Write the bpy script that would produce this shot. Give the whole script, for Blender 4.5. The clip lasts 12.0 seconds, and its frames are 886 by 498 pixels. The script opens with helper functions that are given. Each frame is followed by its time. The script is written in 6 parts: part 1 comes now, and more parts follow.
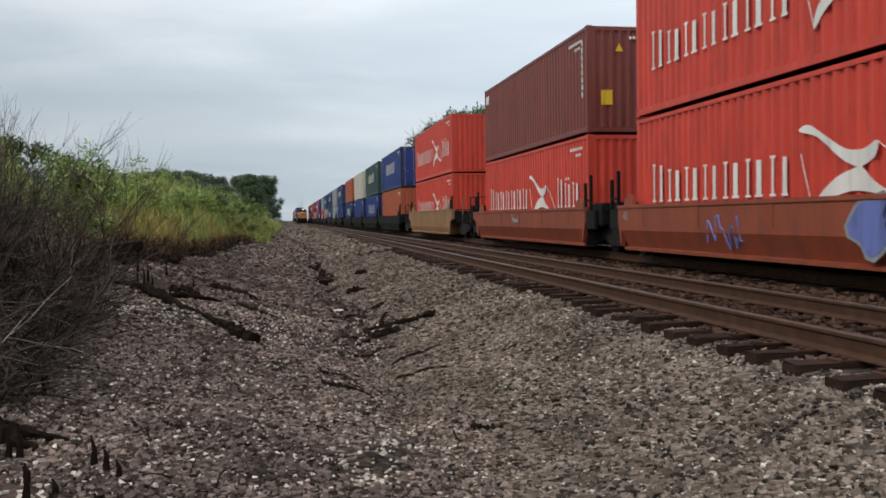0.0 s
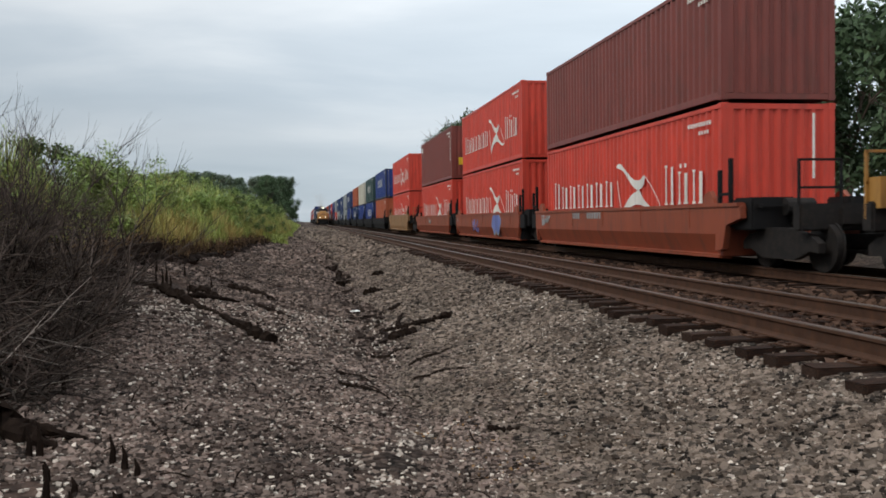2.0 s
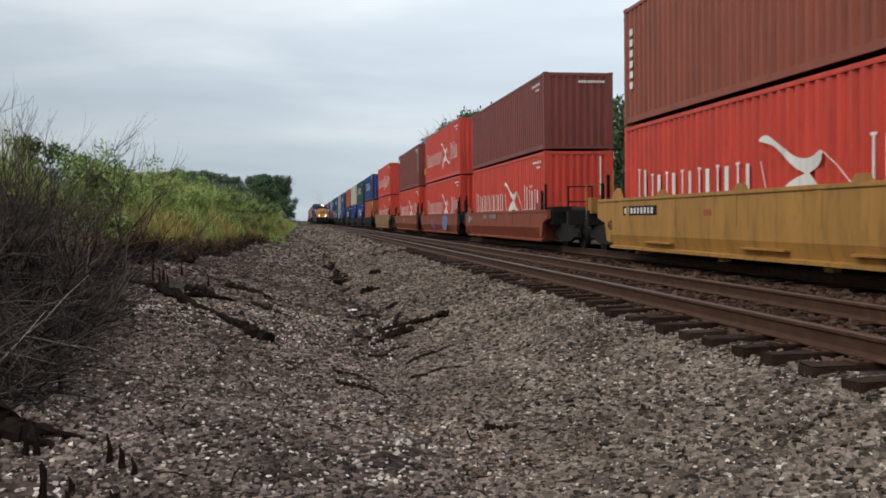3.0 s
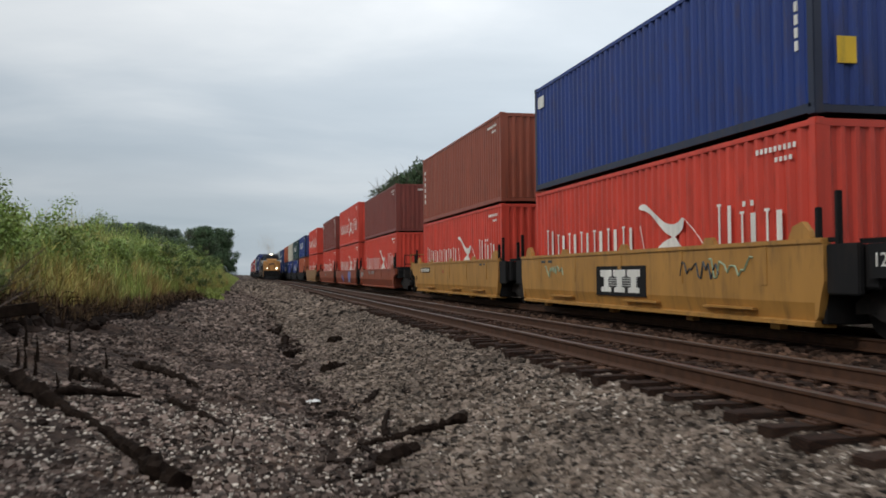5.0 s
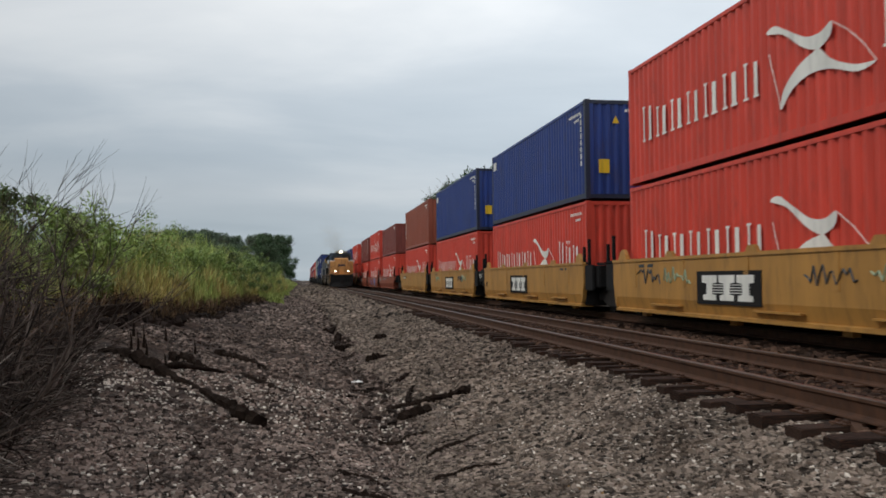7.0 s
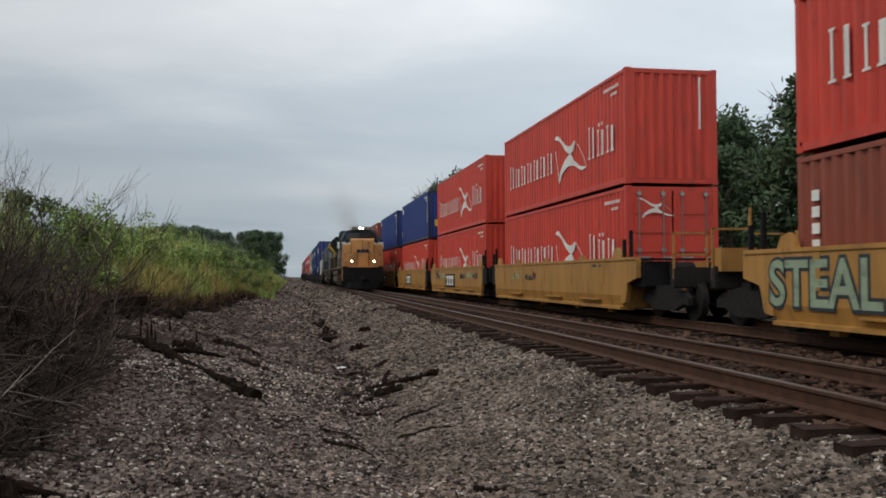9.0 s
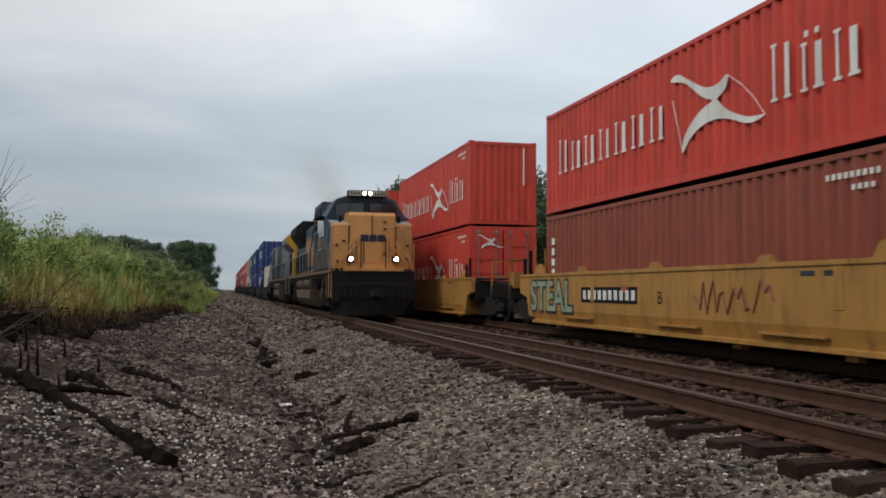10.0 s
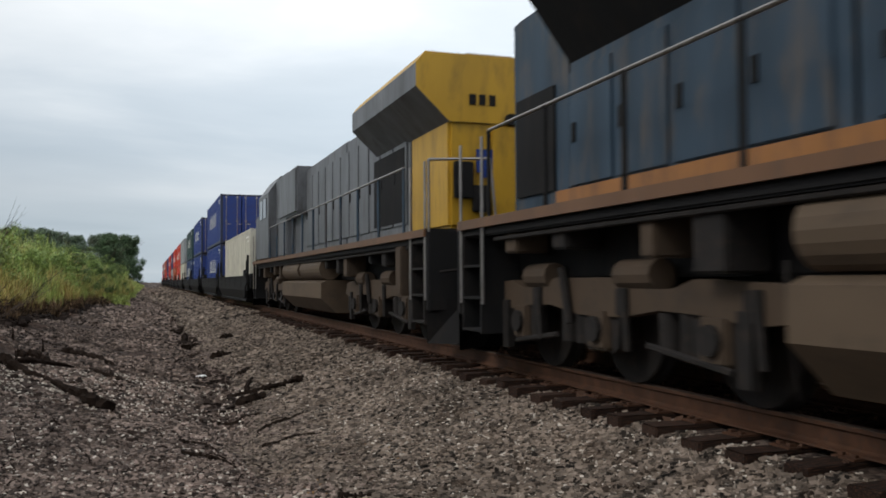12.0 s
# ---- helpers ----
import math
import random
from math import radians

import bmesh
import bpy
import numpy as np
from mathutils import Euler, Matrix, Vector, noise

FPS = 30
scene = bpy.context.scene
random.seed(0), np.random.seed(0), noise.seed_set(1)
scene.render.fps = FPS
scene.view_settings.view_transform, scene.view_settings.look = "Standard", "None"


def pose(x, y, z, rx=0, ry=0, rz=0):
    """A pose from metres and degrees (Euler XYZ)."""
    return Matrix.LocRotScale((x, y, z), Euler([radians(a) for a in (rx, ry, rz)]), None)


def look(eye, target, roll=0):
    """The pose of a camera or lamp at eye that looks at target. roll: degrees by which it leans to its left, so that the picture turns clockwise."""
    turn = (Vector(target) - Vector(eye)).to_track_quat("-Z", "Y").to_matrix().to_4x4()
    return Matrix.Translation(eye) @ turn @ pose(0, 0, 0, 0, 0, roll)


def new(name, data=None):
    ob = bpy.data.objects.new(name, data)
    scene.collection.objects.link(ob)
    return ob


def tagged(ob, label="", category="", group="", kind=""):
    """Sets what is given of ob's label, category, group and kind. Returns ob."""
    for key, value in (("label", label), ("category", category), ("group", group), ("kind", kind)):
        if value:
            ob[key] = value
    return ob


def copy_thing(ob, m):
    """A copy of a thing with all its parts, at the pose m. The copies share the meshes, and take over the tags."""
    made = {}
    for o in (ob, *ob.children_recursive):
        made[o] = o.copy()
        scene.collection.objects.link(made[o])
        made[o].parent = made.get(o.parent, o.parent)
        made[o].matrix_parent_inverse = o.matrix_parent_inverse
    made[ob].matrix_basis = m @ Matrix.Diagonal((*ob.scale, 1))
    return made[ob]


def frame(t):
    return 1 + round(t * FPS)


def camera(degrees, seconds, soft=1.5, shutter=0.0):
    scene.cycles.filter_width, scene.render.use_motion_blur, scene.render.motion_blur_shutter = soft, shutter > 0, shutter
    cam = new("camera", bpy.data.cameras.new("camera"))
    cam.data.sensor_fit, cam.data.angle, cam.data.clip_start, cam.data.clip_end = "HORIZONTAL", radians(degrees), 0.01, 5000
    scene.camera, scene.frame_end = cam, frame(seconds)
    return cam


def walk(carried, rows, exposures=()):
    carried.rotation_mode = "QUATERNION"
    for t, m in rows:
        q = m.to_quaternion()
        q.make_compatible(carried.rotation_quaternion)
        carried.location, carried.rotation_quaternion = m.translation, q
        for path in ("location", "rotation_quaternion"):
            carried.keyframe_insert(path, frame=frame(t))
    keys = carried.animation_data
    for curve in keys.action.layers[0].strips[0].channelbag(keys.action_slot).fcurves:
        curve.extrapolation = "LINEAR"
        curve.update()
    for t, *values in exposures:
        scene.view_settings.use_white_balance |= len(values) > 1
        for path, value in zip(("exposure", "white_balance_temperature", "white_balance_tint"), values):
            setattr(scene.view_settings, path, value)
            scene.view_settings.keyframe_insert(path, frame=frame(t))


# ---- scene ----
cam = camera(54.7, 12.0, soft=1.7, shutter=0.13)
EYE = 0.98  # height over the rail heads
# seconds, metres along the track, yaw, pitch, roll
ROWS = [
    (0.0, 0.00, -10.33, -2.08, 0.92),
    (0.5, 0.00, -9.78, -2.17, 0.93),
    (1.0, 0.00, -9.46, -1.84, 0.86),
    (1.5, 0.00, -9.17, -1.74, 0.76),
    (2.0, 0.00, -9.21, -1.98, 0.83),
    (2.5, 0.00, -9.32, -2.10, 0.80),
    (3.0, 0.00, -9.40, -2.06, 0.86),
    (4.8, 0.00, -10.68, 0.61, 0.82),
    (5.0, 4.99, -13.16, 1.57, 0.59),
    (5.5, 7.00, -13.49, 2.11, 0.06),
    (6.0, 6.99, -13.24, 2.00, 0.05),
    (6.5, 4.32, -10.87, 2.76, 0.28),
    (7.0, 1.93, -9.40, 1.99, 0.53),
    (9.0, 0.00, -10.02, 1.81, 0.21),
    (9.5, 1.03, -11.26, 1.58, 0.10),
    (10.0, 3.51, -14.33, 2.75, -0.24),
    (10.5, 0.00, -12.29, 2.54, -0.01),
    (11.0, 0.00, -13.92, 2.94, -0.17),
    (11.5, 0.00, -16.19, 2.93, 0.10),
    (12.0, 0.00, -18.97, 2.10, 0.30),
]
walk(cam, [(t, pose(0, y, EYE, 90 + pitch, roll, yaw)) for t, y, yaw, pitch, roll in ROWS],
     [(0.0, 0.16), (3.2, 0.18), (4.8, 0.0), (6.0, -0.1), (7.2, -0.1), (9.0, -0.18), (11.0, -0.12), (11.5, -0.1), (12.0, 0.16)])

# ---- light: an overcast summer sky ----
world = bpy.data.worlds.new("overcast")
scene.world = world
world.use_nodes = True
wn, wl = world.node_tree.nodes, world.node_tree.links
wn.clear()


def wnode(kind, **values):
    n = wn.new(kind)
    for k, v in values.items():
        n.inputs[k].default_value = v
    return n


sky = wn.new("ShaderNodeTexSky")
sky.sky_type, sky.sun_disc = "NISHITA", False
sky.sun_elevation, sky.sun_rotation = radians(43), radians(255)
wcoord = wn.new("ShaderNodeTexCoord")
sep = wn.new("ShaderNodeSeparateXYZ")
wl.new(wcoord.outputs["Generated"], sep.inputs[0])
# cloud layer: directions projected on a flat sheet overhead
lift = wn.new("ShaderNodeMath")
lift.operation = "ADD"
lift.inputs[1].default_value = 0.12
up = wn.new("ShaderNodeMath")
up.operation = "MAXIMUM"
up.inputs[1].default_value = 0.0
wl.new(sep.outputs["Z"], up.inputs[0])
wl.new(up.outputs[0], lift.inputs[0])
flat = wn.new("ShaderNodeVectorMath")
flat.operation = "DIVIDE"
comb = wn.new("ShaderNodeCombineXYZ")
for i in range(3):
    wl.new(lift.outputs[0], comb.inputs[i])
wl.new(wcoord.outputs["Generated"], flat.inputs[0])
wl.new(comb.outputs[0], flat.inputs[1])
squash = wn.new("ShaderNodeMapping")
squash.inputs["Scale"].default_value = (0.55, 0.8, 0.3)
squash.inputs["Location"].default_value = (1.3, 0.4, 0)
wl.new(flat.outputs[0], squash.inputs[0])
clouds = wnode("ShaderNodeTexNoise", Scale=1.35, Detail=6.0, Roughness=0.5, Distortion=0.25)
wl.new(squash.outputs[0], clouds.inputs["Vector"])
cloud_tone = wn.new("ShaderNodeValToRGB")
e = cloud_tone.color_ramp.elements
e[0].position, e[0].color = 0.3, (0.42, 0.51, 0.6, 1)
e[1].position, e[1].color = 0.7, (1.15, 1.18, 1.2, 1)
m_ = cloud_tone.color_ramp.elements.new(0.5)
m_.color = (0.68, 0.76, 0.84, 1)
wl.new(clouds.outputs["Fac"], cloud_tone.inputs[0])
# towards the horizon the layer closes to an even grey-blue, with a paler band above it
rise = wn.new("ShaderNodeValToRGB")
e = rise.color_ramp.elements
e[0].position, e[0].color = 0.0, (0.46, 0.53, 0.585, 1)
e[1].position, e[1].color = 0.36, (1.0, 1.03, 1.06, 1)
for p_, c_ in ((0.06, (0.47, 0.545, 0.605, 1)), (0.1, (0.56, 0.62, 0.67, 1)), (0.14, (0.50, 0.58, 0.65, 1)), (0.2, (0.62, 0.7, 0.77, 1)), (0.27, (0.8, 0.86, 0.91, 1))):
    rise.color_ramp.elements.new(p_).color = c_
wl.new(sep.outputs["Z"], rise.inputs[0])
how = wn.new("ShaderNodeMapRange")
how.inputs["From Min"].default_value, how.inputs["From Max"].default_value = 0.03, 0.4
how.inputs["To Min"].default_value, how.inputs["To Max"].default_value = 0.12, 0.6
wl.new(sep.outputs["Z"], how.inputs["Value"])
blend = wn.new("ShaderNodeMix")
blend.data_type = "RGBA"
wl.new(how.outputs[0], blend.inputs["Factor"])
wl.new(rise.outputs[0], blend.inputs["A"])
wl.new(cloud_tone.outputs[0], blend.inputs["B"])
bright = wn.new("ShaderNodeMapRange")
bright.inputs["From Min"].default_value, bright.inputs["From Max"].default_value = -0.35, 0.5
bright.inputs["To Min"].default_value, bright.inputs["To Max"].default_value = 0.86, 1.36
wl.new(sep.outputs["X"], bright.inputs["Value"])
lit = wn.new("ShaderNodeVectorMath")
lit.operation = "SCALE"
wl.new(blend.outputs["Result"], lit.inputs[0])
wl.new(bright.outputs[0], lit.inputs["Scale"])
bg_cloud = wnode("ShaderNodeBackground", Strength=0.9)
bg_sky = wnode("ShaderNodeBackground", Strength=0.05)
wl.new(lit.outputs[0], bg_cloud.inputs["Color"])
wl.new(sky.outputs[0], bg_sky.inputs["Color"])
over = wnode("ShaderNodeMixShader", Fac=0.93)
wl.new(bg_sky.outputs[0], over.inputs[1])
wl.new(bg_cloud.outputs[0], over.inputs[2])
wl.new(over.outputs[0], wn.new("ShaderNodeOutputWorld").inputs["Surface"])

sun = new("sun", bpy.data.lights.new("sun", "SUN"))
sun.data.energy, sun.data.angle, sun.data.color = 1.1, radians(20), (1.0, 0.96, 0.9)
sun.matrix_world = look((-52, -14, 50), (0, 0, 0))


# ---- materials ----
def mat(name, base, rough=0.6, metal=0.0, vary=0.25, scale=3.0, dirt=None, dirt_amount=0.3, stretch=(1, 1, 1), bump=0.15, bump_scale=40.0, spec=0.4, per_piece=0.0):
    """A painted, wooden or earthen surface: base colour with fine and broad variation, dirt of its own shape, and fine relief."""
    m = bpy.data.materials.new(name)
    m.use_nodes = True
    n, l = m.node_tree.nodes, m.node_tree.links
    b = n["Principled BSDF"]
    b.inputs["Roughness"].default_value, b.inputs["Metallic"].default_value = rough, metal
    b.inputs["Specular IOR Level"].default_value = spec
    co = n.new("ShaderNodeTexCoord")
    mp = n.new("ShaderNodeMapping")
    mp.inputs["Scale"].default_value = stretch
    l.new(co.outputs["Object"], mp.inputs[0])
    broad = n.new("ShaderNodeTexNoise")
    broad.inputs["Scale"].default_value, broad.inputs["Detail"].default_value = scale, 8.0
    fine = n.new("ShaderNodeTexNoise")
    fine.inputs["Scale"].default_value, fine.inputs["Detail"].default_value = bump_scale, 4.0
    l.new(mp.outputs[0], broad.inputs["Vector"])
    l.new(co.outputs["Object"], fine.inputs["Vector"])
    ramp = n.new("ShaderNodeMapRange")
    ramp.inputs["From Min"].default_value, ramp.inputs["From Max"].default_value = 0.3, 0.7
    ramp.inputs["To Min"].default_value, ramp.inputs["To Max"].default_value = 1 - vary, 1 + vary
    l.new(broad.outputs["Fac"], ramp.inputs["Value"])
    tone = n.new("ShaderNodeVectorMath")
    tone.operation = "SCALE"
    tone.inputs[0].default_value = base
    l.new(ramp.outputs[0], tone.inputs["Scale"])
    colour = tone.outputs[0]
    if per_piece:
        info = n.new("ShaderNodeObjectInfo")
        geo = n.new("ShaderNodeNewGeometry")
        add = n.new("ShaderNodeMath")
        add.operation = "ADD"
        l.new(info.outputs["Random"], add.inputs[0])
        l.new(geo.outputs["Random Per Island"], add.inputs[1])
        wrap = n.new("ShaderNodeMath")
        wrap.operation = "FRACT"
        l.new(add.outputs[0], wrap.inputs[0])
        pr = n.new("ShaderNodeMapRange")
        pr.inputs["To Min"].default_value, pr.inputs["To Max"].default_value = 1 - per_piece, 1 + per_piece
        l.new(wrap.outputs[0], pr.inputs["Value"])
        t2 = n.new("ShaderNodeVectorMath")
        t2.operation = "SCALE"
        l.new(colour, t2.inputs[0])
        l.new(pr.outputs[0], t2.inputs["Scale"])
        colour = t2.outputs[0]
    if dirt:
        spots = n.new("ShaderNodeTexNoise")
        spots.inputs["Scale"].default_value, spots.inputs["Detail"].default_value = scale * 2.7, 10.0
        spots.inputs["Roughness"].default_value = 0.65
        l.new(mp.outputs[0], spots.inputs["Vector"])
        edge = n.new("ShaderNodeMapRange")
        edge.inputs["From Min"].default_value, edge.inputs["From Max"].default_value = 0.5, 0.72
        edge.inputs["To Max"].default_value = dirt_amount
        edge.clamp = True
        l.new(spots.outputs["Fac"], edge.inputs["Value"])
        mix = n.new("ShaderNodeMix")
        mix.data_type = "RGBA"
        mix.inputs["B"].default_value = (*dirt, 1)
        l.new(edge.outputs[0], mix.inputs["Factor"])
        l.new(colour, mix.inputs["A"])
        colour = mix.outputs["Result"]
    l.new(colour, b.inputs["Base Color"])
    if bump:
        bp = n.new("ShaderNodeBump")
        bp.inputs["Strength"].default_value, bp.inputs["Distance"].default_value = bump, 0.01
        l.new(fine.outputs["Fac"], bp.inputs["Height"])
        l.new(bp.outputs[0], b.inputs["Normal"])
    return m


def paint(name, base, **kw):
    """Weathered paint on steel: dirt and rust run down it."""
    kw = {"rough": 0.5, "vary": 0.16, "scale": 1.1, "dirt": (0.06, 0.038, 0.03), "dirt_amount": 0.6, "stretch": (1, 1.6, 0.35), "bump": 0.06, "bump_scale": 25, **kw}
    return mat(name, base, **kw)


def glow(name, colour, strength):
    m = bpy.data.materials.new(name)
    m.use_nodes = True
    b = m.node_tree.nodes["Principled BSDF"]
    b.inputs["Base Color"].default_value = (*colour, 1)
    b.inputs["Emission Color"].default_value = (*colour, 1)
    b.inputs["Emission Strength"].default_value = strength
    return m


RED = paint("red_paint", (0.6, 0.058, 0.033), dirt_amount=0.35)
BROWN = paint("brown_red_paint", (0.2, 0.045, 0.034), dirt_amount=0.4)
RUST_RED = paint("rust_red_paint", (0.28, 0.068, 0.036), dirt_amount=0.4)
BLUE = paint("blue_paint", (0.013, 0.04, 0.2), dirt_amount=0.45)
BLUE_FRAME = paint("dark_blue_frame_paint", (0.017, 0.024, 0.05))
NAVY = paint("navy_paint", (0.02, 0.045, 0.13))
GREEN = paint("green_paint", (0.028, 0.105, 0.07), dirt_amount=0.45)
SLATE = paint("dark_slate_green_paint", (0.025, 0.06, 0.06))
TAN_STEEL = paint("tan_worn_paint", (0.3, 0.16, 0.07), dirt=(0.1, 0.06, 0.035), dirt_amount=0.7)
GREY = paint("grey_paint", (0.3, 0.32, 0.32))
CREAM = paint("cream_paint", (0.55, 0.52, 0.43))
ORANGE = paint("orange_paint", (0.4, 0.095, 0.04))
TEAL = paint("teal_paint", (0.03, 0.16, 0.2))
WHITE = paint("white_lettering", (0.78, 0.76, 0.7), dirt_amount=0.25)
YELLOW = paint("yellow_paint", (0.415, 0.208, 0.05), dirt=(0.12, 0.07, 0.03))
WELL_RED = paint("red_oxide_paint", (0.27, 0.062, 0.029), dirt=(0.09, 0.05, 0.04))
BLACK = paint("black_paint", (0.0115, 0.011, 0.0115), dirt=(0.028, 0.021, 0.017), rough=0.8, spec=0.2)
UNDER = mat("grimy_steel", (0.013, 0.0105, 0.0095), 0.85, 0.1, 0.35, 4.0, (0.045, 0.03, 0.02), 0.5)
LABEL_Y = paint("yellow_label", (0.75, 0.48, 0.02))
STEEL = mat("worn_steel", (0.33, 0.3, 0.28), 0.35, 0.9, 0.2, 5.0)
RAIL_RUST = mat("rusty_rail", (0.085, 0.039, 0.021), 0.7, 0.3, 0.3, 6.0, (0.055, 0.04, 0.035), 0.6)
RAIL_TOP = mat("rail_head", (0.12, 0.086, 0.067), 0.42, 0.7, 0.25, 8.0, stretch=(8, 0.4, 1))
RUST_STONE = mat("rust_stained_stone", (0.082, 0.047, 0.032), 0.9, 0, 0.35, 1.5, (0.04, 0.025, 0.018), 0.6, bump=0.4, per_piece=0.8, spec=0.2)
TIE = mat("creosoted_wood", (0.025, 0.0155, 0.0115), 0.95, 0, 0.4, 6.0, (0.115, 0.05, 0.028), 0.75, (0.5, 6, 6), 0.5, 60, spec=0.15, per_piece=0.35)
DARK_WOOD = mat("charred_wood", (0.016, 0.011, 0.0085), 0.98, 0, 0.45, 7.0, (0.042, 0.028, 0.02), 0.5, (1, 1, 1), 0.8, 30, spec=0.04)
DEAD_WOOD = mat("dead_twigs", (0.072, 0.056, 0.047), 0.9, 0, 0.4, 5.0, per_piece=0.9, spec=0.15)
TANGLE = mat("dark_dead_brush", (0.066, 0.051, 0.043), 0.95, 0, 0.4, 5.0, per_piece=0.8, spec=0.1)
PALE_TWIG = mat("bleached_twigs", (0.2, 0.172, 0.15), 0.85, 0, 0.3, 6.0, per_piece=0.5, spec=0.15)
DRY_LEAF = mat("dry_leaf_litter", (0.2, 0.118, 0.055), 0.9, 0, 0.4, 3.0, per_piece=0.6, spec=0.1)
DARK_CLOD = mat("dark_soil_clod", (0.03, 0.021, 0.017), 0.95, 0, 0.4, 6.0, bump=0.6, per_piece=0.5, spec=0.1)
PALE_STONE = mat("pale_stone", (0.52, 0.46, 0.395), 0.85, 0, 0.2, 14.0, bump=0.3, per_piece=0.35, spec=0.2)
STONE = mat("ballast_stone", (0.149, 0.118, 0.095), 0.9, 0, 0.35, 1.1, (0.09, 0.055, 0.034), 0.45, bump=0.4, per_piece=0.97, spec=0.2)
GRASS = mat("grass_blades", (0.28, 0.335, 0.085), 0.6, 0, 0.35, 0.5, per_piece=0.4)
GRASS_YELLOW = mat("yellow_green_blades", (0.37, 0.33, 0.1), 0.65, 0, 0.35, 0.5, per_piece=0.4)
GRASS_DRY = mat("dry_grass_blades", (0.36, 0.25, 0.085), 0.7, 0, 0.3, 0.5, per_piece=0.35)
STALK = mat("brown_dead_stalks", (0.13, 0.082, 0.045), 0.85, 0, 0.35, 0.8, per_piece=0.6, spec=0.15)
LEAF = mat("weed_leaves", (0.18, 0.26, 0.06), 0.55, 0, 0.35, 0.6, per_piece=0.45)
# leaves of far trees: distance haze mixed into the colour, paler and greyer
FAR_LEAF = mat("haze_tinted_tree_leaves", (0.105, 0.145, 0.09), 0.7, 0, 0.3, 0.2, per_piece=0.35)
DARK_LEAF = mat("dark_shrub_leaves", (0.085, 0.13, 0.035), 0.6, 0, 0.35, 0.6, per_piece=0.45)
TREE_LEAF = mat("tree_leaves", (0.056, 0.096, 0.042), 0.75, 0, 0.35, 0.35, per_piece=0.45)
BARK = mat("bark", (0.085, 0.065, 0.05), 0.9, 0, 0.3, 5.0, bump=0.6)
GLASS = mat("cab_glass", (0.02, 0.025, 0.03), 0.08, 0, 0.1, 1.0, bump=0, spec=0.7)
LOCO_BLUE = paint("loco_blue", (0.036, 0.058, 0.084), dirt=(0.13, 0.1, 0.075), dirt_amount=0.75, vary=0.3, rough=0.62, spec=0.25)
LOCO_GREY = paint("loco_grey", (0.125, 0.13, 0.14), dirt=(0.045, 0.037, 0.032), dirt_amount=0.75, vary=0.3)
LOCO_GOLD = paint("loco_gold", (0.56, 0.27, 0.085), dirt=(0.1, 0.055, 0.03), dirt_amount=0.6)
GOLD_WORN = paint("worn_gold", (0.3, 0.125, 0.035), dirt=(0.05, 0.04, 0.035), dirt_amount=0.8)
LOCO_YELLOW = paint("loco_yellow", (0.48, 0.275, 0.02), dirt=(0.12, 0.07, 0.02))
TANK = paint("dusty_tank", (0.064, 0.042, 0.026), dirt=(0.03, 0.023, 0.018), dirt_amount=0.7, scale=2.0, stretch=(1, 0.6, 0.6), rough=0.8)
LAMP = glow("lamp_glow", (1.0, 0.85, 0.6), 17.0)
BOARD = glow("number_board", (0.4, 0.39, 0.34), 0.06)
PAPER = mat("white_plastic", (0.8, 0.8, 0.78), 0.4)
BANK_STONE = mat("bank_stone", (0.15, 0.114, 0.096), 0.9, 0, 0.4, 0.9, (0.03, 0.02, 0.016), 0.8, bump=0.4, per_piece=0.92, spec=0.2)
GRAFFITI_BLUE = paint("spray_blue", (0.16, 0.2, 0.5))
GRAFFITI_WINE = paint("spray_wine", (0.33, 0.06, 0.07))
GRAFFITI_MINT = paint("spray_mint", (0.3, 0.38, 0.25))
GRAFFITI_DARK = paint("spray_dark", (0.03, 0.04, 0.05))


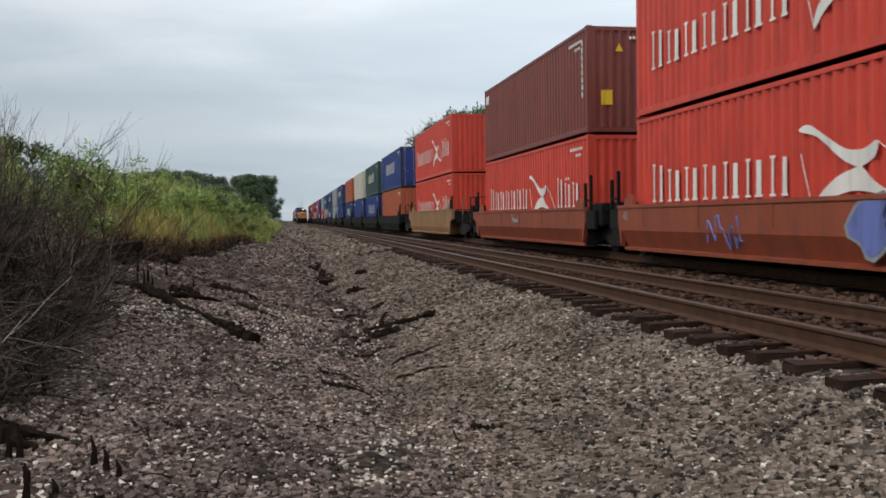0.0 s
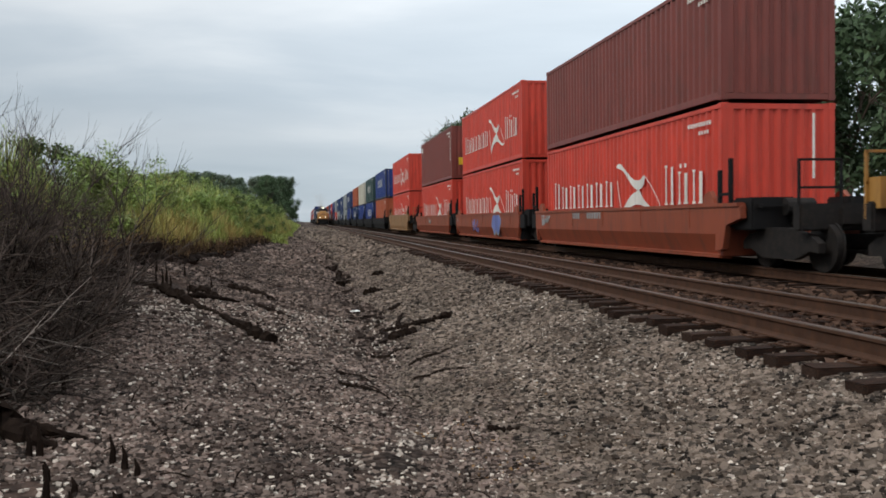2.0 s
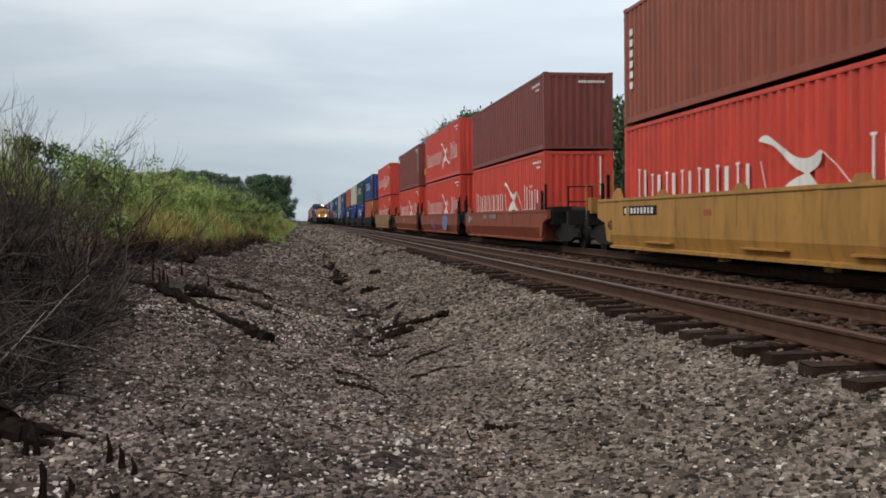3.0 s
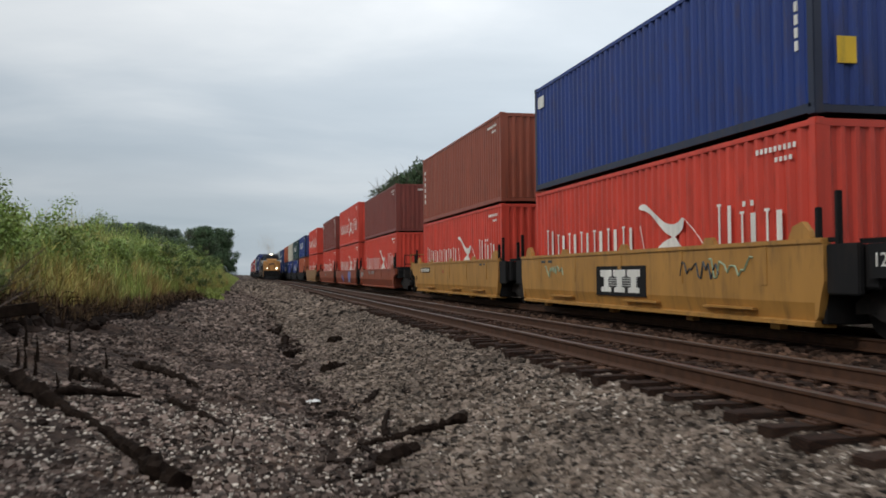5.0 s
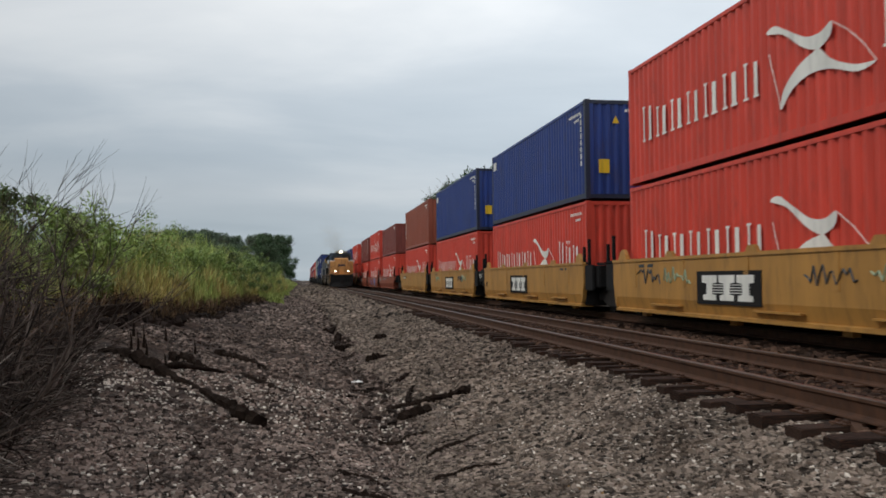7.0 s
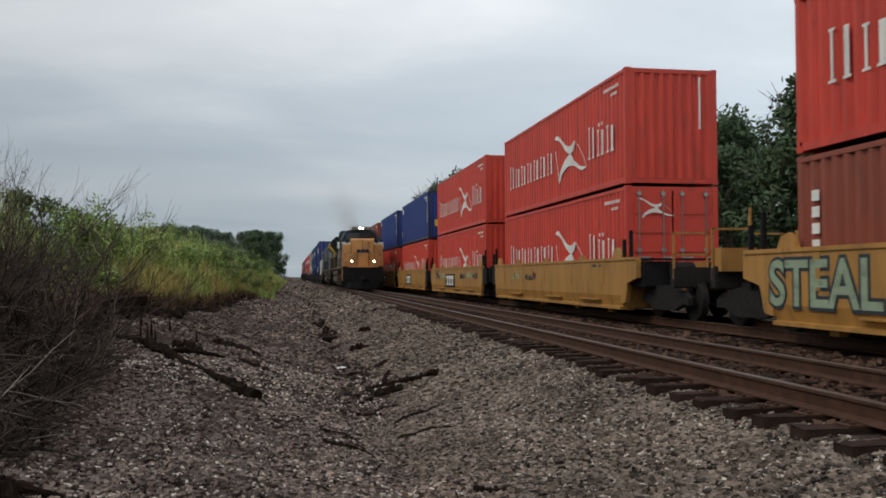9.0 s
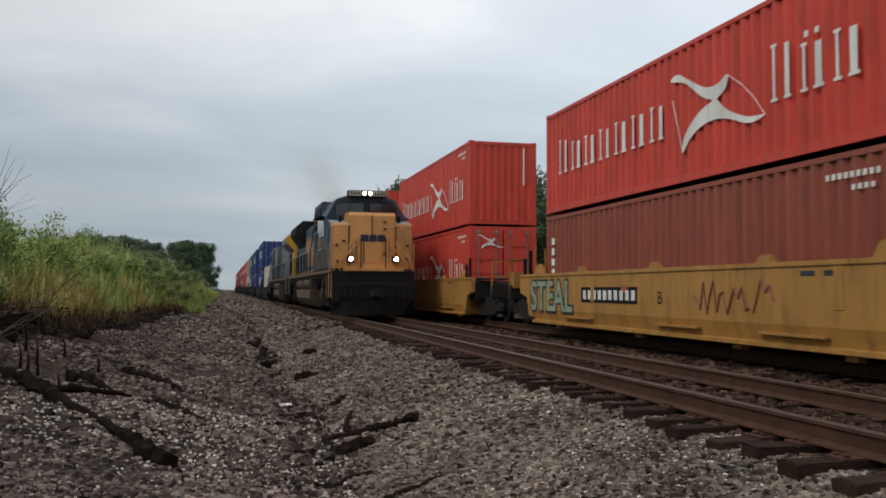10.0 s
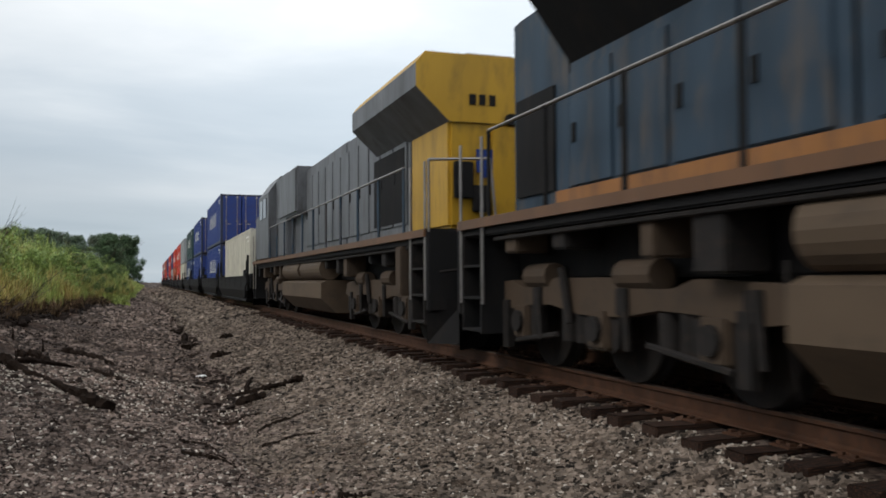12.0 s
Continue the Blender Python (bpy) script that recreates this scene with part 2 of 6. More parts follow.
def ground_material():
    m = bpy.data.materials.new("gravel_and_soil")
    m.use_nodes = True
    n, l = m.node_tree.nodes, m.node_tree.links
    b = n["Principled BSDF"]
    b.inputs["Roughness"].default_value = 0.95
    b.inputs["Specular IOR Level"].default_value = 0.15
    co = n.new("ShaderNodeTexCoord")
    pebble = n.new("ShaderNodeTexVoronoi")
    pebble.inputs["Scale"].default_value = 19
    pebble.inputs["Randomness"].default_value = 1.0
    l.new(co.outputs["Object"], pebble.inputs["Vector"])
    tone = n.new("ShaderNodeValToRGB")
    e = tone.color_ramp.elements
    e[0].position, e[0].color = 0.1, (0.018, 0.0125, 0.01, 1)
    e[1].position, e[1].color = 0.97, (0.27, 0.215, 0.18, 1)
    tone.color_ramp.elements.new(0.55).color = (0.085, 0.063, 0.052, 1)
    sepc = n.new("ShaderNodeSeparateColor")
    l.new(pebble.outputs["Color"], sepc.inputs[0])
    l.new(sepc.outputs[0], tone.inputs[0])
    # dark silt between the stones, in drifts; more of it on the bank than on the ballast
    silt = n.new("ShaderNodeTexNoise")
    silt.inputs["Scale"].default_value, silt.inputs["Detail"].default_value = 0.8, 8
    l.new(co.outputs["Object"], silt.inputs["Vector"])
    xyz = n.new("ShaderNodeSeparateXYZ")
    l.new(co.outputs["Object"], xyz.inputs[0])
    where = n.new("ShaderNodeMapRange")
    where.inputs["From Min"].default_value, where.inputs["From Max"].default_value = 1.9, -0.4
    where.inputs["To Min"].default_value, where.inputs["To Max"].default_value = -0.08, 0.17
    l.new(xyz.outputs["X"], where.inputs["Value"])
    both = n.new("ShaderNodeMath")
    l.new(silt.outputs["Fac"], both.inputs[0])
    l.new(where.outputs[0], both.inputs[1])
    fac = n.new("ShaderNodeMapRange")
    fac.inputs["From Min"].default_value, fac.inputs["From Max"].default_value = 0.45, 0.66
    l.new(both.outputs[0], fac.inputs["Value"])
    soil = n.new("ShaderNodeTexNoise")
    soil.inputs["Scale"].default_value, soil.inputs["Detail"].default_value = 9, 10
    l.new(co.outputs["Object"], soil.inputs["Vector"])
    soil_tone = n.new("ShaderNodeValToRGB")
    e = soil_tone.color_ramp.elements
    e[0].position, e[0].color = 0.3, (0.017, 0.012, 0.01, 1)
    e[1].position, e[1].color = 0.75, (0.095, 0.063, 0.049, 1)
    l.new(soil.outputs["Fac"], soil_tone.inputs[0])
    mix = n.new("ShaderNodeMix")
    mix.data_type = "RGBA"
    l.new(fac.outputs[0], mix.inputs["Factor"])
    l.new(tone.outputs[0], mix.inputs["A"])
    l.new(soil_tone.outputs[0], mix.inputs["B"])
    patch = n.new("ShaderNodeTexNoise")
    patch.inputs["Scale"].default_value, patch.inputs["Detail"].default_value, patch.inputs["Roughness"].default_value = 2.2, 9, 0.7
    l.new(co.outputs["Object"], patch.inputs["Vector"])
    patch_tone = n.new("ShaderNodeMapRange")
    patch_tone.inputs["From Min"].default_value, patch_tone.inputs["From Max"].default_value = 0.38, 0.62
    patch_tone.inputs["To Min"].default_value, patch_tone.inputs["To Max"].default_value = 0.45, 1.3
    l.new(patch.outputs["Fac"], patch_tone.inputs["Value"])
    patched = n.new("ShaderNodeVectorMath")
    patched.operation = "SCALE"
    l.new(mix.outputs["Result"], patched.inputs[0])
    l.new(patch_tone.outputs[0], patched.inputs["Scale"])
    # brownish stain beside the ballast
    tan = n.new("ShaderNodeTexNoise")
    tan.inputs["Scale"].default_value, tan.inputs["Detail"].default_value = 0.55, 6
    l.new(co.outputs["Object"], tan.inputs["Vector"])
    tanf = n.new("ShaderNodeMapRange")
    tanf.inputs["From Min"].default_value, tanf.inputs["From Max"].default_value, tanf.inputs["To Max"].default_value = 0.5, 0.7, 0.55
    l.new(tan.outputs["Fac"], tanf.inputs["Value"])
    mix2 = n.new("ShaderNodeMix")
    mix2.data_type, mix2.blend_type = "RGBA", "MULTIPLY"
    mix2.inputs["B"].default_value = (1.0, 0.76, 0.55, 1)
    l.new(tanf.outputs[0], mix2.inputs["Factor"])
    l.new(patched.outputs[0], mix2.inputs["A"])
    # field green far from the line
    far = n.new("ShaderNodeMath")
    far.operation = "ABSOLUTE"
    l.new(xyz.outputs["X"], far.inputs[0])
    farf = n.new("ShaderNodeMapRange")
    farf.inputs["From Min"].default_value, farf.inputs["From Max"].default_value = 19, 26
    l.new(far.outputs[0], farf.inputs["Value"])
    mix3 = n.new("ShaderNodeMix")
    mix3.data_type = "RGBA"
    mix3.inputs["B"].default_value = (0.07, 0.1, 0.03, 1)
    l.new(farf.outputs[0], mix3.inputs["Factor"])
    l.new(mix2.outputs["Result"], mix3.inputs["A"])
    l.new(mix3.outputs["Result"], b.inputs["Base Color"])
    bp = n.new("ShaderNodeBump")
    bp.inputs["Strength"].default_value, bp.inputs["Distance"].default_value = 0.9, 0.03
    bp.invert = True
    l.new(pebble.outputs["Distance"], bp.inputs["Height"])
    l.new(bp.outputs[0], b.inputs["Normal"])
    return m


GROUND = ground_material()


# ---- mesh helpers ----
def mesh_of(bm, name, *materials):
    me = bpy.data.meshes.new(name)
    bm.normal_update()
    bm.to_mesh(me)
    bm.free()
    for m in materials:
        me.materials.append(m)
    return me


def part(name, bm, material, parent=None, label="", at=None):
    """One mesh object from a bmesh (or from a mesh already made) under its thing or part."""
    me = bm if isinstance(bm, bpy.types.Mesh) else mesh_of(bm, name, material)
    ob = new(name, me)
    ob.parent = parent
    if at is not None:
        ob.matrix_basis = at
    if label:
        ob["label"] = label
    return ob


def box(bm, x0, x1, y0, y1, z0, z1, bevel=0.0):
    m = Matrix.Translation(((x0 + x1) / 2, (y0 + y1) / 2, (z0 + z1) / 2)) @ Matrix.Diagonal((abs(x1 - x0), abs(y1 - y0), abs(z1 - z0), 1))
    made = bmesh.ops.create_cube(bm, size=1, matrix=m)["verts"]
    if bevel:
        edges = list({e for v in made for e in v.link_edges})
        bmesh.ops.bevel(bm, geom=edges, offset=bevel, segments=2, affect="EDGES", clamp_overlap=True)
    return bm


def boxes(*rows, bevel=0.0):
    bm = bmesh.new()
    for r in rows:
        box(bm, *r, bevel=bevel)
    return bm


def rod(bm, a, b, r, n=8, r2=None):
    a, b = Vector(a), Vector(b)
    m = Matrix.Translation((a + b) / 2) @ (b - a).to_track_quat("Z", "Y").to_matrix().to_4x4()
    bmesh.ops.create_cone(bm, cap_ends=True, segments=n, radius1=r, radius2=r if r2 is None else r2, depth=(b - a).length, matrix=m)
    return bm


def pipe(points, r, n=8):
    bm = bmesh.new()
    for a, b in zip(points, points[1:]):
        rod(bm, a, b, r, n)
    return bm


def prism(outline, a, b, axis="Y"):
    """An outline extruded from a to b; the outline is in the two other axes, in order."""
    bm = bmesh.new()

    def at(p, d):
        return {"X": (d, p[0], p[1]), "Y": (p[0], d, p[1]), "Z": (p[0], p[1], d)}[axis]

    lo = [bm.verts.new(at(p, a)) for p in outline]
    hi = [bm.verts.new(at(p, b)) for p in outline]
    for i in range(len(outline)):
        j = (i + 1) % len(outline)
        bm.faces.new((lo[i], lo[j], hi[j], hi[i]))
    bm.faces.new(lo[::-1])
    bm.faces.new(hi)
    bmesh.ops.recalc_face_normals(bm, faces=bm.faces)
    return bm


def empty(name, m=None):
    ob = new(name)
    ob.empty_display_size = 0.3
    if m is not None:
        ob.matrix_basis = m
    return ob


# ---- ground ----
PROFILE = [(-400, 0.9), (-60, 0.8), (-20, 0.7), (-8, 0.6), (-5, 0.46), (-4.2, 0.4), (-3.8, 0.32), (-3.5, 0.02), (-2.5, -0.24), (-1.6, -0.42), (-0.6, -0.62), (0.2, -0.74), (0.7, -0.82), (1.05, -0.86), (1.4, -0.84),
           (1.9, -0.78), (2.6, -0.65), (3.3, -0.47), (3.75, -0.345), (4.0, -0.28), (4.4, -0.245), (6.2, -0.25), (7.0, -0.3), (8.2, -0.27), (11.2, -0.27), (12.5, -0.7), (14, -0.9), (20, -0.5), (60, -0.2), (400, 0)]


def ground_z(x, y, rough=True):
    z = float(np.interp(x, [p[0] for p in PROFILE], [p[1] for p in PROFILE]))
    if rough and x < 3.9 and x > -30:
        fade = min(1, max(0, (3.9 - x) / 1.5))
        z += fade * (0.10 * noise.noise((x * 0.45, y * 0.28, 3.1)) + 0.06 * noise.noise((x * 1.3, y * 0.9, 7.7)) + 0.025 * noise.noise((x * 4.0, y * 3.1, 1.2)))
        # the washed-out gully at the foot of the bank
        c = 1.0 + 0.18 * noise.noise((0.3, y * 0.33, 9.0))
        z -= 0.14 * max(0, 0.6 + noise.noise((4.0, y * 0.5, 2.0))) * math.exp(-((x - c) / 0.22) ** 2)
        # broken edge of the bank
        if -5.2 < x < -2:
            z += 0.16 * noise.noise((x * 0.9, y * 0.5, 5.0))
    return z


def build_ground():
    xs = [-400, -200, -100, -60, -40, -30, -20, -14, -10, -8] + list(np.arange(-7, 4.3, 0.11)) + [4.4, 4.8, 5.4, 6.0, 6.4, 7, 7.6, 8.2, 9, 10, 11.2, 12, 12.5, 14, 17, 20, 40, 60, 100, 200, 400]
    ys = [-400, -200, -100, -50, -25, -12, -6] + list(np.arange(-3, 24, 0.12)) + list(np.arange(24, 60, 0.4)) + list(np.arange(60, 160, 2.5)) + [170, 200, 260, 340, 450, 600, 900, 1400, 2200]
    verts = [(x, y, ground_z(x, y)) for y in ys for x in xs]
    w = len(xs)
    faces = [(j * w + i, j * w + i + 1, (j + 1) * w + i + 1, (j + 1) * w + i) for j in range(len(ys) - 1) for i in range(w - 1)]
    me = bpy.data.meshes.new("ground")
    me.from_pydata(verts, [], faces)
    me.shade_smooth()
    me.materials.append(GROUND)
    return tagged(new("ground", me), "dark soil and grey gravel sloping from bank to track bed", "ground", kind="structure")


build_ground()

# ---- railway tracks ----
C1, C2 = 5.2, 9.32   # centres of the two tracks
GAUGE = 1.505       # between the middles of the rail heads
TIE_PITCH = 0.53


def rail_mesh():
    half = [(0.0, 0.0), (0.03, 0.0), (0.037, -0.008), (0.037, -0.035), (0.012, -0.05), (0.009, -0.145), (0.03, -0.16), (0.075, -0.172), (0.076, -0.185)]
    outline = half[1:] + [(-x, z) for x, z in reversed(half[1:])]
    bm = prism(outline, -60, 900)
    for f in bm.faces:
        f.material_index = 1 if f.normal.z > 0.5 and f.calc_center_median().z > -0.01 else 0
    return mesh_of(bm, "rail", RAIL_RUST, RAIL_TOP)


RAIL = rail_mesh()
TIE_MESHES = []
rng = random.Random(5)
for k in range(4):
    bm = boxes((-1.3, 1.3, -0.115, 0.115, -0.18, 0), bevel=0.012)
    bmesh.ops.subdivide_edges(bm, edges=[e for e in bm.edges if abs(e.verts[0].co.x - e.verts[1].co.x) > 1], cuts=5)
    for v in bm.verts:
        v.co += Vector((rng.uniform(-1, 1) * 0.012, rng.uniform(-1, 1) * 0.008, rng.uniform(-1, 1) * 0.007))
    TIE_MESHES.append(mesh_of(bm, "tie", TIE))
PLATE = mesh_of(boxes((-0.17, 0.17, -0.1, 0.1, 0, 0.016), (-0.13, -0.09, -0.07, -0.03, 0.01, 0.035), (0.09, 0.13, 0.03, 0.07, 0.01, 0.035), (-0.13, -0.09, 0.04, 0.08, 0.01, 0.035)), "tie_plate", RAIL_RUST)


def build_track(cx, label, n_parts):
    track = tagged(empty("railway_track", pose(cx, 0, 0)), label, "railway track", kind="structure")
    for side in (-1, 1):
        part("rail", RAIL, None, track, at=pose(side * GAUGE / 2, 0, 0))
    r = random.Random(int(cx * 10))
    y0 = -4.0
    for i in range(n_parts):
        tie = part("tie", TIE_MESHES[r.randrange(4)], None, track, at=pose(r.uniform(-0.1, 0.07), y0 + i * TIE_PITCH + r.uniform(-0.03, 0.03), -0.2 + r.uniform(-0.02, 0.004), 0, r.uniform(-0.5, 0.5), r.uniform(-2.2, 2.2)))
        if i < 110 and cx == C1:
            for side in (-1, 1):
                part("tie_plate", PLATE, None, tie, at=pose(side * GAUGE / 2, 0, 0.0))
    verts, faces = [], []
    y = y0 + n_parts * TIE_PITCH
    while y < 420:
        k = len(verts)
        verts += [(x, y + dy, z) for x in (-1.3, 1.3) for dy in (-0.115, 0.115) for z in (-0.38, -0.2)]
        faces += [(k, k + 1, k + 3, k + 2), (k + 4, k + 6, k + 7, k + 5), (k + 1, k + 5, k + 7, k + 3), (k, k + 4, k + 5, k + 1), (k + 2, k + 3, k + 7, k + 6)]
        y += TIE_PITCH
    me = bpy.data.meshes.new("far_ties")
    me.from_pydata(verts, [], faces)
    me.materials.append(TIE)
    tagged(part("far_ties", me, None, track), kind="stuff")
    return track


build_track(C1, "rusty steel rails on dark wooden ties, near track", 290)
build_track(C2, "rusty steel rails on dark wooden ties beneath the stack train", 220)

# ---- containers ----
CL, CW = 12.19, 2.438


def corrugated(length, z0, z1, pitch=0.278, depth=0.058):
    """A corrugated sheet along y, outer face at x=0 facing -x."""
    ys, xs = [], []
    n = int((length - 0.02) / pitch)
    start = -n * pitch / 2
    ys.append(-length / 2), xs.append(0.0)
    for i in range(n):
        a = start + i * pitch
        for f, d in ((0.15, 0), (0.34, depth), (0.66, depth), (0.85, 0)):
            ys.append(a + f * pitch), xs.append(d)
    ys.append(length / 2), xs.append(0.0)
    bm = bmesh.new()
    lo = [bm.verts.new((x, y, z0)) for x, y in zip(xs, ys)]
    hi = [bm.verts.new((x, y, z1)) for x, y in zip(xs, ys)]
    for i in range(len(ys) - 1):
        bm.faces.new((lo[i], hi[i], hi[i + 1], lo[i + 1]))
    bmesh.ops.recalc_face_normals(bm, faces=bm.faces)
    return bm


def letter_bars(rows, x=-1.222, depth=0.004):
    """Plain upright bars of lettering on the -x side: y, z, width, height."""
    bm = bmesh.new()
    for y, z, w, h in rows:
        box(bm, x - depth, x, y - w / 2, y + w / 2, z, z + h)
    return bm


def word_bars(y_start, z, height, n, advance, first=1.0):
    """A word of n characters as plain thin and thick strokes with short feet; y_start is its far end, and it runs towards -y."""
    rows = []
    for i in range(n):
        h = height * (first if i == 0 else 1.0)
        c = y_start - advance * (i + 0.45)
        a, b = c + advance * 0.25, c - advance * 0.2
        thick = advance * (0.2 if i % 3 else 0.15)
        rows += [(a, z, advance * 0.08, h), (b, z, thick, h)]
        foot = 0.045 * height / 0.6
        rows += [(a, z - foot, advance * 0.24, foot), (a, z + h, advance * 0.2, foot), (b, z - foot, thick * 1.6, foot)]
    return rows


def smooth(points, n=5):
    """A closed outline rounded through its points."""
    out = []
    for i in range(len(points)):
        p0, p1, p2, p3 = (Vector(points[(i + k) % len(points)]) for k in (-1, 0, 1, 2))
        for j in range(n):
            t = j / n
            out.append(0.5 * (2 * p1 + (p2 - p0) * t + (2 * p0 - 5 * p1 + 4 * p2 - p3) * t * t + (3 * p1 - p0 - 3 * p2 + p3) * t ** 3))
    return out


def flat_shape(outline, scale, x):
    """A thin flat piece with a rounded outline, on the -x side."""
    bm = prism([(-p.x * scale, p.y * scale) for p in smooth(outline)], x - 0.004, x, "X")
    bmesh.ops.triangulate(bm, faces=bm.faces)
    return bm


def emblem(thing, name, scale, x, at, label):
    """A plain flying shape: a raised wing and a spread lower wing that meet at a narrow waist, and a thin line at each side."""
    upper = [(-1.45, 0.66), (-1.2, 0.74), (-0.75, 0.52), (-0.3, 0.3), (0.1, 0.26), (0.4, 0.36), (0.36, 0.14), (0.08, 0.01), (-0.02, 0.01), (-0.4, 0.16), (-0.95, 0.52)]
    lower = [(-0.02, 0.01), (0.08, 0.01), (0.4, -0.24), (0.95, -0.46), (1.42, -0.52), (1.0, -0.58), (0.35, -0.38), (-0.2, -0.34), (-0.7, -0.48), (-1.05, -0.75), (-0.95, -0.42), (-0.5, -0.12)]
    for k, outline in enumerate((upper, lower)):
        part(name, cached((name, k, scale), lambda: mesh_of(flat_shape(outline, scale, x), name, WHITE)), None, thing, label, at)
    for k, line in enumerate(([(-1.4, 0.3), (-1.3, 0.0), (-1.14, -0.45), (-1.05, -0.75)], [(0.42, 0.34), (0.8, 0.1), (1.15, -0.2), (1.42, -0.52)])):
        part("thin_line", cached(("thin_line", k, scale), lambda: mesh_of(pipe([(x, -p * scale, q * scale) for p, q in line], 0.008 * scale, 4), "thin_line", WHITE)), None, thing, "thin white line", at)


CACHE = {}


def cached(key, make):
    if key not in CACHE:
        CACHE[key] = make()
    return CACHE[key]


def container(paint_, label, h=2.896, mark="", door=False, length=CL):
    """A shipping container, its foot at the origin, its length along y; the end at -y has the doors if there are any."""
    key = paint_.name
    frame_paint = BLUE_FRAME if paint_ is BLUE else paint_
    L, hw = length / 2, CW / 2
    thing = tagged(empty("shipping_container"), label, "shipping container")

    def shared(name, tag, make, at=None, m=paint_):
        part(name, cached((name, tag, m.name, length, h), lambda: mesh_of(make(), name, m)), None, thing, at=at)

    shared("side_wall", "a", lambda: corrugated(length - 0.2, 0.14, h - 0.1), pose(-hw + 0.012, 0, 0))
    shared("side_wall", "a", lambda: corrugated(length - 0.2, 0.14, h - 0.1), pose(hw - 0.012, 0, 0, 0, 0, 180))
    shared("end_wall", "e", lambda: corrugated(CW - 0.2, 0.14, h - 0.1, 0.25, 0.045), pose(0, L - 0.012, 0, 0, 0, -90))
    shared("roof", "r", lambda: boxes((-hw + 0.05, hw - 0.05, -L + 0.05, L - 0.05, h - 0.05, h - 0.015)))
    shared("floor", "f", lambda: boxes((-hw + 0.05, hw - 0.05, -L + 0.05, L - 0.05, 0.08, 0.14)), m=BLACK)
    for sx in (-1, 1):
        shared("bottom_rail", "b", lambda: boxes((-0.03, 0.03, -L + 0.1, L - 0.1, 0.03, 0.17)), pose(sx * (hw - 0.035), 0, 0), m=frame_paint)
        shared("top_rail", "t", lambda: boxes((-0.03, 0.03, -L + 0.1, L - 0.1, h - 0.11, h - 0.02), bevel=0.008), pose(sx * (hw - 0.033), 0, 0))
        for sy in (-1, 1):
            shared("corner_post", "p", lambda: boxes((-0.075, 0.075, -0.08, 0.08, 0.1, h - 0.1), bevel=0.012), pose(sx * (hw - 0.08), sy * (L - 0.085), 0), m=frame_paint)
            for z in (0.0, h - 0.118):
                shared("corner_casting", "c", lambda: boxes((-0.081, 0.081, -0.089, 0.089, 0, 0.118), bevel=0.01), pose(sx * (hw - 0.081), sy * (L - 0.089), z), m=frame_paint)
    for sy in (-1, 1):
        for z in (0.02, h - 0.13):
            shared("end_rail", "s", lambda: boxes((-hw + 0.15, hw - 0.15, -0.04, 0.04, 0, 0.11)), pose(0, sy * (L - 0.05), z), m=frame_paint)
    if not door:
        shared("end_wall", "e", lambda: corrugated(CW - 0.2, 0.14, h - 0.1, 0.25, 0.045), pose(0, -L + 0.012, 0, 0, 0, 90))
    else:
        for sx in (-1, 1):
            d = part("door", cached(("door", key, h), lambda: mesh_of(door_leaf(h), "door", paint_)), None, thing, at=pose(sx * 0.565, -L + 0.03, 0))
            step = (h - 0.55) / 5
            for i in range(5):
                part("door_panel", cached(("dp", key, h), lambda: mesh_of(boxes((-0.46, 0.46, -0.045, -0.015, 0.06, step - 0.04), bevel=0.012), "door_panel", paint_)), None, d, at=pose(0, 0, 0.25 + i * step))
            for k, px in enumerate((-0.33, 0.3)):
                part("lock_rod", cached(("rod", h), lambda: mesh_of(lock_rod(h), "lock_rod", STEEL)), None, d, "galvanised locking bar", pose(px, -0.05, 0))
    # identification panels on the near end and side, too small to read
    tagged(part("number_mark", cached(("num", h), lambda: mesh_of(letter_bars([(-L + 0.5 + 0.12 * i, h - 0.38, 0.07, 0.085) for i in range(9)] + [(-L + 0.6 + 0.12 * i, h - 0.55, 0.07, 0.075) for i in range(4)], -1.213, 0.006), "number_mark", WHITE)), None, thing), kind="stuff")
    if not door and mark != "bird":
        tagged(part("end_number_mark", cached(("endnum", h), lambda: mesh_of(boxes(*[(0.0 + i * 0.105, 0.07 + i * 0.105, -L + 0.0, -L + 0.012, h - 0.36, h - 0.28) for i in range(9)]), "end_number_mark", WHITE)), None, thing), kind="stuff")
    if mark == "bird":
        for tag, word in (("hs1", word_bars(L - 0.82, 1.0, 0.6, 7, 0.79, 1.25)), ("hs2", word_bars(-L + 2.75, 0.98, 0.62, 3, 0.7, 1.28) + [(-L + 1.85, 1.72, 0.09, 0.09), (-L + 1.62, 1.72, 0.09, 0.09)])):
            tagged(part("lettering", cached((tag, h), lambda: mesh_of(letter_bars(word), "lettering", WHITE)), None, thing, "white lettering"), kind="stuff")
        emblem(thing, "emblem", 1.0, -1.223, pose(0, -1.83, 1.31), "white flying emblem")
    if mark == "label":
        part("warning_label", cached("lab", lambda: mesh_of(boxes((-0.82, -0.5, -L - 0.004, -L + 0.012, 0.75, 1.15)), "warning_label", LABEL_Y)), None, thing, "yellow warning label")
        part("warning_triangle", cached("tri", lambda: mesh_of(prism([(-0.4, 2.2), (-0.18, 2.2), (-0.29, 2.42)], -L - 0.004, -L + 0.012), "warning_triangle", LABEL_Y)), None, thing, "yellow warning triangle")
        part("side_label", cached("sl", lambda: mesh_of(boxes((-1.224, -1.2, L - 0.75, L - 0.3, h - 0.62, h - 0.3)), "side_label", WHITE)), None, thing, "white label")
